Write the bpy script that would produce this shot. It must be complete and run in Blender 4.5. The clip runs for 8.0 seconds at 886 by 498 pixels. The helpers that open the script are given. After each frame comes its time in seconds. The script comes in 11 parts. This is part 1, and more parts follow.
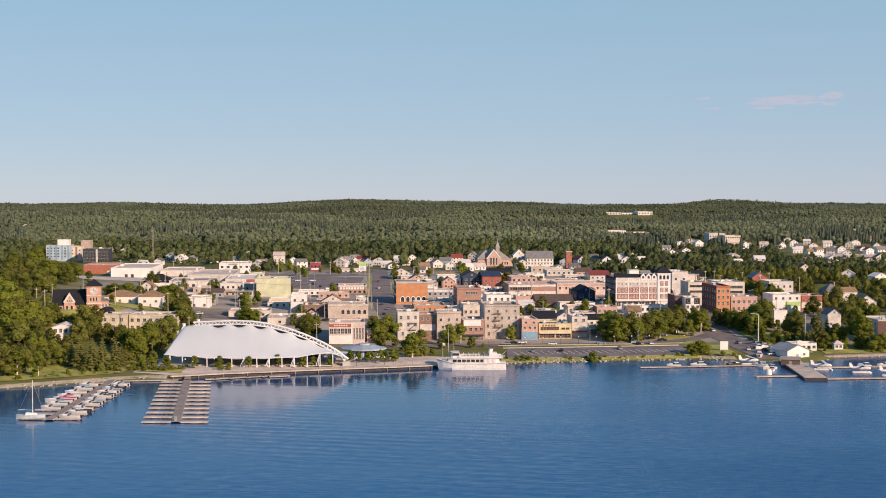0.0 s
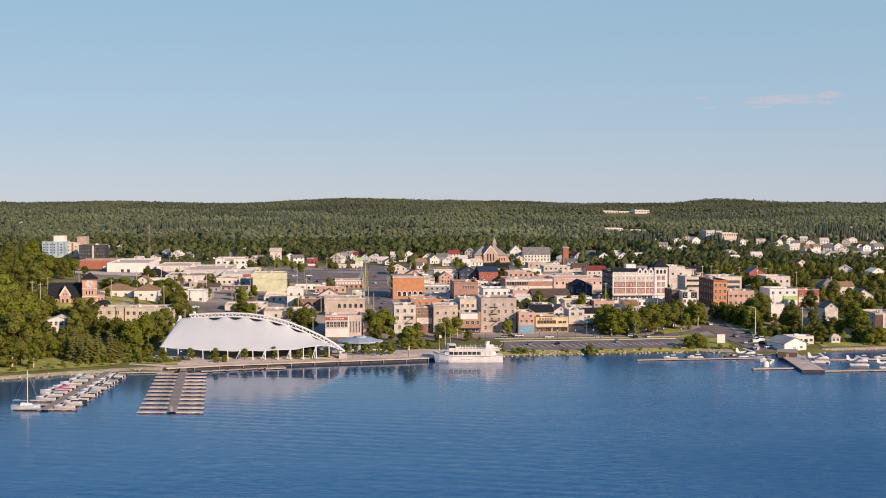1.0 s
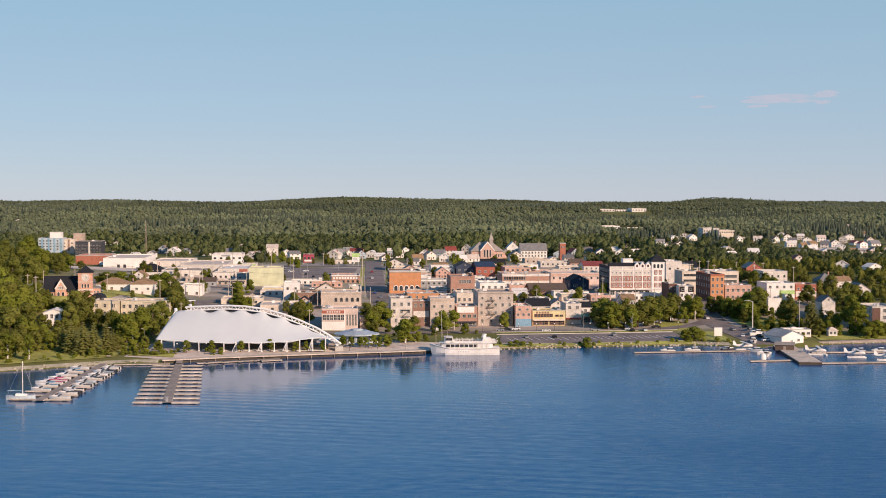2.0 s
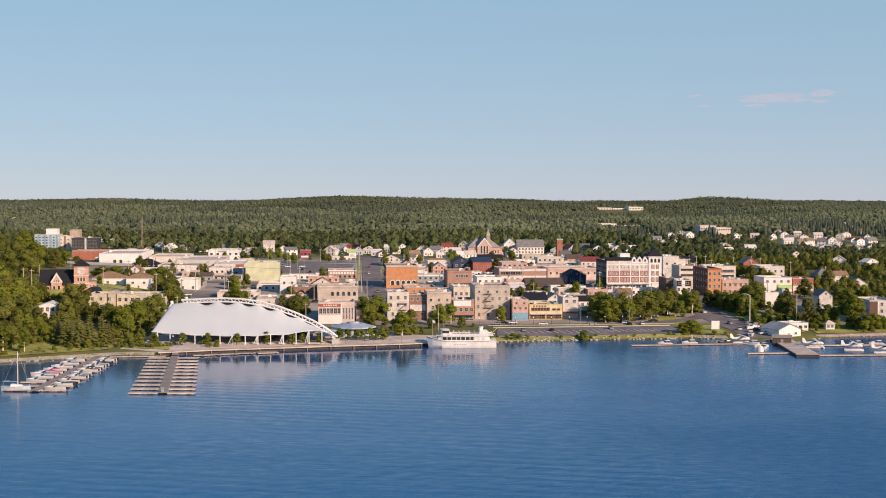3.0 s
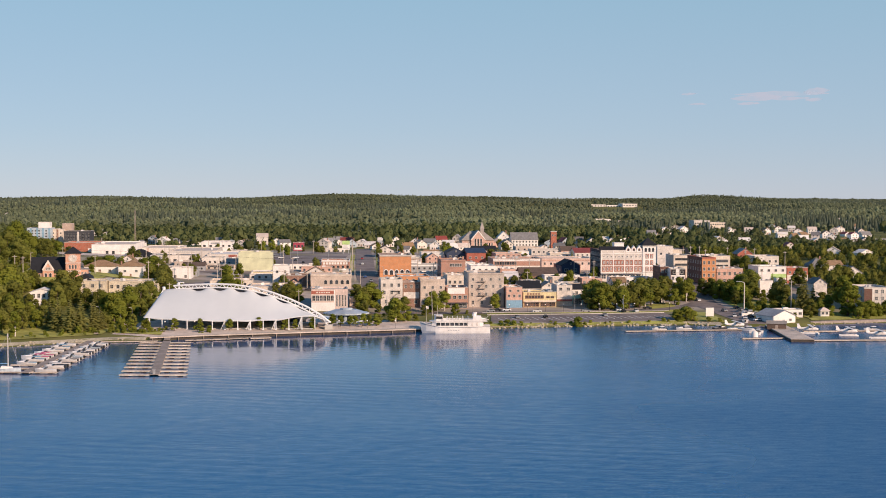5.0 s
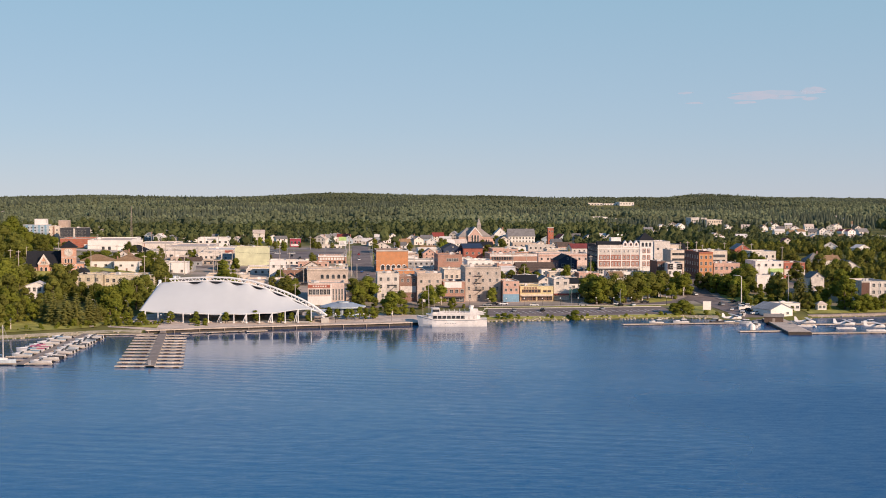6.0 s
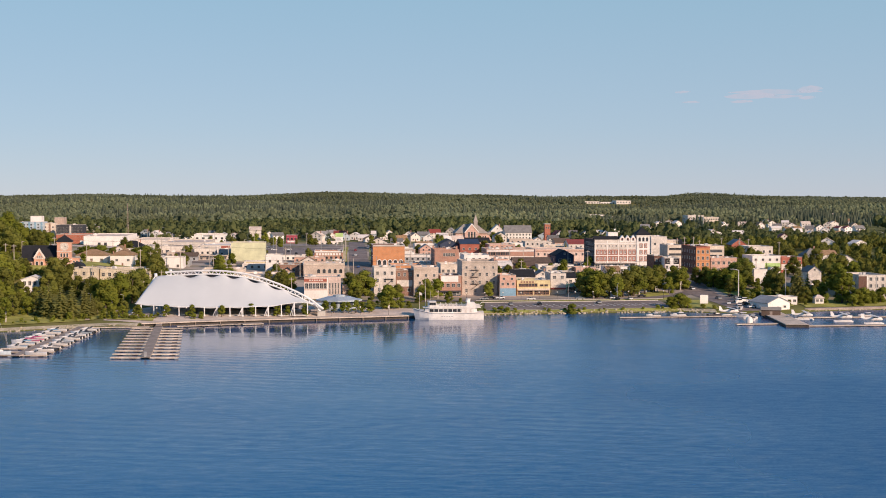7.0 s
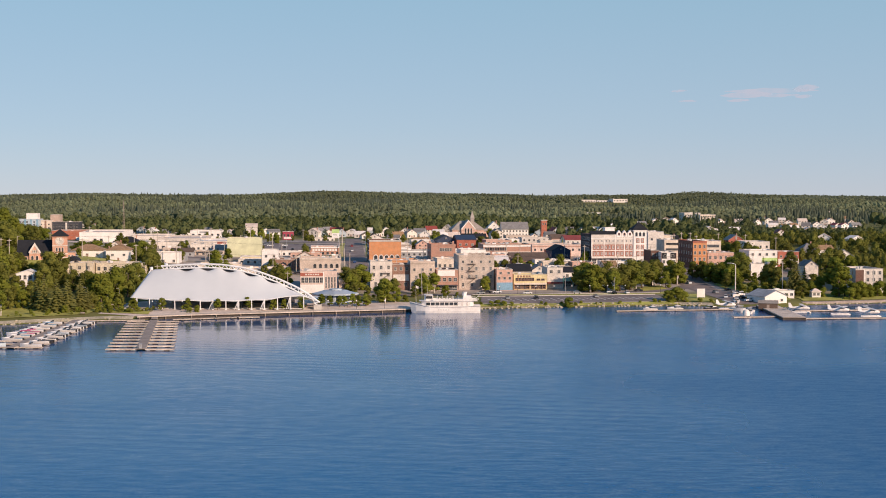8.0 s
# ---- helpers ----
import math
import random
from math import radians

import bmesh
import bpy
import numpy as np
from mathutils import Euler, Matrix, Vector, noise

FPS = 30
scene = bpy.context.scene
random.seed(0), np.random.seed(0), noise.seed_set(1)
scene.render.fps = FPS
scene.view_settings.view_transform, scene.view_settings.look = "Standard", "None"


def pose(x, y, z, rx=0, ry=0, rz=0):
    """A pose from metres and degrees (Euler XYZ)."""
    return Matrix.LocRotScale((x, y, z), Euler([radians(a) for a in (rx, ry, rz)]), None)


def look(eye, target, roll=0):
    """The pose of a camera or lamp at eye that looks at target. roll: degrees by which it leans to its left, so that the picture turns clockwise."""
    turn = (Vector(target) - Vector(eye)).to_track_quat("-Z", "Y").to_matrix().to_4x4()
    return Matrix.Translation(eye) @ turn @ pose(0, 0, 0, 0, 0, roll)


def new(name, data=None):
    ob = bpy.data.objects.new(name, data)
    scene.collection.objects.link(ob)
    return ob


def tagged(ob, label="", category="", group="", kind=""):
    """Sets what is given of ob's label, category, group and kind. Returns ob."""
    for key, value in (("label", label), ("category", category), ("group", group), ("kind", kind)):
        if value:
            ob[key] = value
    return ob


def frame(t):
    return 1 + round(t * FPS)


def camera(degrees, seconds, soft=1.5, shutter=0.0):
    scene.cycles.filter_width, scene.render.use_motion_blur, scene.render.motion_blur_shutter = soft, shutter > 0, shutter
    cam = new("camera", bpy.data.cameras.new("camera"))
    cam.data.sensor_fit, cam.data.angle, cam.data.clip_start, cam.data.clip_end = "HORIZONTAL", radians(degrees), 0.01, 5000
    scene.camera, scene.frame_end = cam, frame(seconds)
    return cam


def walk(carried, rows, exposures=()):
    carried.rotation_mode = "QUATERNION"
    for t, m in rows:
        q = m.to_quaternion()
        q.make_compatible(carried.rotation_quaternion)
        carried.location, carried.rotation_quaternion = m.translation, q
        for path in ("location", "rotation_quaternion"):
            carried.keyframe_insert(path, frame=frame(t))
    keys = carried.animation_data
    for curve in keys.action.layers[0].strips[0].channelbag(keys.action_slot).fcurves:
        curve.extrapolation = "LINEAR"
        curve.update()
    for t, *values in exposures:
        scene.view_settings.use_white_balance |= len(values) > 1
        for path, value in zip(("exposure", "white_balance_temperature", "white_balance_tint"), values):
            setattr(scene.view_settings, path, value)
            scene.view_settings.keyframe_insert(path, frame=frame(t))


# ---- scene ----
# camera: sinks from about 78 m to 52 m over the lake while it drifts towards the town
cam = camera(38.0, 8.0, soft=0.95)
PATH = [
    (0.0, pose(-0.00, -0.00, 78.50, 87.611, -0.042, 0.000)),
    (1.0, pose(0.13, 1.15, 74.98, 87.606, -0.073, -0.137)),
    (2.0, pose(0.25, 2.30, 71.53, 87.600, -0.101, -0.272)),
    (3.0, pose(0.37, 3.45, 68.15, 87.596, -0.123, -0.405)),
    (4.0, pose(0.47, 4.61, 64.85, 87.591, -0.137, -0.538)),
    (5.0, pose(0.58, 5.76, 61.62, 87.586, -0.141, -0.674)),
    (6.0, pose(0.69, 6.93, 58.48, 87.581, -0.135, -0.812)),
    (7.0, pose(0.80, 8.10, 55.42, 87.575, -0.115, -0.955)),
    (8.0, pose(0.92, 9.27, 52.45, 87.569, -0.081, -1.104)),
]
walk(cam, PATH, [(0.0, 0.2, 6670, 11.5), (8.0, 0.2, 6670, 11.5)])

# world and sun: low warm sun behind the camera, to its right
SUN_DIR = Vector((0.66, -0.65, 0.37)).normalized()
world = bpy.data.worlds.new("sky")
scene.world = world
world.use_nodes = True
wn = world.node_tree.nodes
sky = wn.new("ShaderNodeTexSky")
sky.sky_type = "NISHITA"
sky.sun_disc = False
sky.sun_elevation = math.asin(SUN_DIR.z)
sky.sun_rotation = math.atan2(SUN_DIR.x, SUN_DIR.y)
sky.altitude = 350
sky.air_density, sky.dust_density, sky.ozone_density = 0.8, 0.0, 4.0
wn["Background"].inputs["Strength"].default_value = 0.12
# pale summer haze low down, clearer blue overhead, mixed with the model sky
way = wn.new("ShaderNodeTexCoord")
split = wn.new("ShaderNodeSeparateXYZ")
world.node_tree.links.new(way.outputs["Generated"], split.inputs[0])
clear = wn.new("ShaderNodeValToRGB")
clear.color_ramp.elements[0].position, clear.color_ramp.elements[0].color = 0.0, (0.392, 0.440, 0.540, 1)
clear.color_ramp.elements[1].position, clear.color_ramp.elements[1].color = 1.0, (0.06, 0.12, 0.22, 1)
mid = clear.color_ramp.elements.new(0.05)
mid.color = (0.338, 0.440, 0.550, 1)
mid = clear.color_ramp.elements.new(0.15)
mid.color = (0.272, 0.430, 0.545, 1)
mid = clear.color_ramp.elements.new(0.25)
mid.color = (0.100, 0.352, 0.672, 1)
mid = clear.color_ramp.elements.new(0.45)
mid.color = (0.080, 0.310, 0.660, 1)
mid = clear.color_ramp.elements.new(0.6)
mid.color = (0.075, 0.185, 0.35, 1)
world.node_tree.links.new(split.outputs["Z"], clear.inputs["Fac"])
scaled = wn.new("ShaderNodeVectorMath")
scaled.operation = "SCALE"
scaled.inputs["Scale"].default_value = 1 / 0.12
world.node_tree.links.new(clear.outputs["Color"], scaled.inputs[0])
haze = wn.new("ShaderNodeMix")
haze.data_type = "RGBA"
haze.inputs["Factor"].default_value = 0.85
world.node_tree.links.new(sky.outputs[0], haze.inputs[6])
world.node_tree.links.new(scaled.outputs["Vector"], haze.inputs[7])
world.node_tree.links.new(haze.outputs[2], wn["Background"].inputs["Color"])
sun = new("sun", bpy.data.lights.new("sun", "SUN"))
sun.data.energy, sun.data.angle, sun.data.color = 4.85, radians(0.5), (1.0, 0.768, 0.585)
sun.matrix_world = look(SUN_DIR * 400 + Vector((0, 600, 0)), (0, 600, 0))


# ---- mesh helpers ----
class Mesh:
    """Collects corners and faces for one mesh."""

    def __init__(self):
        self.v, self.f, self.m = [], [], []

    def face(self, pts, slot=0):
        n = len(self.v)
        self.v += [tuple(p) for p in pts]
        self.f.append(tuple(range(n, n + len(pts))))
        self.m.append(slot)
        return self

    def box(self, x0, x1, y0, y1, z0, z1, slot=0):
        n = len(self.v)
        self.v += [(x, y, z) for z in (z0, z1) for y in (y0, y1) for x in (x0, x1)]
        for q in ((0, 2, 3, 1), (4, 5, 7, 6), (0, 1, 5, 4), (2, 6, 7, 3), (0, 4, 6, 2), (1, 3, 7, 5)):
            self.f.append(tuple(n + i for i in q))
            self.m.append(slot)
        return self

    def prism(self, poly, z0, z1, slot=0):
        """An upright prism on a counter-clockwise outline in x, y."""
        n, k = len(self.v), len(poly)
        self.v += [(x, y, z0) for x, y in poly] + [(x, y, z1) for x, y in poly]
        self.f += [tuple(n + i for i in reversed(range(k))), tuple(n + k + i for i in range(k))]
        self.f += [(n + i, n + (i + 1) % k, n + k + (i + 1) % k, n + k + i) for i in range(k)]
        self.m += [slot] * (k + 2)
        return self

    def tube(self, path, radii, sides=8, slot=0):
        """A round bar along a path."""
        n0 = len(self.v)
        path = [Vector(p) for p in path]
        for i, p in enumerate(path):
            way = (path[min(i + 1, len(path) - 1)] - path[max(i - 1, 0)]).normalized()
            side = way.cross(Vector((0.31, 0.17, 0.94) if abs(way.z) < 0.9 else (1, 0, 0))).normalized()
            up = way.cross(side)
            r = radii[i] if isinstance(radii, (list, tuple)) else radii
            for k in range(sides):
                a = 2 * math.pi * k / sides
                self.v.append(tuple(p + side * math.cos(a) * r + up * math.sin(a) * r))
        for i in range(len(path) - 1):
            for k in range(sides):
                a, b = n0 + i * sides + k, n0 + i * sides + (k + 1) % sides
                self.f.append((a, b, b + sides, a + sides))
                self.m.append(slot)
        end = n0 + (len(path) - 1) * sides
        self.f += [tuple(n0 + k for k in reversed(range(sides))), tuple(end + k for k in range(sides))]
        self.m += [slot, slot]
        return self

    def loft(self, rings, slot=0, caps=True, closed=True):
        """Skin over rings with the same number of points."""
        n, k = len(self.v), len(rings[0])
        for r in rings:
            self.v += [tuple(p) for p in r]
        for i in range(len(rings) - 1):
            for j in range(k if closed else k - 1):
                a, b = n + i * k + j, n + i * k + (j + 1) % k
                self.f.append((a, b, b + k, a + k))
                self.m.append(slot)
        if caps:
            self.f += [tuple(n + j for j in reversed(range(k))), tuple(n + (len(rings) - 1) * k + j for j in range(k))]
            self.m += [slot, slot]
        return self

    def data(self, name, *mats, smooth_faces=False):
        me = bpy.data.meshes.new(name)
        me.from_pydata(self.v, [], self.f)
        for m in mats:
            me.materials.append(m)
        if len(mats) > 1:
            me.polygons.foreach_set("material_index", self.m)
        if smooth_faces:
            me.polygons.foreach_set("use_smooth", [True] * len(self.f))
        me.update()
        return me


def part(name, shape, material, parent, label="", at=None, smooth_faces=False):
    """One mesh object under a thing or a part. shape: a Mesh, or mesh data to share."""
    me = shape if isinstance(shape, bpy.types.Mesh) else shape.data(name, material, smooth_faces=smooth_faces)
    ob = new(name, me)
    ob.parent = parent
    if at is not None:
        ob.matrix_basis = at
    return tagged(ob, label)


def thing(name, m, label, category, group="", kind=""):
    ob = new(name)
    ob.empty_display_size = 0.5
    ob.matrix_basis = m
    return tagged(ob, label, category, group, kind)


# ---- materials ----
def ramp_noise(nt, coords, scale, lo, hi, detail=4.0):
    n = nt.nodes.new("ShaderNodeTexNoise")
    n.inputs["Scale"].default_value, n.inputs["Detail"].default_value = scale, detail
    nt.links.new(coords, n.inputs["Vector"])
    r = nt.nodes.new("ShaderNodeMapRange")
    r.inputs["From Min"].default_value, r.inputs["From Max"].default_value = 0.3, 0.7
    r.inputs["To Min"].default_value, r.inputs["To Max"].default_value = lo, hi
    nt.links.new(n.outputs["Fac"], r.inputs["Value"])
    return r.outputs["Result"]


def mat(name, rgb, rough=0.8, var=0.18, scale=1.2, stain=0.20, metal=0.0, bump=0.0, vary=0.0, spec=0.3):
    """A surface with grain, larger stains, and a small change from object to object."""
    m = bpy.data.materials.new(name)
    m.use_nodes = True
    nt = m.node_tree
    b = nt.nodes["Principled BSDF"]
    b.inputs["Roughness"].default_value, b.inputs["Metallic"].default_value = rough, metal
    b.inputs["Specular IOR Level"].default_value = spec
    tc = nt.nodes.new("ShaderNodeTexCoord").outputs["Object"]
    fine = ramp_noise(nt, tc, scale, 1 - var, 1 + var)
    coarse = ramp_noise(nt, tc, scale * 0.16, 1 - stain, 1 + stain * 0.6, 3)
    mul = nt.nodes.new("ShaderNodeMath")
    mul.operation = "MULTIPLY"
    nt.links.new(fine, mul.inputs[0])
    nt.links.new(coarse, mul.inputs[1])
    out = mul.outputs[0]
    if vary:
        info = nt.nodes.new("ShaderNodeObjectInfo")
        r = nt.nodes.new("ShaderNodeMapRange")
        r.inputs["To Min"].default_value, r.inputs["To Max"].default_value = 1 - vary, 1 + vary
        nt.links.new(info.outputs["Random"], r.inputs["Value"])
        mul2 = nt.nodes.new("ShaderNodeMath")
        mul2.operation = "MULTIPLY"
        nt.links.new(out, mul2.inputs[0])
        nt.links.new(r.outputs["Result"], mul2.inputs[1])
        out = mul2.outputs[0]
    sc = nt.nodes.new("ShaderNodeVectorMath")
    sc.operation = "SCALE"
    sc.inputs[0].default_value = rgb
    nt.links.new(out, sc.inputs["Scale"])
    nt.links.new(sc.outputs["Vector"], b.inputs["Base Color"])
    if bump:
        bp = nt.nodes.new("ShaderNodeBump")
        bp.inputs["Strength"].default_value, bp.inputs["Distance"].default_value = bump, 0.05
        nt.links.new(fine, bp.inputs["Height"])
        nt.links.new(bp.outputs["Normal"], b.inputs["Normal"])
    return m


def brick_mat(name, rgb, mortar):
    """Brickwork at true size under large stains."""
    m = mat(name, rgb, 0.85, 0.14, 2.0, 0.22)
    nt = m.node_tree
    b = nt.nodes["Principled BSDF"]
    old = b.inputs["Base Color"].links[0].from_socket
    tc = nt.nodes.new("ShaderNodeTexCoord").outputs["Object"]
    swap = nt.nodes.new("ShaderNodeMapping")
    swap.inputs["Rotation"].default_value = (radians(90), 0, 0)
    nt.links.new(tc, swap.inputs["Vector"])
    t = nt.nodes.new("ShaderNodeTexBrick")
    t.inputs["Scale"].default_value = 1.0
    t.inputs["Brick Width"].default_value, t.inputs["Row Height"].default_value = 0.21, 0.075
    t.inputs["Mortar Size"].default_value = 0.008
    t.inputs["Mortar"].default_value = (*mortar, 1)
    nt.links.new(swap.outputs["Vector"], t.inputs["Vector"])
    nt.links.new(old, t.inputs["Color1"])
    nt.links.new(old, t.inputs["Color2"])
    nt.links.new(t.outputs["Color"], b.inputs["Base Color"])
    return m


def leaf_mat(name, dark, light, warm, through_light=0.36):
    """Foliage: every clump has a green of its own."""
    m = bpy.data.materials.new(name)
    m.use_nodes = True
    nt = m.node_tree
    b = nt.nodes["Principled BSDF"]
    b.inputs["Roughness"].default_value = 0.75
    b.inputs["Specular IOR Level"].default_value = 0.04
    geo = nt.nodes.new("ShaderNodeNewGeometry")
    ramp = nt.nodes.new("ShaderNodeValToRGB")
    ramp.color_ramp.elements[0].color, ramp.color_ramp.elements[1].color = (*dark, 1), (*light, 1)
    nt.links.new(geo.outputs["Random Per Island"], ramp.inputs["Fac"])
    big = ramp_noise(nt, geo.outputs["Position"], 0.02, 0.0, 1.0, 3)
    mix = nt.nodes.new("ShaderNodeMix")
    mix.data_type = "RGBA"
    half = nt.nodes.new("ShaderNodeMath")
    half.operation = "MULTIPLY"
    half.inputs[1].default_value = 0.5
    nt.links.new(big, half.inputs[0])
    nt.links.new(half.outputs[0], mix.inputs["Factor"])
    nt.links.new(ramp.outputs["Color"], mix.inputs[6])
    mix.inputs[7].default_value = (*warm, 1)
    info = nt.nodes.new("ShaderNodeObjectInfo")
    r = nt.nodes.new("ShaderNodeMapRange")
    r.inputs["To Min"].default_value, r.inputs["To Max"].default_value = 0.75, 1.2
    nt.links.new(info.outputs["Random"], r.inputs["Value"])
    # each tree of a wood has a tone of its own, and each stand of trees another
    own, stand = nt.nodes.new("ShaderNodeAttribute"), ramp_noise(nt, geo.outputs["Position"], 0.0045, 0.72, 1.25, 4)
    own.attribute_name = "tone"
    tone, both_tones, all_tones = nt.nodes.new("ShaderNodeMath"), nt.nodes.new("ShaderNodeMath"), nt.nodes.new("ShaderNodeMath")
    tone.operation, both_tones.operation, all_tones.operation = "MULTIPLY_ADD", "MULTIPLY", "MULTIPLY"
    tone.inputs[1].default_value, tone.inputs[2].default_value = 0.22, 1.0
    nt.links.new(own.outputs["Fac"], tone.inputs[0])
    nt.links.new(tone.outputs[0], both_tones.inputs[0])
    nt.links.new(stand, both_tones.inputs[1])
    nt.links.new(both_tones.outputs[0], all_tones.inputs[0])
    nt.links.new(r.outputs["Result"], all_tones.inputs[1])
    sc = nt.nodes.new("ShaderNodeVectorMath")
    sc.operation = "SCALE"
    nt.links.new(mix.outputs[2], sc.inputs[0])
    nt.links.new(all_tones.outputs[0], sc.inputs["Scale"])
    nt.links.new(sc.outputs["Vector"], b.inputs["Base Color"])
    glow, both = nt.nodes.new("ShaderNodeBsdfTranslucent"), nt.nodes.new("ShaderNodeMixShader")
    nt.links.new(sc.outputs["Vector"], glow.inputs["Color"])
    both.inputs["Fac"].default_value = through_light
    nt.links.new(b.outputs[0], both.inputs[1])
    nt.links.new(glow.outputs[0], both.inputs[2])
    nt.links.new(both.outputs[0], nt.nodes["Material Output"].inputs["Surface"])
    return m


def glass_mat(name, rgb, rough=0.08):
    """Panes as seen from outside by day: dark rooms behind a glossy skin."""
    m = mat(name, rgb, rough, 0.3, 0.5, 0.3, vary=0.5, spec=0.5)
    return m


WHITE = mat("white_paint", (0.76, 0.71, 0.67), 0.6, 0.08, 1.2, 0.14)
OFFWHITE = mat("off_white_siding", (0.64, 0.575, 0.52), 0.7, vary=0.12)
CREAM = mat("cream_stucco", (0.65, 0.55, 0.46), 0.8)
OCHRE = mat("pale_ochre_render", (0.60, 0.515, 0.39), 0.85)
MAGENTA = mat("magenta_boat_cover", (0.55, 0.12, 0.22), 0.7)
PALEPINK = mat("pale_pink_stucco", (0.62, 0.475, 0.415), 0.85)
PALESTONE = mat("pale_cream_stone", (0.62, 0.55, 0.49), 0.85, 0.12, 1.5)
BEIGE = mat("beige_stucco", (0.53, 0.43, 0.36), 0.85)
TAN = mat("tan_render", (0.45, 0.34, 0.28), 0.85)
GREYST = mat("grey_stone", (0.48, 0.405, 0.35), 0.85, 0.2, 1.5, 0.25)
GREY = mat("grey_panels", (0.34, 0.34, 0.35), 0.7)
CHARCOAL = mat("charcoal_cladding", (0.055, 0.055, 0.065), 0.7)
YELLOW = mat("pale_yellow_cladding", (0.60, 0.59, 0.39), 0.7, 0.05)
GOLD = mat("golden_yellow_paint", (0.64, 0.53, 0.30), 0.7)
ORANGE = brick_mat("orange_brick", (0.58, 0.235, 0.10), (0.46, 0.29, 0.18))
REDBRICK = brick_mat("red_brick", (0.42, 0.11, 0.06), (0.35, 0.25, 0.2))
PINKBRICK = brick_mat("pink_brick", (0.42, 0.21, 0.15), (0.38, 0.3, 0.25))
BROWNBRICK = brick_mat("brown_brick", (0.26, 0.13, 0.09), (0.3, 0.24, 0.2))
# dark brick, also used to put shade into the flanks of blocks
DARKBRICK = brick_mat("dark_and_shade_brick", (0.13, 0.06, 0.045), (0.16, 0.12, 0.10))
REDPAINT = mat("red_paint", (0.36, 0.11, 0.075), 0.6)
SALMON = mat("salmon_paint", (0.56, 0.35, 0.28), 0.8)
PINK = mat("pink_paint", (0.34, 0.055, 0.085), 0.6)
BLUE = mat("blue_paint", (0.20, 0.34, 0.45), 0.6)
PALEBLUE = mat("pale_blue_panels", (0.42, 0.48, 0.53), 0.6)
NAVY = mat("navy_cladding", (0.035, 0.05, 0.09), 0.6)
TEAL = mat("teal_paint", (0.16, 0.38, 0.38), 0.6)
GREEN = mat("lime_green_paint", (0.42, 0.58, 0.22), 0.6)
ROOF_PALE = mat("pale_gravel_roof", (0.60, 0.50, 0.44), 0.95, 0.12, 0.8, 0.2)
ROOF_GREY = mat("grey_roof_felt", (0.29, 0.26, 0.24), 0.95, 0.12, 0.8, 0.2)
ROOF_DARK = mat("dark_roof_felt", (0.07, 0.068, 0.07), 0.95, 0.15, 0.8, 0.25)
ROOF_WHITE = mat("white_roof_membrane", (0.73, 0.67, 0.63), 0.8, 0.08, 0.8, 0.15)
SHINGLE_BROWN = mat("brown_shingles", (0.30, 0.19, 0.11), 0.9, 0.2, 2.5)
SHINGLE_GREY = mat("grey_shingles", (0.22, 0.21, 0.21), 0.9, 0.2, 2.5, vary=0.3)
SHINGLE_BLACK = mat("black_shingles", (0.018, 0.019, 0.024), 0.85, 0.2, 2.5)
SHINGLE_RED = mat("red_metal_roof", (0.26, 0.06, 0.05), 0.6)
SHINGLE_UMBER = mat("umber_shingles", (0.125, 0.088, 0.070), 0.9, 0.2, 2.5)
PANE = glass_mat("window_glass", (0.055, 0.058, 0.064))
FRAME = mat("window_frame_paint", (0.46, 0.43, 0.39), 0.6)
METAL = mat("galvanised_metal", (0.45, 0.45, 0.45), 0.45, 0.1, 2, metal=0.6)
RUSTMETAL = mat("brown_painted_metal", (0.20, 0.15, 0.12), 0.6)
BLACKMETAL = mat("black_metal", (0.03, 0.03, 0.03), 0.5)
WOOD = mat("weathered_wood", (0.35, 0.285, 0.245), 0.85, 0.25, 2.0, 0.25, vary=0.15)
PALEWOOD = mat("pale_bleached_timber", (0.58, 0.48, 0.40), 0.85, 0.2, 1.5, 0.25)
QUAYWOOD = mat("quay_timber", (0.34, 0.26, 0.20), 0.85, 0.25, 1.5, 0.3)
DARKWOOD = mat("dark_timber", (0.07, 0.055, 0.045), 0.7, 0.25, 2.0)
BARK = mat("bark", (0.13, 0.10, 0.075), 0.95, 0.3, 3)
CONCRETE = mat("concrete", (0.52, 0.48, 0.43), 0.9, 0.1, 0.8, 0.2)
ASPHALT = mat("asphalt", (0.215, 0.174, 0.162), 0.9, 0.15, 0.7, 0.3)
PAVING = mat("paving", (0.60, 0.49, 0.42), 0.9, 0.12, 0.6, 0.2)
LINEPAINT = mat("road_paint", (0.72, 0.70, 0.66), 0.8)
GRASS = mat("lawn", (0.34, 0.325, 0.080), 0.95, 0.22, 0.6, 0.35)
ROCK = mat("shore_rock", (0.43, 0.37, 0.27), 0.9, 0.25, 1.5, 0.3)
FABRIC = mat("white_tent_fabric", (0.555, 0.575, 0.595), 0.55, 0.015, 0.3, 0.03)
STEELWHITE = mat("white_painted_steel", (0.74, 0.73, 0.72), 0.4, 0.06, 1.2, 0.1)
LEAF = leaf_mat("broadleaf", (0.108, 0.125, 0.025), (0.166, 0.178, 0.038), (0.206, 0.184, 0.046))
LEAF_BRIGHT = leaf_mat("bright_broadleaf", (0.144, 0.179, 0.026), (0.202, 0.229, 0.035), (0.232, 0.220, 0.040))
# distant haze is mixed into these greens, less so in LEAF_MID
LEAF_HAZED = leaf_mat("hazed_broadleaf", (0.146, 0.174, 0.100), (0.174, 0.200, 0.116), (0.199, 0.206, 0.119), 0.4)
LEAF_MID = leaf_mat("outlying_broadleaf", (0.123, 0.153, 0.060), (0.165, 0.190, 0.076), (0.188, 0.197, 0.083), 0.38)
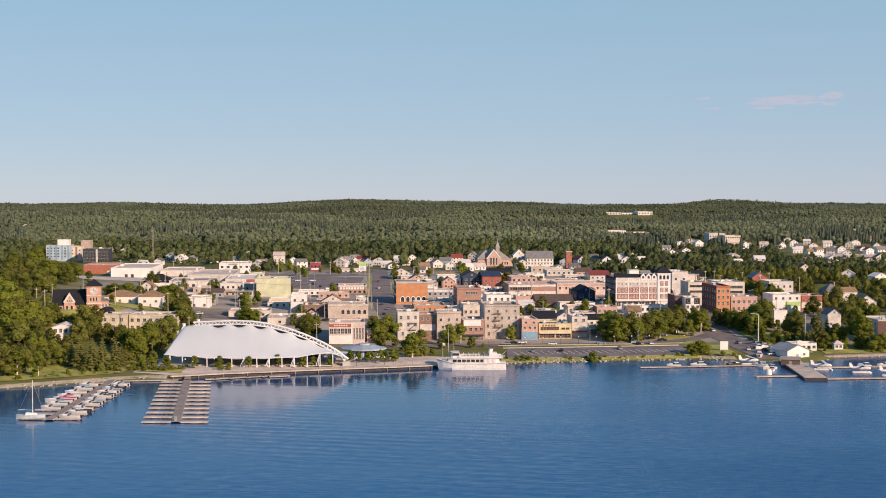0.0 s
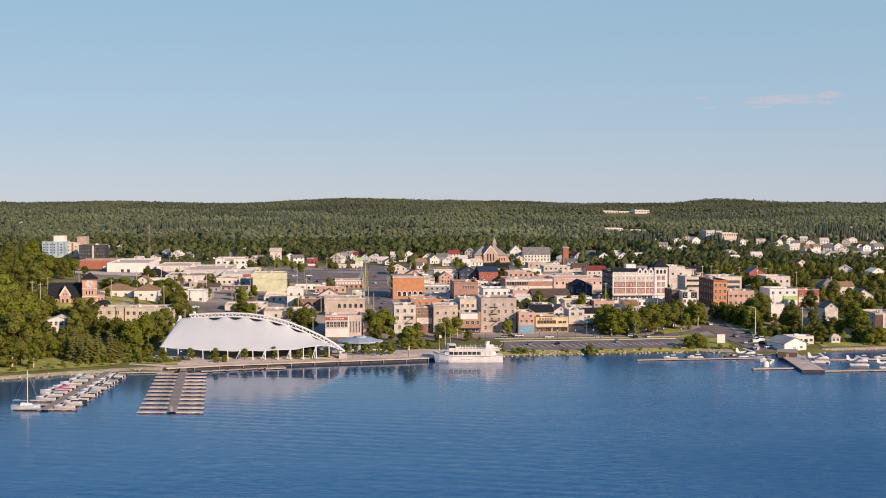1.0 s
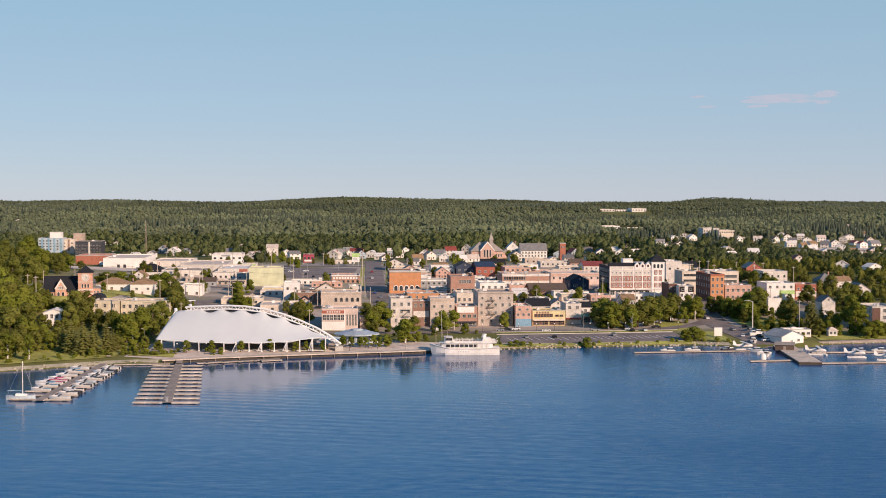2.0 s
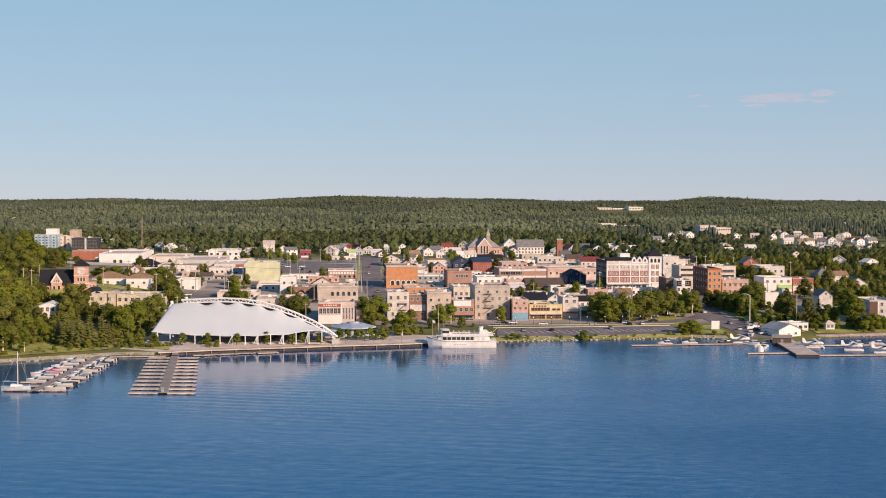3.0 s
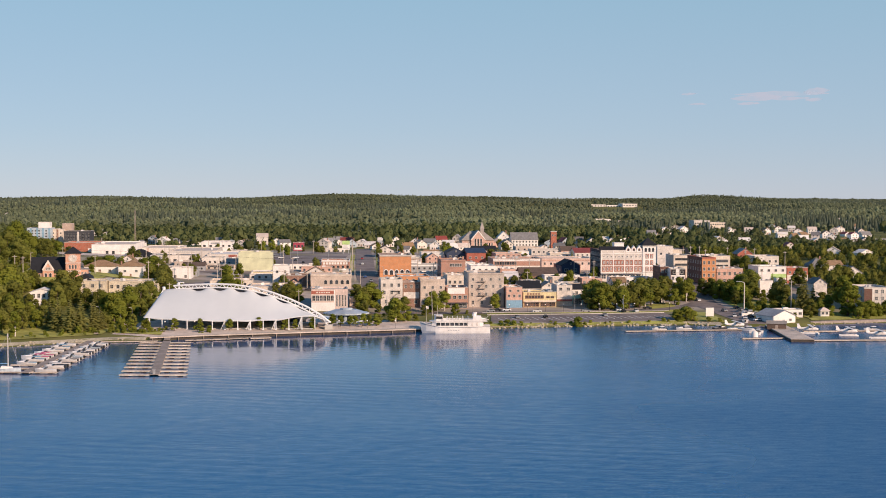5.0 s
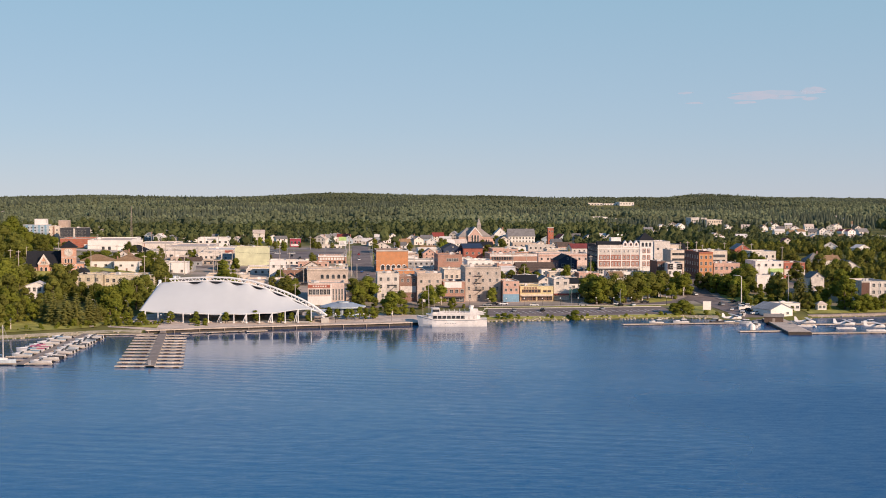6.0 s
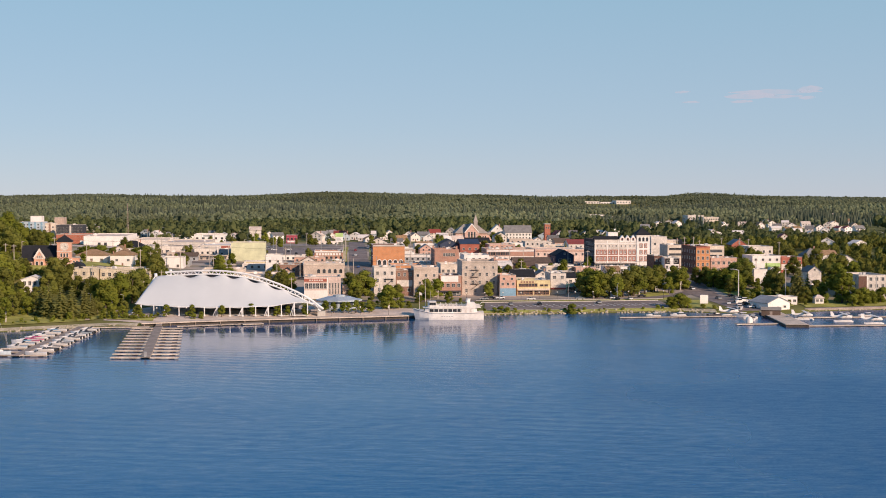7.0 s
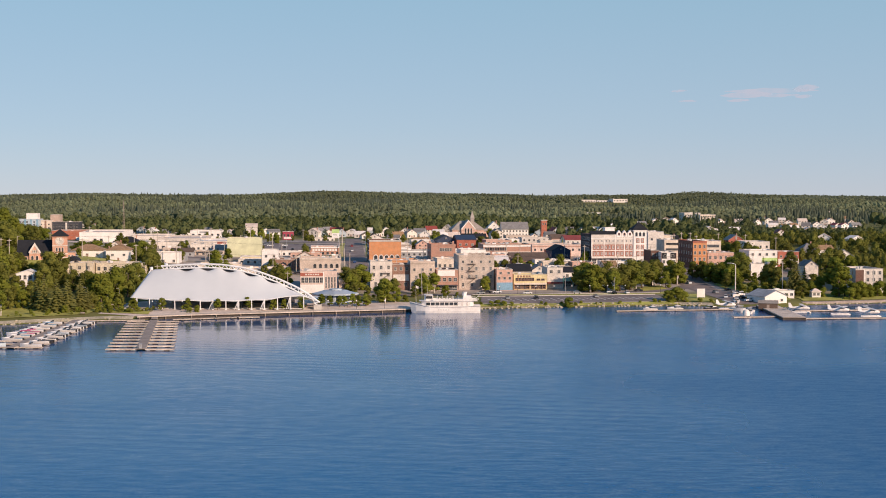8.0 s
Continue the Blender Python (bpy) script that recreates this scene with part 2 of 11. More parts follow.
NEEDLE_HAZED = leaf_mat("hazed_needles", (0.123, 0.151, 0.106), (0.146, 0.174, 0.121), (0.164, 0.181, 0.123), 0.4)
NEEDLE = leaf_mat("needles", (0.189, 0.206, 0.061), (0.270, 0.270, 0.078), (0.305, 0.270, 0.087))


# ---- the lie of the land ----
def smooth(a, b, v):
    k = min(1.0, max(0.0, (v - a) / (b - a)))
    return k * k * (3 - 2 * k)


def shore(x):
    """The y of the waterline."""
    return float(np.interp(x, [-4000, -420, -260, -185, -155, -140, -127, -112, -94, -70, -46, -21, 0, 12, 30, 60, 125, 140, 158, 178, 187, 215, 260, 420, 4000],
                           [700, 560, 497, 514, 531, 541, 541.5, 547, 556, 563, 570.5, 577.5, 585, 590, 597, 604, 614, 609, 604, 606, 617, 625, 633, 650, 900]))


def bump(x, y, cx, cy, rx, ry):
    return math.exp(-((x - cx) / rx) ** 2 - ((y - cy) / ry) ** 2)


def ground_z(x, y):
    """Height of the ground."""
    s = y - shore(x)
    if s < 0:
        return max(-4.0, 0.35 * s)
    z = float(np.interp(s, [0, 3, 12, 75, 98, 115, 130, 200, 270, 370, 700, 1100, 2300, 3300, 4340, 4800, 6000],
                        [0, 1.0, 1.9, 2.8, 4.2, 7.0, 8.4, 9.6, 10.2, 13.2, 14.2, 17, 32, 39.5, 45.5, 38, 10]))
    z += smooth(15, 70, s) * (8.5 * bump(x, y, -205, 685, 65, 75) + 5 * bump(x, y, 250, 690, 50, 45))
    if s > 60:
        far = smooth(60, 260, s)
        z += far * (9 * bump(x, y, -330, 830, 150, 200) + 7 * bump(x, y, 330, 900, 120, 170) - 5 * bump(x, y, -330, 1300, 160, 150))
    if s > 900:
        far = smooth(900, 2200, s)
        z += far * (4.5 * math.sin(x / 260 + y / 230) + 4.0 * math.sin(x / 470 - y / 150 + 1.2) + 2.0 * math.sin(x / 120 + y / 410))
        crest = smooth(3000, 4100, s)
        z += crest * (11 * bump(x, 0, -330, 0, 330, 1) + 11 * bump(x, 0, 1060, 0, 170, 1) - 10 * bump(x, 0, 720, 0, 230, 1) - 4 - 3 * (1 - smooth(-1500, -400, x)))
        z -= 9 * bump(x, y, 430, 2640, 230, 210)
    return z


# ---- ground mesh ----
def ground_material():
    """Lawn and scrub out of town, bare gravel and worn lots between the houses, woodland floor beyond."""
    m = bpy.data.materials.new("ground_cover")
    m.use_nodes = True
    nt = m.node_tree
    b = nt.nodes["Principled BSDF"]
    b.inputs["Roughness"].default_value = 0.95
    b.inputs["Specular IOR Level"].default_value = 0.1
    pos = nt.nodes.new("ShaderNodeNewGeometry").outputs["Position"]
    sep = nt.nodes.new("ShaderNodeSeparateXYZ")
    nt.links.new(pos, sep.inputs[0])
    grass = nt.nodes.new("ShaderNodeMix")
    grass.data_type = "RGBA"
    grass.inputs[6].default_value, grass.inputs[7].default_value = (0.105, 0.115, 0.030, 1), (0.21, 0.19, 0.07, 1)
    nt.links.new(ramp_noise(nt, pos, 0.05, 0, 1, 6), grass.inputs["Factor"])
    lot = nt.nodes.new("ShaderNodeMix")
    lot.data_type = "RGBA"
    lot.inputs[6].default_value, lot.inputs[7].default_value = (0.29, 0.25, 0.225, 1), (0.50, 0.42, 0.37, 1)
    nt.links.new(ramp_noise(nt, pos, 0.035, 0, 1, 6), lot.inputs["Factor"])

    def band(socket, a, b_, c, d):
        up, down = nt.nodes.new("ShaderNodeMapRange"), nt.nodes.new("ShaderNodeMapRange")
        for node, lo, hi, t0, t1 in ((up, a, b_, 0, 1), (down, c, d, 1, 0)):
            node.inputs["From Min"].default_value, node.inputs["From Max"].default_value = lo, hi
            node.inputs["To Min"].default_value, node.inputs["To Max"].default_value = t0, t1
            nt.links.new(socket, node.inputs["Value"])
        k = nt.nodes.new("ShaderNodeMath")
        k.operation = "MULTIPLY"
        nt.links.new(up.outputs[0], k.inputs[0])
        nt.links.new(down.outputs[0], k.inputs[1])
        return k.outputs[0]

    k = nt.nodes.new("ShaderNodeMath")
    k.operation = "MULTIPLY"
    nt.links.new(band(sep.outputs["X"], -260, -190, 190, 250), k.inputs[0])
    nt.links.new(band(sep.outputs["Y"], 640, 665, 1050, 1140), k.inputs[1])
    k2 = nt.nodes.new("ShaderNodeMath")
    k2.operation = "MULTIPLY"
    k2.use_clamp = True
    nt.links.new(k.outputs[0], k2.inputs[0])
    nt.links.new(ramp_noise(nt, pos, 0.02, 0.3, 1.5, 4), k2.inputs[1])
    mix = nt.nodes.new("ShaderNodeMix")
    mix.data_type = "RGBA"
    nt.links.new(k2.outputs[0], mix.inputs["Factor"])
    nt.links.new(grass.outputs[2], mix.inputs[6])
    nt.links.new(lot.outputs[2], mix.inputs[7])
    nt.links.new(mix.outputs[2], b.inputs["Base Color"])
    return m


def build_ground():
    steps = [-60, -12, -4, 0, 1.5, 3, 7, 12, 20] + list(range(28, 420, 8)) + list(range(420, 1100, 25)) + list(range(1100, 4270, 70)) + [4340, 4420, 4600, 4800, 5200, 6000, 9000]
    xs = sorted(set([-9000, -6000, -4000, -3000, -2500] + list(range(-2200, 2201, 55)) + list(range(-330, 331, 6)) + [2500, 3000, 4000, 6000, 9000]))
    g = Mesh()
    for s in steps:
        for x in xs:
            y = shore(x) + s
            g.v.append((x, y, ground_z(x, y) if s < 6000 else 0.0))
    k = len(xs)
    g.f = [(r * k + i, r * k + i + 1, (r + 1) * k + i + 1, (r + 1) * k + i) for r in range(len(steps) - 1) for i in range(k - 1)]
    g.m = [0] * len(g.f)
    tagged(new("ground", g.data("ground", ground_material(), smooth_faces=True)),
           "rolling ground of grass, gravel lots and woodland floor", "ground", kind="structure")


def water_material():
    """Lake water: small wind waves whose crests lie along the shore, in patches of breeze and calm."""
    m = bpy.data.materials.new("lake_water")
    m.use_nodes = True
    nt = m.node_tree
    b = nt.nodes["Principled BSDF"]
    b.inputs["Base Color"].default_value = (0.002, 0.062, 0.182, 1)
    b.inputs["Roughness"].default_value = 0.13
    b.inputs["IOR"].default_value = 1.33
    b.inputs["Specular IOR Level"].default_value = 0.75
    pos = nt.nodes.new("ShaderNodeNewGeometry").outputs["Position"]

    def math_node(op, a, c=None, clamp=False):
        n = nt.nodes.new("ShaderNodeMath")
        n.operation, n.use_clamp = op, clamp
        for i, v in enumerate((a, c)):
            if v is None:
                continue
            if isinstance(v, (int, float)):
                n.inputs[i].default_value = v
            else:
                nt.links.new(v, n.inputs[i])
        return n.outputs[0]

    def slopes(scale, stretch, turn, detail):
        """Two independent slopes of one train of waves, each about -0.5 to 0.5."""
        mp, n = nt.nodes.new("ShaderNodeMapping"), nt.nodes.new("ShaderNodeTexNoise")
        mp.inputs["Rotation"].default_value = (0, 0, radians(turn))
        mp.inputs["Scale"].default_value = (stretch, 1.0, 1.0)
        n.inputs["Scale"].default_value, n.inputs["Detail"].default_value = scale, detail
        nt.links.new(pos, mp.inputs["Vector"])
        nt.links.new(mp.outputs["Vector"], n.inputs["Vector"])
        sep = nt.nodes.new("ShaderNodeSeparateColor")
        nt.links.new(n.outputs["Color"], sep.inputs[0])
        return math_node("SUBTRACT", sep.outputs[0], 0.5), math_node("SUBTRACT", sep.outputs[1], 0.5)

    fine, waves, swell = slopes(2.6, 0.45, 8, 3.0), slopes(0.7, 0.25, 14, 2.0), slopes(0.10, 0.16, -6, 2.0)
    # the breeze comes in patches, drops in the lee of the quay and freshens away from the docks
    apart = nt.nodes.new("ShaderNodeSeparateXYZ")
    nt.links.new(pos, apart.inputs[0])

    def ease(socket, a, c, lo, hi):
        r = nt.nodes.new("ShaderNodeMapRange")
        r.interpolation_type = "SMOOTHSTEP"
        nt.links.new(socket, r.inputs["Value"])
        for key, v in (("From Min", a), ("From Max", c), ("To Min", lo), ("To Max", hi)):
            r.inputs[key].default_value = v
        return r.outputs["Result"]

    lee = ease(apart.outputs["Y"], 350, 500, 1.0, 0.5)
    open_lake = ease(apart.outputs["X"], -20, 130, 0.78, 2.1)
    # the quay and the docks shelter the water in front of the tent and the ship
    shelter = math_node("MAXIMUM", ease(apart.outputs["Y"], 420, 530, 1.0, 0.5), math_node("MAXIMUM", ease(apart.outputs["X"], -128, -100, 1.0, 0.5), ease(apart.outputs["X"], 0, 60, 0.5, 1.0)))
    breeze = math_node("MULTIPLY", ramp_noise(nt, pos, 0.012, 0.7, 1.25, 3), math_node("MULTIPLY", math_node("MULTIPLY", lee, shelter), open_lake))
    # trains of parallel wavelets that come and go in patches
    mp, train = nt.nodes.new("ShaderNodeMapping"), nt.nodes.new("ShaderNodeTexWave")
    mp.inputs["Rotation"].default_value = (0, 0, radians(12))
    nt.links.new(pos, mp.inputs["Vector"])
    nt.links.new(mp.outputs["Vector"], train.inputs["Vector"])
    train.bands_direction = "Y"
    train.inputs["Scale"].default_value, train.inputs["Distortion"].default_value = 0.05, 1.6
    train.inputs["Detail"].default_value, train.inputs["Detail Scale"].default_value = 2.0, 0.6
    ridge = math_node("MULTIPLY", math_node("SUBTRACT", train.outputs["Fac"], 0.5), math_node("MULTIPLY", ramp_noise(nt, pos, 0.009, -0.02, 0.050, 3), shelter))
    sy = math_node("ADD", math_node("MULTIPLY", fine[0], 0.14), math_node("MULTIPLY", waves[0], 0.16))
    sy = math_node("ADD", math_node("MULTIPLY", sy, breeze), math_node("MULTIPLY", swell[0], 0.03))
    sy = math_node("ADD", sy, ridge)
    sx = math_node("ADD", math_node("MULTIPLY", fine[1], 0.05), math_node("MULTIPLY", waves[1], 0.05))
    join, unit = nt.nodes.new("ShaderNodeCombineXYZ"), nt.nodes.new("ShaderNodeVectorMath")
    nt.links.new(sx, join.inputs[0])
    nt.links.new(sy, join.inputs[1])
    join.inputs[2].default_value = 1.0
    unit.operation = "NORMALIZE"
    nt.links.new(join.outputs[0], unit.inputs[0])
    nt.links.new(unit.outputs["Vector"], b.inputs["Normal"])
    nt.links.new(math_node("MULTIPLY", math_node("POWER", breeze, 0.5), 0.225), b.inputs["Roughness"])
    return m


build_ground()
lake = Mesh()
lake.face([(-9000, -9000, 0), (9000, -9000, 0), (9000, 1200, 0), (-9000, 1200, 0)])
tagged(new("water", lake.data("water", water_material())), "rippled deep blue lake water", "water", kind="structure")


# ---- roads, lots and the quay ----
def drape(name, outline, lift, material, label, category="pavement", cell=5.0):
    """A sheet over the ground inside an outline given as two matching edges, (x, y) from end to end."""
    a, b = outline
    m = Mesh()
    rows = []
    for (x0, y0), (x1, y1) in zip(a, b):
        n = max(2, int(math.hypot(x1 - x0, y1 - y0) / cell))
        rows.append(((x0, y0), (x1, y1), n))
    n = max(r[2] for r in rows)
    fine = []
    for i in range(len(rows) - 1):
        (a0, b0, _), (a1, b1, _) = rows[i], rows[i + 1]
        k = max(1, int(math.hypot(a1[0] - a0[0], a1[1] - a0[1]) / cell))
        for j in range(k + (i == len(rows) - 2)):
            q = j / k
            fine.append((tuple(u + (v - u) * q for u, v in zip(a0, a1)), tuple(u + (v - u) * q for u, v in zip(b0, b1))))
    for (x0, y0), (x1, y1) in fine:
        for j in range(n + 1):
            x, y = x0 + (x1 - x0) * j / n, y0 + (y1 - y0) * j / n
            m.v.append((x, y, ground_z(x, y) + lift))
    for i in range(len(fine) - 1):
        for j in range(n):
            p = i * (n + 1) + j
            m.f.append((p, p + 1, p + n + 2, p + n + 1))
            m.m.append(0)
    ob = tagged(new(name, m.data(name, material, smooth_faces=True)), label, category, kind="structure")
    return ob


def road(name, line, width, label, material=None, lift=0.16):
    a, b = [], []
    for i, (x, y) in enumerate(line):
        x0, y0 = line[max(0, i - 1)]
        x1, y1 = line[min(len(line) - 1, i + 1)]
        k = width / 2 / math.hypot(x1 - x0, y1 - y0)
        a.append((x - (y1 - y0) * k, y + (x1 - x0) * k))
        b.append((x + (y1 - y0) * k, y - (x1 - x0) * k))
    return drape(name, (a, b), lift, material or ASPHALT, label, "road")


def kerb(line, label="pale concrete kerb"):
    m = Mesh()
    for (x0, y0), (x1, y1) in zip(line, line[1:]):
        k = max(1, int(math.hypot(x1 - x0, y1 - y0) / 8))
        for j in range(k):
            p = (x0 + (x1 - x0) * j / k, y0 + (y1 - y0) * j / k)
            q = (x0 + (x1 - x0) * (j + 1) / k, y0 + (y1 - y0) * (j + 1) / k)
            pz, qz = ground_z(*p), ground_z(*q)
            m.loft([[(p[0], p[1] - 0.25, pz), (p[0], p[1] + 0.25, pz), (p[0], p[1] + 0.25, pz + 0.36), (p[0], p[1] - 0.25, pz + 0.36)],
                    [(q[0], q[1] - 0.25, qz), (q[0], q[1] + 0.25, qz), (q[0], q[1] + 0.25, qz + 0.36), (q[0], q[1] - 0.25, qz + 0.36)]])
    tagged(new("kerb", m.data("kerb", CONCRETE)), label, "kerb", kind="structure")


def build_roads():
    road("main_street", [(-22, 690), (-30, 740), (-36, 790), (-43, 900), (-49, 1010), (-56, 1130)], 13, "grey asphalt main street running away from the lake")
    road("waterfront_street", [(-150, 646), (-60, 640), (-10, 644), (40, 651), (95, 657), (116, 664), (132, 677), (146, 694)], 9, "asphalt street behind the car park")
    road("second_street", [(-150, 704), (-120, 708), (-40, 716), (60, 726), (150, 735), (240, 742)], 10, "asphalt cross street")
    road("third_street", [(-240, 818), (-120, 822), (-40, 828), (60, 838), (190, 848)], 10, "asphalt cross street")
    road("hotel_street", [(158, 800), (153.5, 742), (149.5, 708), (150, 682), (152.2, 650), (153.6, 626), (157, 604)], 14, "asphalt street sloping down to the boat ramp")
    road("hill_road", [(-160, 690), (-142, 702), (-128, 722), (-118, 752), (-112, 800)], 9, "curving asphalt road")
    road("highway", [(-280, 1046), (-120, 1040), (-20, 1046), (120, 1060), (300, 1090)], 12, "asphalt highway behind the stores")
    road("park_path", [(-196, 562), (-170, 572), (-150, 585), (-132, 588)], 4, "pale gravel park path", PAVING)
    drape("parking_lot", ([(30, 605), (80, 613), (122, 621)], [(32, 637), (80, 644), (120, 651)]), 0.16, ASPHALT, "asphalt waterfront car park", "parking lot")
    drape("store_parking", ([(-118, 892), (-60, 896)], [(-130, 1012), (-62, 1016)]), 0.16, ASPHALT, "large asphalt store car park", "parking lot")
    drape("west_parking", ([(-300, 905), (-180, 905)], [(-300, 950), (-180, 950)]), 0.16, PAVING, "pale concrete lot between stores", "parking lot")
    drape("promenade", ([(-134, 553), (-115, 549), (-94, 558), (-70, 565), (-46, 572), (-20, 579.5), (2, 588)], [(-134, 588), (-118, 612), (-94, 616), (-70, 620), (-46, 618), (-20, 612), (2, 606)]), 0.12, PAVING, "pale paved waterfront promenade")
    drape("lawn", ([(-235, 518), (-190, 521), (-160, 538), (-138, 552)], [(-235, 600), (-190, 600), (-160, 600), (-138, 600)]), 0.3, GRASS, "mown green park lawn", "lawn")
    drape("verge", ([(30, 643), (80, 649), (120, 654)], [(30, 647), (80, 653), (124, 660)]), 0.2, GRASS, "grass verge beside the street", "lawn")
    drape("slope_lawn", ([(120, 655), (133, 655)], [(114, 690), (132, 700)]), 0.1, GRASS, "grass slope under trees", "lawn")
    drape("hall_lawn", ([(-236, 640), (-200, 636), (-176, 640)], [(-236, 712), (-200, 712), (-172, 700)]), 0.25, GRASS, "grass round the town hall", "lawn")
    drape("bungalow_lawn", ([(-208, 712), (-172, 702), (-156, 704)], [(-212, 770), (-176, 770), (-148, 760)]), 0.25, GRASS, "grass round the bungalows", "lawn")
    drape("street_verge", ([(164.5, 622), (163.5, 660), (160.0, 700)], [(180, 622), (188, 660), (196, 700)]), 0.22, GRASS, "rough grass between street and trees", "lawn", 3.0)
    for k, name in ((-9.6, "west_verge"), (9.6, "east_verge")):
        drape(name, ([(-40 + k - 1.6, 850), (-43 + k - 1.6, 900), (-49 + k - 1.6, 1030)], [(-40 + k + 1.6, 850), (-43 + k + 1.6, 900), (-49 + k + 1.6, 1030)]), 0.2, GRASS, "grass strip beside the main street", "lawn")
    road("yard_road", [(335, 1290), (420, 1282), (560, 1275)], 12, "pale gravel road beside the yard", ROOF_PALE)
    drape("gravel_yard", ([(398, 1345), (515, 1345)], [(398, 1412), (515, 1412)]), 0.15, ROOF_PALE, "pale open gravel yard beyond the trees", "yard", 12.0)
    drape("gravel_bank", ([(-235, 501), (-185, 514.5), (-150, 534.8), (-138, 541.8), (-118, 545.5)], [(-235, 505), (-185, 518.5), (-150, 538.8), (-138, 546), (-118, 549.5)]), 0.1, ROCK, "pale rubble bank at the park edge", "bank")
    drape("bank_grass", ([(12, 592.6), (30, 598.8), (60, 605.0), (125, 614.9)], [(12, 598), (30, 604.0), (60, 609.0), (121, 619.8)]), 0.35, GRASS, "rough yellow-green grass above the boulders", "lawn")
    drape("planting_bed", ([(-133, 555), (-113, 553.5)], [(-133, 566), (-114, 564)]), 0.35, GRASS, "raised bed of low yellow-green planting", "lawn", 2.5)
    drape("ramp_lawn", ([(123, 622), (142, 614)], [(126, 654), (143, 652)]), 0.22, GRASS, "grass between car park and boat ramp", "lawn", 3.0)
    kerb([(30, 604.5), (80, 612.5), (122, 620.5)])
    kerb([(30, 638.5), (80, 645.5), (120, 652.5)])
    drape("gravel_bank", ([(8, 589.5), (30, 598), (60, 605), (125, 615), (140, 610)], [(8, 594), (30, 603), (60, 609), (125, 619), (140, 615)]), 0.1, ROCK, "pale rubble bank at the water's edge", "bank")
    drape("kiosk_lawn", ([(186, 622.5), (232, 634.5)], [(186, 648), (234, 660)]), 0.25, GRASS, "bright grass slope above the plane docks", "lawn")
    sea = Mesh()
    line = [(184, 617.2), (200, 621.6), (215, 625.4), (232, 629.6)]
    for (x0, y0), (x1, y1) in zip(line, line[1:]):
        sea.loft([[(x0, y0, -1), (x0, y0 + 2.4, -1), (x0, y0 + 2.4, 1.5), (x0, y0, 1.3)], [(x1, y1, -1), (x1, y1 + 2.4, -1), (x1, y1 + 2.4, 1.5), (x1, y1, 1.3)]])
    tagged(new("sea_wall", sea.data("sea_wall", WOOD)), "pale weathered timber retaining wall at the shore", "wall", kind="structure")
    kerb([(28, 647.5), (80, 654), (124, 661)])
    kerb([(-118, 891), (-60, 895)])
    # bay lines of the waterfront car park
    for i in range(25):
        x = 34 + i * 3.4
        y = 614.0 + (x - 32) * 0.165
        for y0, y1 in ((y, y + 10.5),):
            ln = Mesh()
            z0, z1 = ground_z(x, y0) + 0.2, ground_z(x, y1) + 0.2
            ln.loft([[(x + 2.3, y0, z0 - 0.03), (x + 2.65, y0, z0 - 0.03), (x + 2.65, y0, z0), (x + 2.3, y0, z0)], [(x, y1, z1 - 0.03), (x + 0.35, y1, z1 - 0.03), (x + 0.35, y1, z1), (x, y1, z1)]])
            tagged(new("bay_line", ln.data("bay_line", LINEPAINT)), "white painted parking bay line", "road marking", "bay lines", "structure")


def build_quay():
    """Timber-faced quay wall under the promenade, and the boulder bank beside the car park."""
    rng = random.Random(8)
    face = [(-116, 546.0), (-94, 555.0), (-70.5, 562.2), (-46.3, 569.6), (-21.3, 576.4), (-8, 580.5), (6, 586.0)]
    wall, cap = Mesh(), Mesh()
    for (x0, y0), (x1, y1) in zip(face, face[1:]):
        wall.loft([[(x0, y0, -2), (x0, y0 + 4, -2), (x0, y0 + 4, 1.1), (x0, y0, 1.1)], [(x1, y1, -2), (x1, y1 + 4, -2), (x1, y1 + 4, 1.1), (x1, y1, 1.1)]])
        cap.loft([[(x0, y0 - 1.1, 1.1), (x0, y0 + 5, 1.1), (x0, y0 + 5, 1.55), (x0, y0 - 1.1, 1.55)], [(x1, y1 - 1.1, 1.1), (x1, y1 + 5, 1.1), (x1, y1 + 5, 1.55), (x1, y1 - 1.1, 1.55)]])
    tagged(new("quay_wall", wall.data("quay_wall", DARKWOOD)), "dark timber-faced quay wall", "quay", kind="structure")
    tagged(new("boardwalk", cap.data("boardwalk", PALEWOOD)), "weathered timber boardwalk along the quay", "boardwalk", kind="structure")
    for i in range(13):
        k = i / 12
        x = -115 + 120 * k
        y = float(np.interp(x, [p[0] for p in face], [p[1] for p in face])) - 0.62
        tagged(new("mooring_post", Mesh().tube([(x, y, -2), (x, y, 1.1)], 0.2, 7).data("mooring_post", QUAYWOOD)), "brown timber mooring post against the quay", "post", "quay posts")
    for x0, x1, count, lo, hi in ((10, 135, 165, 0.35, 0.9), (-215, -122, 40, 0.3, 0.8), (183, 230, 20, 0.35, 0.8)):
        for _ in range(count):
            x = rng.uniform(x0, x1)
            s = rng.uniform(-0.8, 3.2)
            y, r = shore(x) + s, rng.uniform(lo, hi)
            z = max(0.0, ground_z(x, y)) + r * 0.1
            boulder(x, y, z, r, rng)


BOULDERS = []


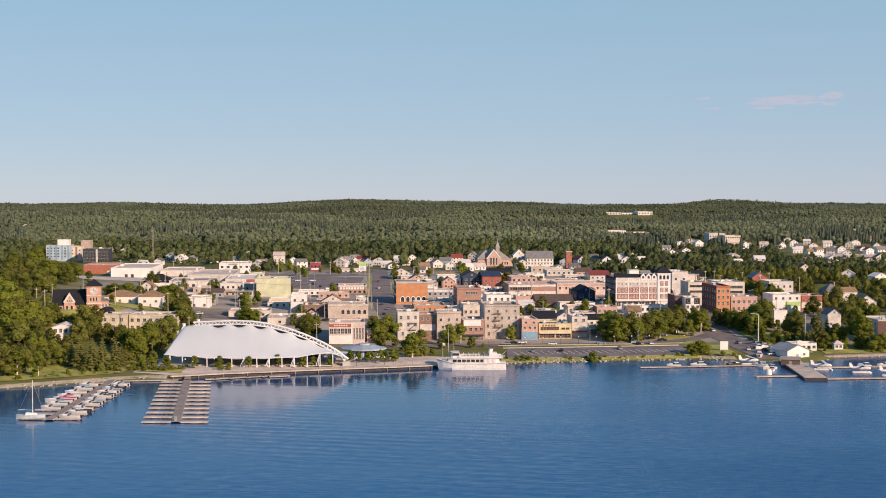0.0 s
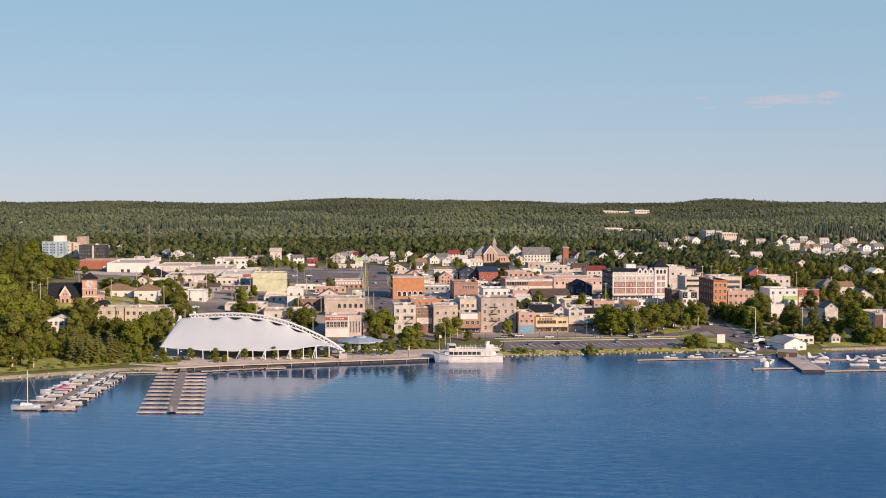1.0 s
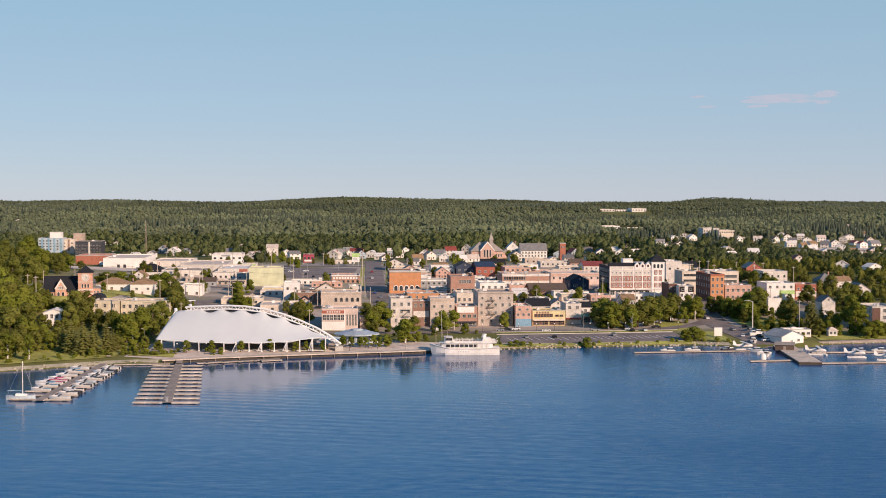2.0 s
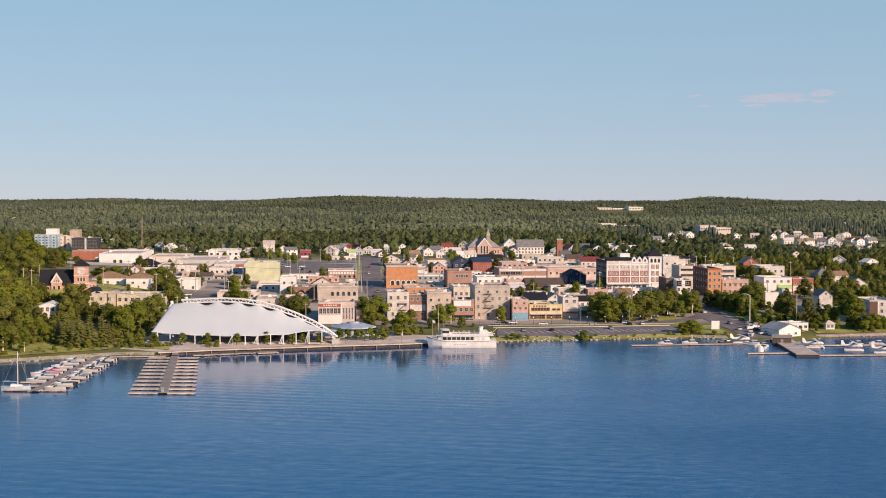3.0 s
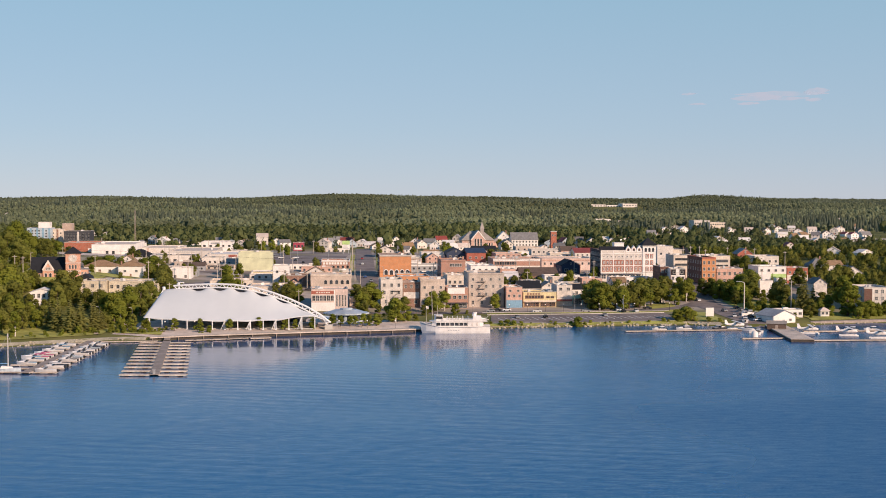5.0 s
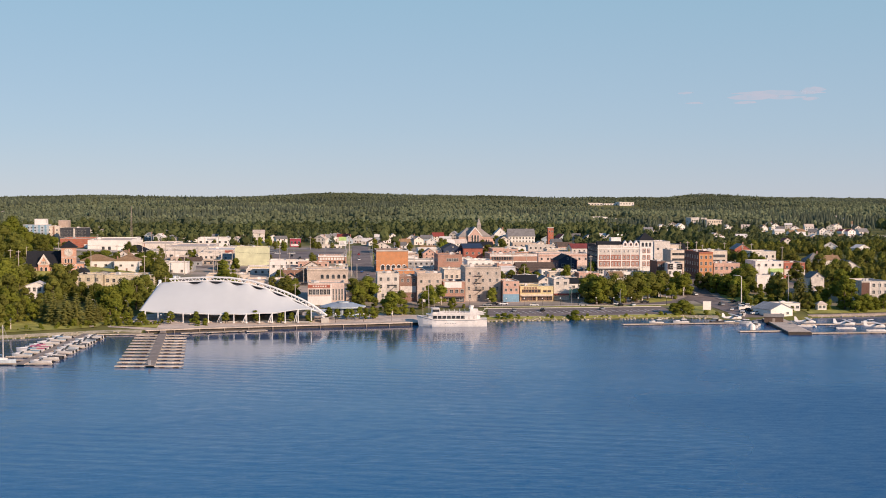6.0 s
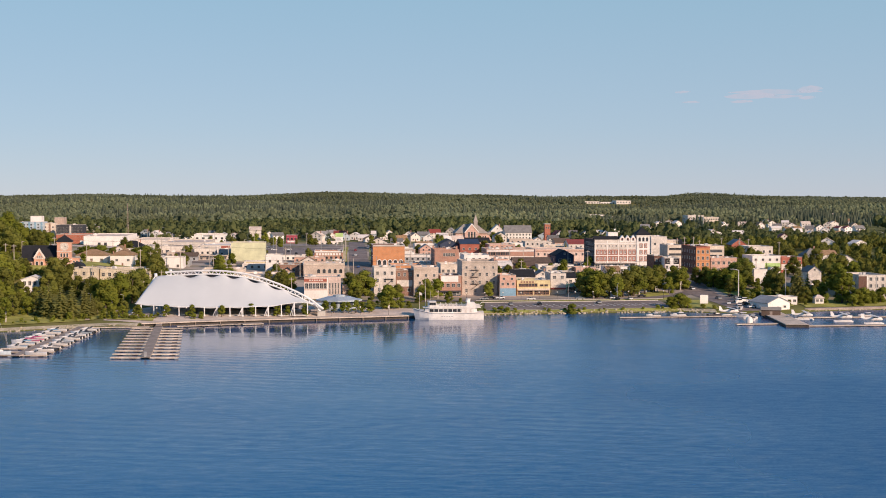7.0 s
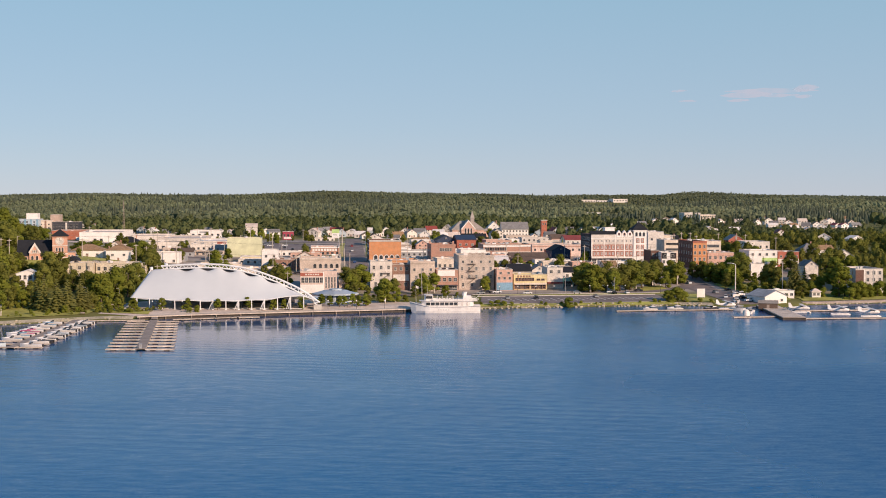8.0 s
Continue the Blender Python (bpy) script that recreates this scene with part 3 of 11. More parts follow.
def boulder(x, y, z, r, rng):
    if not BOULDERS:
        for k in range(6):
            bm = bmesh.new()
            bmesh.ops.create_icosphere(bm, subdivisions=1, radius=1.0)
            for v in bm.verts:
                v.co *= 1 + 0.28 * noise.noise(v.co * 1.7 + Vector((k * 9, 0, 0)))
                v.co.z *= 0.7
            me = bpy.data.meshes.new("boulder")
            bm.to_mesh(me)
            bm.free()
            me.materials.append(ROCK)
            BOULDERS.append(me)
    ob = new("boulder", BOULDERS[rng.randrange(6)])
    ob.matrix_basis = pose(x, y, z, rng.uniform(0, 30), rng.uniform(0, 30), rng.uniform(0, 360)) @ Matrix.Diagonal((r * rng.uniform(0.8, 1.4), r, r, 1))
    tagged(ob, "pale tan boulder on the lake bank", "rock", "shore boulders")


build_roads()
build_quay()


# ---- woods ----
def round_normals(me, normals):
    """Soft shading: each leaf clump is lit as part of its rounded crown."""
    at = me.attributes.new("custom_normal", "FLOAT_VECTOR", "POINT")
    at.data.foreach_set("vector", np.asarray(normals, dtype=np.float32).ravel())


def clump_cloud(count, rng, rx, rz, z0, size, conical=False, dense=((), 0)):
    """Leaf clumps on a crown: corners, and the way each clump faces."""
    quads, normals = [], []
    for _ in range(count):
        a = rng.uniform(0, 2 * math.pi)
        if conical:
            h = 1 - math.sqrt(rng.random())
            r = rx * (1 - h) * rng.uniform(0.85, 1.1)
            p = Vector((math.cos(a) * r, math.sin(a) * r, z0 + h * 2 * rz))
            out = Vector((math.cos(a), math.sin(a), 0.45))
            s = size * (1.15 - 0.6 * h)
        else:
            c = rng.uniform(-0.7, 1.0)
            k = math.sqrt(max(0.0, 1 - c * c))
            lump = 1 + 0.20 * math.sin(a * 3 + c * 4) + 0.14 * math.sin(a * 5 - c * 7)
            r = rng.uniform(0.93, 1.03) * lump
            p = Vector((math.cos(a) * k * rx * r, math.sin(a) * k * rx * r, z0 + rz + c * rz * r))
            out = Vector((math.cos(a) * k, math.sin(a) * k, c + 0.15))
            s = size * rng.uniform(0.6, 1.2)
        out.normalize()
        n = (out + Vector((rng.gauss(0, 0.13), rng.gauss(0, 0.13), rng.gauss(0, 0.13)))).normalized()
        t = n.orthogonal().normalized()
        t.rotate(Matrix.Rotation(rng.uniform(0, 6.28), 3, n))
        q = n.cross(t)
        k1, k2, k3, k4 = (rng.uniform(0.6, 1.2) for _ in range(4))
        quads.append([p + t * s * k1, p + q * s * k2, p - t * s * k3, p - q * s * k4])
        normals += [tuple((out * 0.8 + n * 0.35).normalized())] * 4
    # the dense mass behind the outer leaves, uneven all round
    rows, sides = dense
    grid = {}
    for r, lat in enumerate(rows):
        for i in range(sides):
            a = 2 * math.pi * (i + 0.5 * (r % 2)) / sides
            k = math.sqrt(1 - lat * lat)
            s = 0.80 * rng.uniform(0.74, 1.16)
            grid[r, i] = Vector((math.cos(a) * k * rx * s, math.sin(a) * k * rx * s, z0 + rz + lat * rz * rng.uniform(0.8, 1.0)))
    for r in range(len(rows) - 1):
        for i in range(sides):
            q = [grid[r, i], grid[r, (i + 1) % sides], grid[r + 1, (i + 1) % sides], grid[r + 1, i]]
            mid = sum(q, Vector()) / 4 - Vector((0, 0, z0 + rz))
            flat = (q[1] - q[0]).cross(q[3] - q[0])
            flat.normalize()
            quads.append(q)
            normals += [tuple((mid.normalized() * 0.6 + flat * 0.6).normalized())] * 4
    return quads, normals


def spire(rng, rx, height):
    """A far conifer: two ragged tiers of boughs round a straight stem."""
    quads, normals = [], []
    for lo, hi, wide in ((0.06, 0.62, 1.0), (0.42, 1.0, 0.62)):
        for i in range(6):
            a, b = 2 * math.pi * i / 6, 2 * math.pi * (i + 1) / 6
            r = rx * wide * rng.uniform(0.75, 1.2)
            m = (a + b) / 2
            quads.append([Vector((math.cos(a) * r, math.sin(a) * r, height * (lo + rng.uniform(-0.04, 0.04)))), Vector((math.cos(b) * r, math.sin(b) * r, height * (lo + rng.uniform(-0.04, 0.04)))),
                          Vector((math.cos(b) * 0.12 * rx, math.sin(b) * 0.12 * rx, height * hi)), Vector((math.cos(a) * 0.12 * rx, math.sin(a) * 0.12 * rx, height * hi))])
            normals += [tuple(Vector((math.cos(m), math.sin(m), 0.45)).normalized())] * 4
    return quads, normals


def tree_template(count, rng, rx, height, size, conical, dense):
    z0 = height * (0.04 if conical else 0.10)
    quads, normals = spire(rng, rx, height) if conical and not count else clump_cloud(count, rng, rx, (height - z0) / 2, z0, size, conical, dense)
    return np.array([[tuple(p) for p in q] for q in quads]).reshape(-1, 3), np.array(normals)


def wood(name, spots, count, material, conical, rng, rx, height, size, label, dense=((), 0)):
    """Many trees as one mesh: each spot is x, y, z and a scale."""
    kinds = [tree_template(count, rng, rx * rng.uniform(0.85, 1.15), height * rng.uniform(0.85, 1.15), size, conical, dense) for _ in range(10)]
    blocks, facings, tones = [], [], []
    for x, y, z, k in spots:
        t, f = kinds[rng.randrange(10)]
        a = rng.uniform(0, 6.28)
        c, s = math.cos(a), math.sin(a)
        ca, sa = c * k, s * k
        blocks.append(np.stack([x + t[:, 0] * ca - t[:, 1] * sa, y + t[:, 0] * sa + t[:, 1] * ca, z + t[:, 2] * k * rng.uniform(0.85, 1.15)], 1))
        tones.append(np.full(len(t), rng.uniform(-1, 1)))
        facings.append(np.stack([f[:, 0] * c - f[:, 1] * s, f[:, 0] * s + f[:, 1] * c, f[:, 2]], 1))
    v = np.concatenate(blocks)
    n = len(v) // 4
    me = bpy.data.meshes.new(name)
    me.vertices.add(len(v))
    me.vertices.foreach_set("co", v.astype(np.float32).ravel())
    me.loops.add(len(v))
    me.loops.foreach_set("vertex_index", np.arange(len(v), dtype=np.int32))
    me.polygons.add(n)
    me.polygons.foreach_set("loop_start", np.arange(0, len(v), 4, dtype=np.int32))
    me.materials.append(material)
    me.update(calc_edges=True)
    round_normals(me, np.concatenate(facings))
    me.attributes.new("tone", "FLOAT", "POINT").data.foreach_set("value", np.concatenate(tones).astype(np.float32))
    tagged(new(name, me), label, "trees", kind="stuff")


CLEARINGS = []
FOOTPRINTS = [(105, 140, 785, 818)]


def clear_y(x, y, margin=2.0):
    """The nearest free ground towards the lake: nothing is planted or parked inside a building."""
    while any(a - 0.5 < x < b_ + 0.5 and c - margin < y < d_ + 1.0 for a, b_, c, d_ in FOOTPRINTS):
        y -= 1.0
    return y


def in_town(x, y):
    """Streets, lots and lawns that carry no wood."""
    if y < 1020 and -205 < x < 205:
        return True
    if (y < 760 and 205 <= x < 245) or (y < 705 and 205 <= x < 300):
        return True
    if y < 930 and 205 <= x < 300 and noise.noise(Vector((x / 40, y / 40, 11))) > 0.2:
        return True
    if -300 < x < -180 and 860 < y < 1080:
        return True
    if y < 1330 and -330 < x < 160 and noise.noise(Vector((x / 60, y / 60, 7))) > (0.15 if y > 1150 else -0.35):
        return True
    if 300 < x < 560 and 1330 < y < 1720:
        return noise.noise(Vector((x / 50, y / 50, 2))) > -0.2
    return y < 640


def build_woods():
    rng = random.Random(4)
    bands = ((620, 980, 7.4), (980, 1500, 7.6), (1500, 2700, 9.2), (2700, 3600, 11.2), (3600, 4940, 12.4))
    leafy, spiky = [[] for _ in bands], [[] for _ in bands]
    for i, (y0, y1, step) in enumerate(bands):
        y = y0
        while y < y1:
            half = 0.362 * y + 25
            x = -half
            while x < half:
                px, py = x + rng.uniform(-0.45, 0.45) * step, y + rng.uniform(-0.45, 0.45) * step
                x += step
                if in_town(px, py) or py - shore(px) < 18 or any(a < px < b_ and c < py < d_ for a, b_, c, d_ in CLEARINGS):
                    continue
                mixed = 2.0 * noise.noise(Vector((px / 230, py / 300, 1.7))) + (-0.22 if py > 1500 else -0.75)
                k = rng.triangular(0.6, 1.45, 0.9) * (1.0 + 0.3 * noise.noise(Vector((px / 90, py / 90, 5))))
                if py < 980 and px > 150:
                    k *= 0.72 if px < 225 else 0.58
                elif px > 230 and py < 1280:
                    k *= 0.66
                if -345 < px < -215 and 960 < py < 1300:
                    k *= 0.55
                (spiky if rng.random() < 0.38 + mixed * 0.9 else leafy)[i].append((px, py, ground_z(px, py), k))
            y += step
    for _ in range(2600):
        px, py = rng.uniform(150, 430), rng.uniform(690, 1330)
        if in_town(px, py) or abs(px) > 0.362 * py + 25 or any(a < px < b_ and c < py < d_ for a, b_, c, d_ in CLEARINGS):
            continue
        leafy[0 if py < 980 else 1].append((px, py, ground_z(px, py), rng.uniform(0.42, 0.8)))
    full, some, rough = ((-0.55, -0.1, 0.4, 0.88), 6), ((-0.4, 0.3, 0.9), 5), ((-0.3, 0.35, 0.92), 5)
    wood("woodland_near", leafy[0], 84, LEAF, False, rng, 3.9, 11.5, 0.80, "dense green broadleaf trees on the edge of town", full)
    wood("conifers_near", spiky[0], 80, NEEDLE, True, rng, 2.4, 14.0, 0.66, "dark green conifers on the edge of town")
    # woods from here outward carry haze in their leaf colours
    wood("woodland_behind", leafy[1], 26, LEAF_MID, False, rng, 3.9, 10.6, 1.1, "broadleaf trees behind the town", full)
    wood("conifers_behind", spiky[1], 40, NEEDLE_HAZED, True, rng, 2.4, 13.5, 0.90, "dark green conifers behind the town")
    wood("woodland_middle", leafy[2], 4, LEAF_HAZED, False, rng, 3.7, 9.6, 1.0, "broadleaf forest beyond the town", some)
    wood("conifers_middle", spiky[2], 0, NEEDLE_HAZED, True, rng, 2.5, 11.5, 1.0, "dark conifer forest beyond the town")
    wood("woodland_distant", leafy[3], 0, LEAF_HAZED, False, rng, 4.2, 8.0, 1.8, "distant broadleaf forest", rough)
    wood("conifers_distant", spiky[3], 0, NEEDLE_HAZED, True, rng, 2.8, 9.0, 1.0, "distant conifer forest")
    wood("woodland_far", leafy[4], 0, LEAF_HAZED, False, rng, 4.6, 6.4, 2.0, "far forest up to the low ridge", rough)
    wood("conifers_far", spiky[4], 0, NEEDLE_HAZED, True, rng, 3.0, 7.2, 1.0, "far conifers up to the low ridge")


# ---- single trees ----
TREES = {}


def heart(m, c, r, rng):
    """The dense inner mass of one bough, behind its loose outer leaves."""
    out, first, sides = [], len(m.v), 6
    for lat in (-0.85, -0.25, 0.35, 0.9):
        k = math.sqrt(1 - lat * lat)
        for i in range(sides):
            a = 2 * math.pi * (i + 0.5 * lat) / sides
            n = Vector((math.cos(a) * k, math.sin(a) * k, lat))
            m.v.append(tuple(c + Vector((n.x, n.y, n.z * 0.8)) * r * rng.uniform(0.82, 1.1)))
            out.append(tuple((Vector((c.x, c.y, c.z - 5.0)) * 0.09 + n).normalized()))
    for j in range(3):
        for i in range(sides):
            p, q = first + j * sides + i, first + j * sides + (i + 1) % sides
            m.f.append((p, q, q + sides, p + sides))
            m.m.append(0)
    m.f.append(tuple(first + 3 * sides + i for i in range(sides)))
    m.m.append(0)
    return out


def tree_meshes(kind, variant):
    """Trunk and crown meshes, 10 m high, shared by all trees of a variant."""
    key = kind, variant
    if key in TREES:
        return TREES[key]
    rng = random.Random(variant * 31 + len(kind))
    t, quads, facing, inner = Mesh(), [], [], []
    if kind == "conifer":
        t.tube([(0, 0, -0.6), (0, 0, 4), (0.05, 0, 9.6)], [0.24, 0.15, 0.03], 6)
        levels = 17
        inner = [(Vector((0, 0, 0.9 + 8.0 * q)), 1.25 * (1 - q) ** 0.85 + 0.12) for q in (0, 0.15, 0.3, 0.45, 0.6, 0.75, 0.9)]
        for i in range(levels):
            q = i / (levels - 1)
            z, reach = 0.9 + 8.7 * q, (1 - q) ** 0.85 * rng.uniform(1.75, 2.3) + 0.12
            arms = 9 if q < 0.6 else 6
            for k in range(arms):
                a = 2 * math.pi * (k + rng.uniform(-0.3, 0.3)) / arms + i
                for f in ((0.35, 0.65, 0.95) if reach > 0.8 else (0.8,)):
                    r = reach * f * rng.uniform(0.85, 1.12)
                    p = Vector((math.cos(a) * r, math.sin(a) * r, z - 0.28 * r + rng.uniform(-0.15, 0.15)))
                    o, s = Vector((math.cos(a), math.sin(a), -0.35)), Vector((-math.sin(a), math.cos(a), 0))
                    w = 0.24 + 0.12 * reach
                    facing += [tuple(Vector((o.x, o.y, 0.5)).normalized())] * 4
                    quads.append([p - o * w * 1.2, p + s * w * 0.9 - Vector((0, 0, 0.12)), p + o * w * 1.3, p - s * w * 0.9 - Vector((0, 0, 0.12))])
    else:
        top = {"broadleaf": 0.10, "linden": 0.08, "birch": 0.18, "poplar": 0.10, "sapling": 0.16, "shrub": 0.05}[kind]
        wide = {"broadleaf": 4.3, "linden": 4.5, "birch": 2.9, "poplar": 2.3, "sapling": 2.7, "shrub": 5.2}[kind]
        t.tube([(0, 0, -0.6), (0.08, 0.05, 2.0), (0.1, 0.1, 5.2), (0.2, 0.1, 7.6)], [0.30, 0.22, 0.14, 0.04], 7)
        lobes = []
        count = 18 if kind != "sapling" else 14
        for i in range(count):
            a = 2.4 * i + rng.uniform(-0.4, 0.4)
            h = rng.uniform(0.0, 1.0) ** 0.8
            spread = wide * (0.62 * math.sin(math.pi * (0.26 + 0.62 * h)) if kind != "shrub" else 0.6 * (1 - 0.5 * h))
            c = Vector((math.cos(a) * spread * rng.uniform(0.5, 1.0), math.sin(a) * spread * rng.uniform(0.5, 1.0), 10 * (top * 0.75 + (0.88 - top * 0.75) * h)))
            lobes.append((c, wide * rng.uniform(0.32, 0.50)))
            inner.append((c, lobes[-1][1] * 0.78))
            if i < 7 and kind != "shrub":
                z0 = rng.uniform(2.2, 5.0)
                t.tube([(0.1, 0.05, z0), tuple(c * 0.55 + Vector((0, 0, c.z * 0.38 + z0 * 0.1))), tuple(c)], [0.12, 0.07, 0.025], 5)
        lobes.append((Vector((0, 0, 8.6)), wide * 0.34))
        per = 52 if kind != "sapling" else 44
        for c, r in lobes:
            for _ in range(per):
                n = Vector((rng.gauss(0, 1), rng.gauss(0, 1), rng.gauss(0.25, 1))).normalized()
                p = c + Vector((n.x, n.y, n.z * 0.8)) * r * rng.uniform(0.86, 1.10)
                f = (n + Vector((rng.gauss(0, 0.2), rng.gauss(0, 0.2), rng.gauss(0.05, 0.2)))).normalized()
                u = f.orthogonal().normalized()
                u.rotate(Matrix.Rotation(rng.uniform(0, 6.28), 3, f))
                v = f.cross(u)
                s = (0.30 if kind != "sapling" else 0.34) * rng.uniform(0.55, 1.35)
                mid = (Vector((p.x, p.y, p.z - 5.5)) / wide * 0.75 + n * 0.42 + f * 0.35).normalized()
                facing += [tuple(mid)] * 4
                quads.append([p + u * s, p + v * s * 0.7 + f * 0.05, p - u * s * rng.uniform(0.6, 1.1), p - v * s * 0.7 - f * 0.05])
    crown = Mesh()
    for q in quads:
        crown.face(q)
    for c, r in inner:
        facing += heart(crown, c, r, rng)
    bark = OFFWHITE if kind == "birch" else BARK
    leaf = {"conifer": NEEDLE, "broadleaf": LEAF, "linden": LEAF_BRIGHT, "birch": LEAF_BRIGHT, "poplar": LEAF_BRIGHT, "sapling": LEAF_BRIGHT, "shrub": LEAF_BRIGHT}[kind]
    TREES[key] = t.data("trunk", bark, smooth_faces=True), crown.data("crown", leaf)
    round_normals(TREES[key][1], facing)
    return TREES[key]


TREE_LABELS = {"conifer": "green conifer with drooping boughs", "broadleaf": "full green broadleaf tree with uneven crown", "linden": "light yellow-green rounded broadleaf tree", "birch": "light green birch with a pale trunk",
               "poplar": "tall yellow-green poplar with narrow crown", "sapling": "small round promenade tree in the paving", "shrub": "low bright green shrub thicket"}


def plant(kind, x, y, height, variant=0, wide=1.0):
    trunk, crown = tree_meshes(kind, variant)
    y = clear_y(x, y)
    k = height / 10
    m = pose(x, y, ground_z(x, y), 0, 0, (x * 37 + y * 11) % 360) @ Matrix.Diagonal((k * wide, k * wide, k, 1))
    b = thing("shrub" if kind == "shrub" else "tree", m, TREE_LABELS[kind], "shrub" if kind == "shrub" else "tree", kind + " trees")
    part("trunk", trunk, None, b)
    part("crown", crown, None, b)


# ---- kinds of building ----
SHARED = {}
SIMPLE = [False]


def window_data(w, h, frame_mat, arch=False):
    """Frame and pane meshes of one window, shared by all alike."""
    key = (round(w, 2), round(h, 2), frame_mat.name, arch)
    if key not in SHARED:
        f, p, t = Mesh(), Mesh(), 0.16
        if arch:
            t = 0.16 if w < 1.9 else 0.42
            r, n = w / 2, 7
            outer, inner = [(-r - t, -h / 2)], [(-r, -h / 2)]
            for i in range(n + 1):
                a = math.pi * (1 - i / n)
                outer.append((math.cos(a) * (r + t), h / 2 - r + math.sin(a) * (r + t)))
                inner.append((math.cos(a) * r, h / 2 - r + math.sin(a) * r))
            outer.append((r + t, -h / 2))
            inner.append((r, -h / 2))
            for i in range(len(outer) - 1):
                a, b, c, d = outer[i], outer[i + 1], inner[i + 1], inner[i]
                f.face([(q[0], -0.12, q[1]) for q in (a, d, c, b)])
                f.face([(a[0], -0.12, a[1]), (b[0], -0.12, b[1]), (b[0], 0.05, b[1]), (a[0], 0.05, a[1])])
            p.face([(x, -0.03, z) for x, z in reversed(inner)])
        else:
            f.box(-w / 2 - t, -w / 2, -0.10, 0.05, -h / 2, h / 2).box(w / 2, w / 2 + t, -0.10, 0.05, -h / 2, h / 2)
            f.box(-w / 2 - t, w / 2 + t, -0.12, 0.05, h / 2, h / 2 + t).box(-w / 2 - t - 0.05, w / 2 + t + 0.05, -0.2, 0.05, -h / 2 - t, -h / 2)
            f.box(-0.04, 0.04, -0.06, 0.02, -h / 2, h / 2)
            if h > 1.3:
                f.box(-w / 2, -0.04, -0.06, 0.02, -0.04, 0.04).box(0.04, w / 2, -0.06, 0.02, -0.04, 0.04)
            p.box(-w / 2, w / 2, -0.03, 0.0, -h / 2, h / 2)
        SHARED[key] = f.data("window", frame_mat), p.data("pane", PANE)
    return SHARED[key]


def add_window(parent, m, w, h, frame_mat=None, arch=False):
    f, p = window_data(w, h, frame_mat or FRAME, arch)
    if SIMPLE[0]:
        key = ("joined", round(w, 2), round(h, 2))
        if key not in SHARED:
            j = Mesh().box(-w / 2, w / 2, -0.03, 0, -h / 2, h / 2, 1).box(-w / 2 - 0.12, w / 2 + 0.12, -0.12, 0, -h / 2 - 0.14, -h / 2).box(-w / 2 - 0.12, w / 2 + 0.12, -0.1, 0, h / 2, h / 2 + 0.12)
            SHARED[key] = j.data("window", FRAME, PANE)
        part("window", SHARED[key], None, parent, at=m)
        return
    ob = part("window", f, None, parent, at=m)
    part("pane", p, None, ob)


def window_row(parent, x0, x1, z, n, w, h, y=0.0, frame_mat=None, arch=False, turn=0):
    for i in range(n):
        u = x0 + (x1 - x0) * (i + 0.5) / n
        if turn == 0:
            m = pose(u, y, z)
        else:
            m = pose(y, u, z, 0, 0, turn)
        add_window(parent, m, w, h, frame_mat, arch)


def shell(w, d, h, deep=4.0, parapet=0.7, t=0.35):
    """Four walls and, inside their parapet, a flat roof."""
    a, r = Mesh(), Mesh()
    a.box(-w / 2, w / 2, 0, t, -deep, h).box(-w / 2, w / 2, d - t, d, -deep, h)
    a.box(-w / 2, -w / 2 + t, t, d - t, -deep, h).box(w / 2 - t, w / 2, t, d - t, -deep, h)
    r.box(-w / 2 + t, w / 2 - t, t, d - t, h - parapet - 0.3, h - parapet)
    return a, r


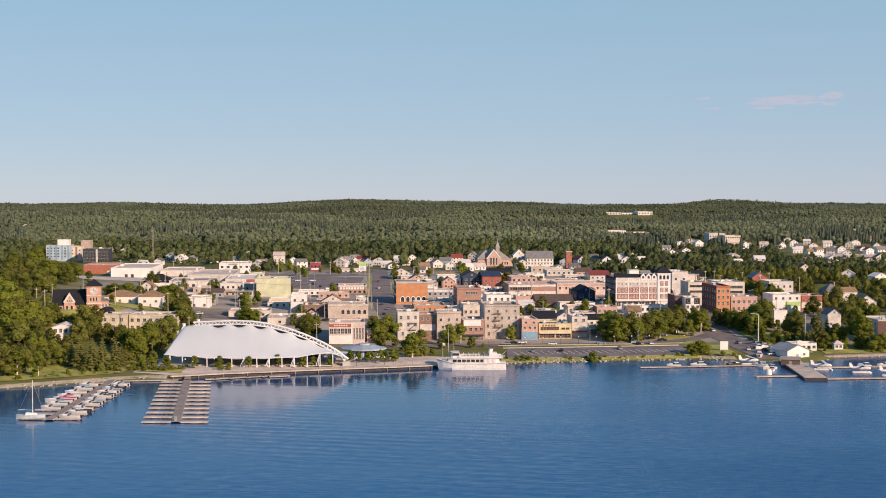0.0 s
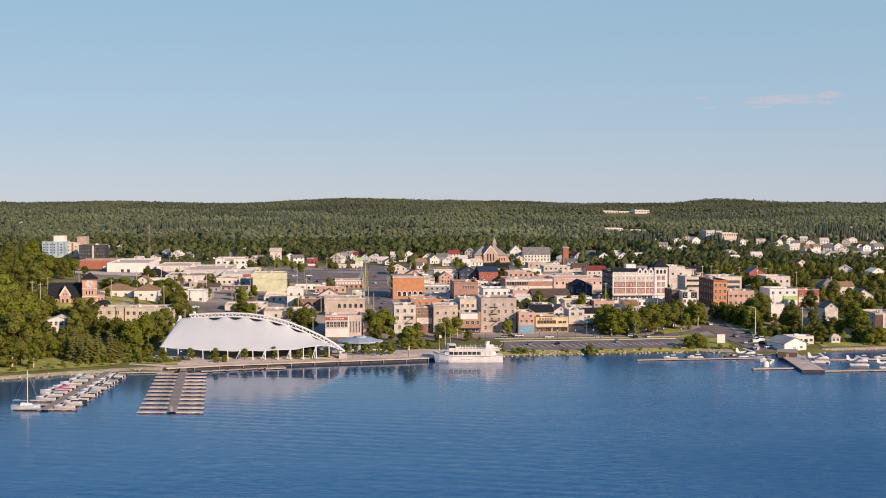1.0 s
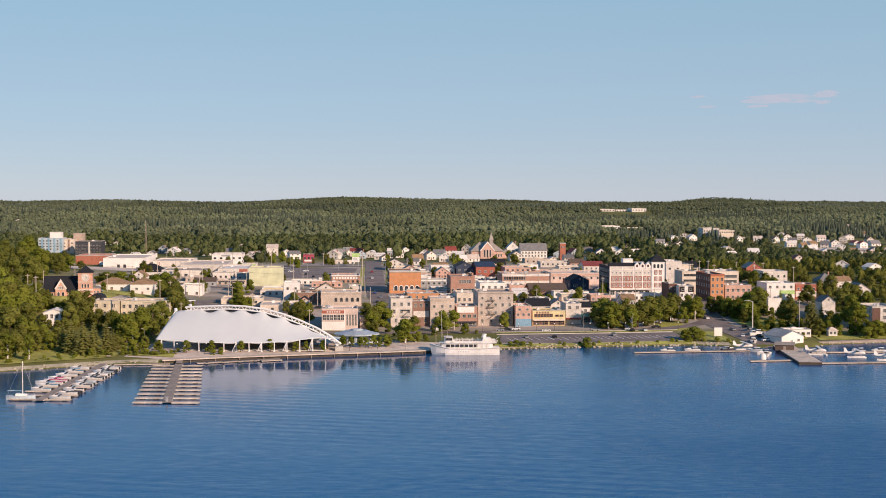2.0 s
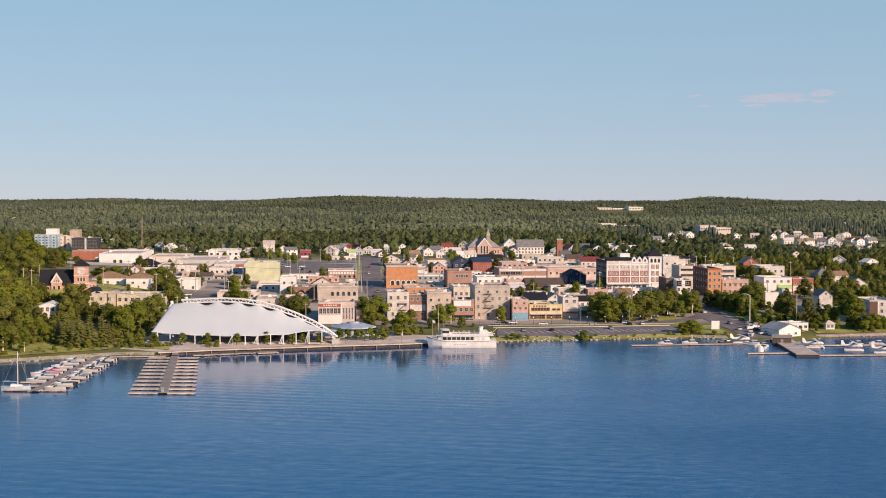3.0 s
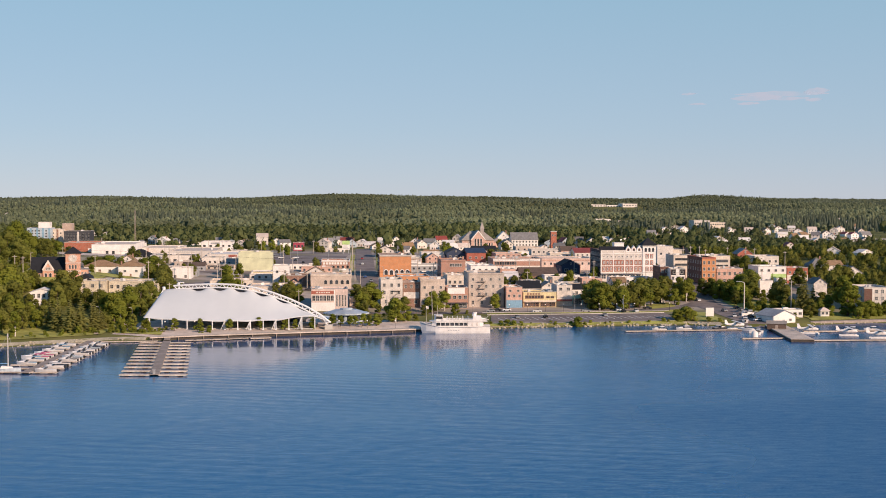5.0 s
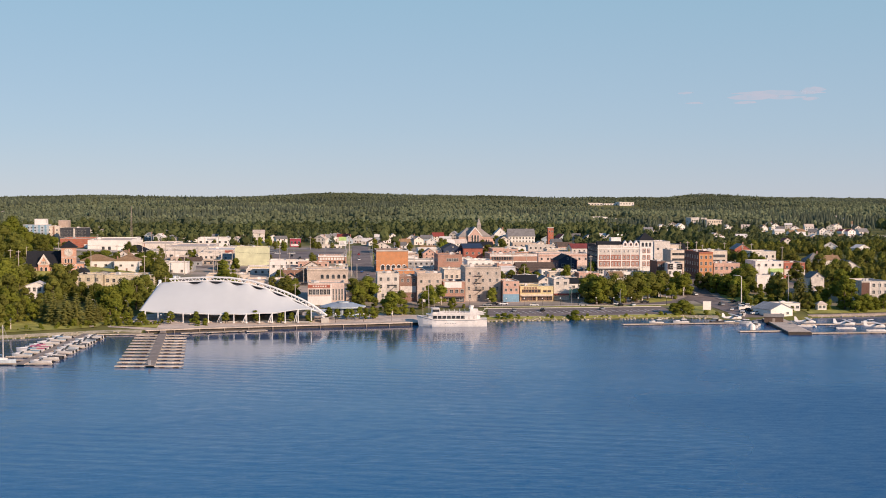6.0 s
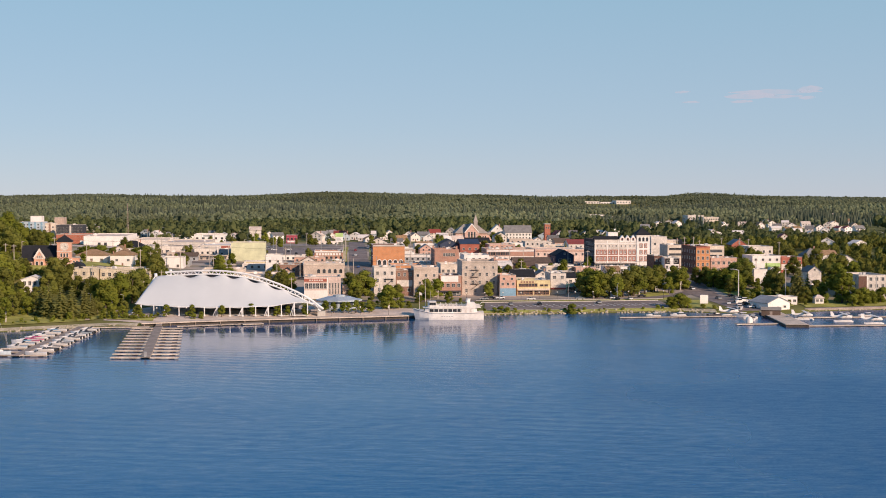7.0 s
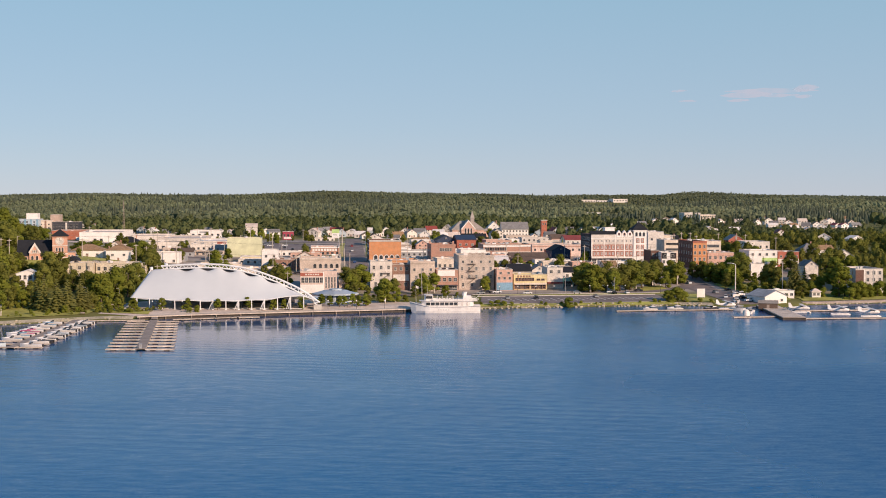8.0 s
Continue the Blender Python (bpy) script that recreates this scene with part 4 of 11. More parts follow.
def block(name, x, y, z, w, d, h, walls, roof, label, rows=(), sides=(), bands=(), cornice=None, shop=None, units=2, arch=False,
          frames=None, turn=5.0, stairs=None, chimneys=0, front=None):
    """A flat-roofed town building with its front on the local x axis.
    rows: (height, count, width, height of pane, from, to) on the front; sides: the same along both flanks; bands: (from, to, low, high, material)."""
    rng = random.Random(int(x * 7 + y * 3))
    FOOTPRINTS.append((x - w / 2, x + w / 2, y, y + d))
    CLEARINGS.append((x - w / 2 - 4, x + w / 2 + 4, y - (45 if y < 1200 else 110 if y < 1600 else 170 if y < 2200 else 240), y + d + 3))
    was, SIMPLE[0] = SIMPLE[0], SIMPLE[0] or (y > 840 and not arch)
    b = thing(name, pose(x, y, z, 0, 0, turn), label, "building", "town buildings")
    a, r = shell(w, d, h)
    part("wall", a, walls, b)
    part("roof", r, roof, b)
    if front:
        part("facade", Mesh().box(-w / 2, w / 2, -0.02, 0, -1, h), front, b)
    cap = Mesh()
    cap.box(-w / 2 - 0.12, w / 2 + 0.12, -0.14, 0.5, h, h + 0.16).box(-w / 2 - 0.12, w / 2 + 0.12, d - 0.5, d + 0.12, h, h + 0.16)
    cap.box(-w / 2 - 0.12, -w / 2 + 0.45, 0.5, d - 0.5, h, h + 0.16).box(w / 2 - 0.45, w / 2 + 0.12, 0.5, d - 0.5, h, h + 0.16)
    part("coping", cap, cornice or CONCRETE, b)
    if cornice:
        part("cornice", Mesh().box(-w / 2 - 0.1, w / 2 + 0.1, -0.35, 0, h - 0.75, h - 0.02), cornice, b)
    for row in rows:
        zc, n, ww, wh = row[:4]
        f0, f1 = row[4:6] if len(row) > 4 else (0.0, 1.0)
        window_row(b, -w / 2 + f0 * w, -w / 2 + f1 * w, zc, n, ww, wh, 0.0, frames, arch)
    for zc, n, ww, wh in sides:
        window_row(b, 0.5, d - 0.5, zc, n, ww, wh, -w / 2, frames, turn=-90)
        window_row(b, 0.5, d - 0.5, zc, n, ww, wh, w / 2, frames, turn=90)
    for f0, f1, lo, hi, m in bands:
        part("fascia", Mesh().box(-w / 2 + f0 * w, -w / 2 + f1 * w, -0.09, 0, lo, hi), m, b)
    if shop:
        bays = max(2, int(w / 4))
        for i in range(bays):
            x0, x1 = -w / 2 + w * i / bays, -w / 2 + w * (i + 1) / bays
            add_window(b, pose((x0 + x1) / 2, 0, 1.55), w / bays - 0.9, 2.1, frames)
        part("awning", Mesh().loft([[(-w / 2 + 0.3, 0, 3.3), (-w / 2 + 0.3, 0, 3.2), (-w / 2 + 0.3, -1.3, 2.75), (-w / 2 + 0.3, -1.3, 2.85)],
                                    [(w / 2 - 0.3, 0, 3.3), (w / 2 - 0.3, 0, 3.2), (w / 2 - 0.3, -1.3, 2.75), (w / 2 - 0.3, -1.3, 2.85)]]), shop, b)
    top = h - 0.7
    for i in range(min(units, 2) if y > 860 else units):
        sx, sy, sz = rng.uniform(1.2, 2.6), rng.uniform(1.2, 2.2), rng.uniform(0.8, 1.5)
        ux, uy = rng.uniform(-w / 2 + 2, max(-w / 2 + 2.1, w / 2 - 2)), rng.uniform(2, max(2.1, d - 2.5))
        u = Mesh().box(ux - sx / 2, ux + sx / 2, uy - sy / 2, uy + sy / 2, top + 0.1, top + sz)
        u.box(ux - sx / 2 - 0.06, ux + sx / 2 + 0.06, uy - sy / 2 - 0.06, uy + sy / 2 + 0.06, top, top + 0.1)
        u.tube([(ux, uy, top + sz), (ux, uy, top + sz + 0.15)], min(sx, sy) * 0.36, 10)
        part("roof_unit", u, METAL if i % 2 else ROOF_WHITE, b, "grey metal rooftop ventilation unit")
        if i or units < 3:
            continue
        vx, vy = rng.uniform(-w / 2 + 1, w / 2 - 1), rng.uniform(1, d - 1)
        part("vent_pipe", Mesh().tube([(vx, vy, top), (vx, vy, top + 0.9)], 0.14, 6).tube([(vx, vy, top + 0.85), (vx, vy, top + 1.05)], 0.24, 6), METAL, b)
    for i in range(chimneys):
        cx, cy = (-w / 2 + 0.6) if i % 2 else (w / 2 - 0.6), d * (0.3 + 0.3 * i)
        part("chimney", Mesh().box(cx - 0.5, cx + 0.5, cy - 0.4, cy + 0.4, top, h + 1.6).box(cx - 0.6, cx + 0.6, cy - 0.5, cy + 0.5, h + 1.6, h + 1.8), PINKBRICK, b)
    if stairs:
        fire_escape(b, *stairs)
    SIMPLE[0] = was
    return b


def fire_escape(b, x0, x1, levels):
    """Black metal landings with stairs between them, against the front wall."""
    s = Mesh()
    for i, z in enumerate(levels):
        s.box(x0, x1, -1.3, -0.02, z - 0.08, z)
        for k in range(6):
            u = x0 + (x1 - x0) * k / 5
            s.box(u - 0.03, u + 0.03, -1.3, -1.24, z, z + 1.05)
        s.box(x0, x1, -1.32, -1.25, z + 1.0, z + 1.06)
        low = levels[i + 1] if i + 1 < len(levels) else z - 3.0
        a, c = (x0, x1) if i % 2 else (x1, x0)
        for off in (-1.2, -0.5):
            s.tube([(a, off, z), (c, off, low)], 0.045, 4)
        for k in range(1, 9):
            q = k / 9
            u = a + (c - a) * q
            s.box(u - 0.11, u + 0.11, -1.15, -0.55, z + (low - z) * q - 0.02, z + (low - z) * q)
    part("fire_escape", s, RUSTMETAL, b, "brown metal fire escape stairs")


def gable_roof(w, d, eave, ridge, over=0.45, along="x", t=0.18):
    """Two sloping slabs and the triangles under them."""
    r, g = Mesh(), []
    if along == "x":
        for s in (0, 1):
            y0, y1 = (-over, d / 2) if s == 0 else (d + over, d / 2)
            k = over * (ridge - eave) / (d / 2)
            q = [(-w / 2 - over, y0, eave - k), (w / 2 + over, y0, eave - k), (w / 2 + over, y1, ridge), (-w / 2 - over, y1, ridge)]
            r.loft([q, [(a, b, c + t) for a, b, c in q]])
        for u in (-w / 2, w / 2):
            g.append(Mesh().loft([[(u - 0.1, 0, eave), (u - 0.1, d, eave), (u - 0.1, d / 2, ridge)], [(u + 0.1, 0, eave), (u + 0.1, d, eave), (u + 0.1, d / 2, ridge)]]))
    else:
        for s in (-1, 1):
            k = over * (ridge - eave) / (w / 2)
            q = [(s * (w / 2 + over), -over, eave - k), (s * (w / 2 + over), d + over, eave - k), (0, d + over, ridge), (0, -over, ridge)]
            r.loft([q, [(a, b, c + t) for a, b, c in q]])
        for v in (0.1, d - 0.1):
            g.append(Mesh().loft([[(-w / 2, v - 0.1, eave), (w / 2, v - 0.1, eave), (0, v - 0.1, ridge)], [(-w / 2, v + 0.1, eave), (w / 2, v + 0.1, eave), (0, v + 0.1, ridge)]]))
    return r, g


def hip_roof(w, d, eave, ridge, over=0.5, k=None):
    r = Mesh()
    k = k or min(w, d) / 2
    a, b, c, e = (-w / 2 - over, -over, eave), (w / 2 + over, -over, eave), (w / 2 + over, d + over, eave), (-w / 2 - over, d + over, eave)
    p, q = ((-w / 2 + k, d / 2, ridge), (w / 2 - k, d / 2, ridge)) if w > d else ((0, k, ridge), (0, d - k, ridge))
    if w > d:
        faces = [(a, b, q, p), (c, e, p, q), (b, c, q), (e, a, p)]
    else:
        faces = [(a, b, p), (c, e, q), (b, c, q, p), (e, a, p, q)]
    for f in faces:
        r.face(f)
    r.face([(x, y, z - 0.2) for x, y, z in (e, c, b, a)])
    for i, (s, t) in enumerate(((a, b), (b, c), (c, e), (e, a))):
        r.face([(s[0], s[1], s[2] - 0.2), (t[0], t[1], t[2] - 0.2), t, s])
    return r


def house(x, y, z, w, d, eave, ridge, walls, roof, label, turn=5.0, along="x", hip=False, rows=None, chimney=True, porch=False, name="house"):
    """A house with a pitched roof, windows, a door and a chimney."""
    FOOTPRINTS.append((x - w / 2, x + w / 2, y, y + d))
    CLEARINGS.append((x - w / 2 - 3, x + w / 2 + 3, y - (32 if y < 700 else 60 if y < 960 else 22 if y < 1150 else 75 if y < 1230 else 150), y + d + 3))
    b = thing(name, pose(x, y, z, 0, 0, turn), label, "house", "houses")
    a = Mesh()
    t = 0.25
    a.box(-w / 2, w / 2, 0, t, -3, eave).box(-w / 2, w / 2, d - t, d, -3, eave)
    a.box(-w / 2, -w / 2 + t, t, d - t, -3, eave).box(w / 2 - t, w / 2, t, d - t, -3, eave)
    part("wall", a, walls, b)
    if hip:
        part("roof", hip_roof(w, d, eave, ridge), roof, b)
    else:
        r, g = gable_roof(w, d, eave, ridge, along=along)
        part("roof", r, roof, b)
        for piece in g:
            part("gable", piece, walls, b)
    for zc, n, ww, wh in rows if rows is not None else ([(1.6, max(2, int(w / 3.2)), 1.1, 1.3)] + ([(4.3, max(2, int(w / 3.5)), 1.0, 1.2)] if eave > 4.8 else [])):
        window_row(b, -w / 2 + 0.4, w / 2 - 0.4, zc, n, ww, wh)
        if y < 830:
            window_row(b, 0.8, d - 0.8, zc, 2, ww, wh, -w / 2, turn=-90)
    if not hip and along == "y" and ridge - eave > 2.0:
        add_window(b, pose(0, 0, eave + (ridge - eave) * 0.35), 0.8, 0.9)
    part("door", Mesh().box(-0.5, 0.5, -0.06, 0, 0, 2.05).box(0.34, 0.42, -0.12, -0.06, 0.95, 1.05), BROWNBRICK if walls is not BROWNBRICK else WHITE, b)
    if chimney and int(x) % 2:
        part("chimney", Mesh().box(w * 0.22, w * 0.22 + 0.7, d * 0.6, d * 0.6 + 0.6, eave, ridge + 0.7).box(w * 0.22 - 0.08, w * 0.22 + 0.78, d * 0.6 - 0.08, d * 0.6 + 0.68, ridge + 0.7, ridge + 0.85), PINKBRICK, b)
    if porch:
        p = Mesh().box(-w * 0.4, w * 0.4, -2.2, -0.02, 2.5, 2.68)
        for k in range(4):
            u = -w * 0.38 + w * 0.76 * k / 3
            p.box(u - 0.08, u + 0.08, -2.15, -2.0, -0.5, 2.5)
        p.box(-w * 0.4, w * 0.4, -2.2, 0, -0.6, -0.05)
        part("porch", p, WHITE, b, "white open porch")
    return b


# ---- the row of buildings behind the car park ----
block("shop_building", -17.9, 665.0, 3.3, 11.2, 16.0, 14.9, PALESTONE, ROOF_GREY,
      "three-storey pale stone building with metal balconies", rows=((11.9, 3, 1.10, 1.60), (8.16, 3, 1.10, 1.60), (3.45, 2, 1.10, 1.70), ), sides=((11.0, 3, 1.0, 1.5), (7.2, 3, 1.0, 1.5)), stairs=(0.5, 4.5, (9.0, 5.6)))
block("shop_building", -7.8, 668.0, 3.3, 8.9, 16.0, 13.2, BROWNBRICK, ROOF_PALE,
      "brown three-storey brick building with a pale band", rows=((11.06, 3, 1.10, 1.50), (3.08, 2, 1.30, 1.60), ), bands=((0.05, 0.95, 4.86, 8.10, OFFWHITE), ))
block("shop_building", 3.2, 666.0, 2.9, 12.6, 18.0, 15.2, BEIGE, ROOF_PALE,
      "plain beige three-storey block", rows=((11.07, 3, 1.00, 1.30), (7.24, 2, 1.00, 1.40), (3.41, 3, 1.20, 1.60), ), cornice=BEIGE)
block("shop_building", 15.9, 668.0, 2.8, 11.1, 17.0, 11.0, PINKBRICK, ROOF_WHITE,
      "low brick building with a white upper band", rows=((6.00, 4, 1.50, 1.60), (2.16, 3, 1.50, 1.60), ), bands=((0.05, 0.85, 7.77, 10.72, WHITE), ), shop=CHARCOAL, units=3)
block("office_building", 31.2, 676.0, 2.9, 18.6, 22.0, 17.9, GREYST, ROOF_GREY,
      "large grey four-storey stone building with fire escape", rows=((14.62, 4, 0.90, 1.20), (11.04, 5, 1.00, 1.50), (6.85, 5, 1.00, 1.60), (2.67, 4, 1.10, 1.70), ), sides=((14.02, 4, 1.00, 1.40), (6.85, 4, 1.00, 1.50), ), cornice=GREYST, chimneys=1, stairs=(-4.5, -0.5, (13.5, 9.8, 6.2)))
block("shop_building", 45.6, 672.0, 2.7, 8.3, 18.0, 11.0, SALMON, ROOF_PALE,
      "salmon two-storey shop with a blue ground floor", rows=((9.20, 2, 1.00, 1.00), (6.53, 3, 1.00, 1.20), ), sides=((8.01, 3, 1.00, 1.20), ), bands=((0.00, 1.00, 0.29, 4.30, BLUE), ), units=3)
diner = block("restaurant", 59.4, 678.0, 2.8, 17.4, 15.0, 8.0, GOLD, ROOF_DARK,
      "golden yellow restaurant with dark-framed windows", rows=((5.43, 6, 1.30, 1.40, 0.05, 0.62), (5.28, 2, 1.60, 0.80, 0.68, 0.95), (1.68, 6, 1.60, 1.80), ), bands=((0.00, 1.00, 2.88, 3.63, CREAM), ), frames=BROWNBRICK, shop=CREAM, units=4)
for k in range(5):
    part("sign_bar", Mesh().box(-6.9 + k * 1.5, -5.9 + k * 1.5, -0.1, 0, 6.5, 7.5), BROWNBRICK, diner)
block("shop_building", 73.0, 684.0, 2.9, 8.3, 16.0, 11.1, OFFWHITE, ROOF_GREY,
      "white two-storey shop with cream ground floor", rows=((9.01, 2, 1.40, 1.40), (1.15, 3, 1.30, 1.80), ), bands=((0.00, 1.00, 2.66, 3.57, SHINGLE_RED), (0.00, 1.00, -1.27, 2.66, CREAM), ), units=3, shop=SHINGLE_RED)
block("shop_building", 83.2, 690.0, 3.2, 10.5, 14.0, 5.1, TEAL, ROOF_DARK,
      "low teal shopfront with a dark canopy", rows=((1.15, 4, 1.60, 1.90), ), shop=CHARCOAL, units=1)
house(56.3, 706.0, 4.8, 12.4, 14.0, 6.2, 9.6, OFFWHITE, SHINGLE_BLACK,
      "white-fronted shop under a black pitched roof", along="x", rows=((4.2, 3, 1.3, 1.3),), chimney=False)
house(67.4, 711.0, 5.6, 8.6, 12.0, 5.4, 8.2, OFFWHITE, SHINGLE_GREY,
      "pinkish white gabled house behind the restaurant", along="y", rows=((3.6, 3, 1.1, 1.4),))
block("shop_building", 80.1, 724.0, 6.8, 12.0, 12.0, 5.6, CREAM, ROOF_DARK,
      "cream building with a dark flat roof", rows=((3.2, 4, 1.20, 1.40), ))
house(83.3, 703.0, 4.0, 14.2, 12.0, 6.6, 9.0, WHITE, SHINGLE_BLACK,
      "white shop under a broad black roof", along="x", rows=((4.6, 4, 1.3, 1.4),), chimney=False)
bank = block("bank", -48.6, 650.0, 2.8, 18.2, 18.0, 11.4, PALEPINK, ROOF_PALE,
      "pinkish two-storey bank with a red sign band", rows=((6.9, 6, 1.50, 2.60, 0.02, 0.62), (5.6, 4, 0.7, 5.6, 0.66, 0.98)), bands=((0.00, 0.62, 9.0, 10.5, REDPAINT), (0.00, 0.62, 0.2, 4.7, WHITE), (0.62, 0.65, 0.0, 11.0, WHITE)), units=4, frames=OFFWHITE)
for k in range(6):
    part("sign_bar", Mesh().box(-6.6 + k * 1.2, -5.8 + k * 1.2, -0.16, -0.09, 9.4, 10.1), OFFWHITE, bank)
block("shop_building", -36.6, 656.0, 2.9, 4.6, 12.0, 6.2, BEIGE, ROOF_PALE,
      "low beige annex beside the bank", rows=((3.4, 1, 1.40, 1.80), ), units=1)

# ---- main street and the blocks on either side of it ----
block("shop_building", -53.5, 725.0, 8.8, 22.6, 22.0, 8.1, BEIGE, ROOF_PALE,
      "beige two-storey building with arched windows", rows=((3.80, 5, 1.60, 2.30, 0.30, 0.98), ), arch=True, units=4, cornice=CREAM)
block("shop_building", -73.4, 738.0, 9.3, 14.4, 20.0, 6.2, BROWNBRICK, ROOF_DARK,
      "low brown brick building with tarred roof", rows=((3.31, 4, 1.20, 1.50), ), units=3)
block("shop_building", -85.3, 760.0, 9.9, 9.3, 14.0, 10.1, WHITE, ROOF_WHITE,
      "small white building with a white roof", rows=((6.42, 2, 1.10, 1.30), ), units=1)
coop = block("shop_building", -61.6, 876.0, 11.4, 19.2, 22.0, 5.6, PINKBRICK, ROOF_PALE,
      "long brick store with white lettering on its front", rows=((1.3, 6, 1.60, 1.60), ), bands=((0.00, 1.00, -0.4, 0.2, WHITE), ), frames=WHITE, cornice=WHITE)
for k in range(9):
    part("sign_bar", Mesh().box(-8.6 + k * 1.9, -7.2 + k * 1.9, -0.1, 0, 2.9, 4.4), WHITE, coop)
block("shop_building", -75.4, 880.0, 11.8, 10.2, 18.0, 2.1, WHITE, ROOF_WHITE,
      "white annex with large windows", rows=((0.13, 3, 1.80, 1.80), ), units=1)
block("shop_building", -50.4, 800.0, 10.0, 7.7, 16.0, 4.8, OFFWHITE, ROOF_WHITE,
      "small off-white corner building", rows=((2.29, 3, 1.20, 1.50), ), units=1)
# side walls hold painted shade in darker brick, only the front is orange
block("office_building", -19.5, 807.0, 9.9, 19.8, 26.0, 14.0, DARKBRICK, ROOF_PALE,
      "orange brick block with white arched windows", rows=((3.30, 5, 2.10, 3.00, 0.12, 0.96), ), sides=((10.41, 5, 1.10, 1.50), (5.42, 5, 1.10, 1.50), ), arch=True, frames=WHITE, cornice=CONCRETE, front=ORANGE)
block("shop_building", -7.5, 742.0, 8.9, 18.2, 24.0, 6.0, ORANGE, ROOF_PALE,
      "low orange brick building with flat gravel roof", rows=((3.67, 5, 1.20, 1.50), ), units=3)
block("office_building", 15.9, 775.0, 9.3, 14.6, 24.0, 13.3, PINKBRICK, ROOF_GREY,
      "three-storey reddish brick block", rows=((10.24, 5, 1.10, 1.60, 0.35, 0.85), (5.11, 5, 1.10, 1.60), ), sides=((9.90, 5, 1.00, 1.50), (5.11, 5, 1.00, 1.50), ), chimneys=2, cornice=PINKBRICK)
block("shop_building", 7.1, 730.0, 8.6, 7.7, 20.0, 5.7, OFFWHITE, ROOF_WHITE,
      "low off-white building with a white roof", rows=((2.76, 3, 1.20, 1.40), ), units=2)
block("shop_building", 17.4, 725.0, 8.4, 11.8, 20.0, 8.2, CREAM, ROOF_PALE,
      "low cream flat-roofed building", rows=((4.36, 4, 1.20, 1.50), ), units=3)
block("shop_building", 32.5, 745.0, 8.7, 14.4, 20.0, 12.1, WHITE, ROOF_WHITE,
      "white building with a stepped roof", rows=((9.52, 4, 1.20, 1.50), ), units=2)
house(47.1, 752.0, 8.7, 13.0, 16.0, 5.4, 8.0, WHITE, ROOF_WHITE,
      "white shop with a low white metal roof", along="x", rows=((3.0, 4, 1.2, 1.4),), chimney=False)
block("store", 59.1, 850.0, 10.0, 31.4, 26.0, 9.8, PINKBRICK, ROOF_PALE,
      "long two-storey brick store with white bands", rows=((6.78, 9, 1.40, 2.00, 0.03, 0.50), ), bands=((0.00, 1.00, 8.09, 9.41, WHITE), (0.00, 1.00, 2.66, 5.09, OFFWHITE), ), units=6, frames=WHITE)
house(69.6, 794.0, 9.5, 23.2, 24.0, 2.6, 7.0, BROWNBRICK, SHINGLE_UMBER,
      "low hall under a broad dark brown roof", along="x", rows=((1.2, 6, 1.4, 1.2),), chimney=False)
block("shop_building", 81.0, 756.0, 8.7, 15.0, 14.0, 4.6, CREAM, ROOF_PALE,
      "low cream shop with pale roof", rows=((2.2, 4, 1.20, 1.50), ))
block("shop_building", 96.0, 750.0, 8.6, 12.0, 14.0, 4.8, SALMON, ROOF_PALE,
      "low salmon-painted shop building", rows=((2.4, 4, 1.20, 1.40), ))
house(35.3, 925.0, 11.7, 13.8, 26.0, 8.6, 11.4, REDPAINT, NAVY,
      "red hall with a dark blue low-pitched roof", along="x", rows=((5.0, 3, 1.4, 1.4),), chimney=False)
# added block whose navy holds the shade of the red hall's left flank
house(21.0, 932.0, 12.1, 13.4, 22.0, 7.6, 11.0, NAVY, ROOF_DARK,
      "dark navy gabled block standing in for the red hall's shaded flank", along="y", rows=((5.2, 3, 1.5, 1.2), (2.2, 3, 1.8, 1.6)), chimney=False)
block("store", 46.5, 958.0, 12.6, 12.0, 24.0, 6.4, SALMON, ROOF_PALE,
      "low salmon store side wing", rows=((3.48, 3, 2.00, 1.80), ), units=2)
block("store", 57.8, 915.0, 11.5, 18.1, 22.0, 8.7, SALMON, ROOF_PALE,
      "low salmon-painted street store", rows=((6.70, 5, 1.50, 1.40), ))
block("store", 95.3, 880.0, 10.4, 34.8, 28.0, 8.2, PALEPINK, ROOF_PALE,
      "long pale pink two-storey building", rows=((4.6, 8, 1.30, 1.50), ), bands=((0.02, 0.98, 6.4, 7.3, SALMON), ), units=6)
house(92.0, 826.0, 9.7, 12.0, 20.0, 7.0, 10.4, NAVY, SHINGLE_BLACK,
      "dark navy gabled hall with a black roof", along="y", rows=((4.0, 2, 2.2, 1.6),), chimney=False)
block("shop_building", 60.0, 737.0, 8.3, 11.0, 12.0, 4.2, OFFWHITE, ROOF_WHITE,
      "low white shop with a white roof", rows=((2.0, 3, 1.30, 1.40), ), units=3)
block("shop_building", 50.0, 800.0, 9.4, 9.0, 12.0, 6.4, SALMON, ROOF_PALE,
      "low salmon shop with gravel roof", rows=((3.6, 3, 1.30, 1.40), ), units=3)
house(117.4, 960.0, 12.8, 15.2, 18.0, 6.2, 9.2, OFFWHITE, SHINGLE_RED,
      "white building with a red metal roof", chimney=False)

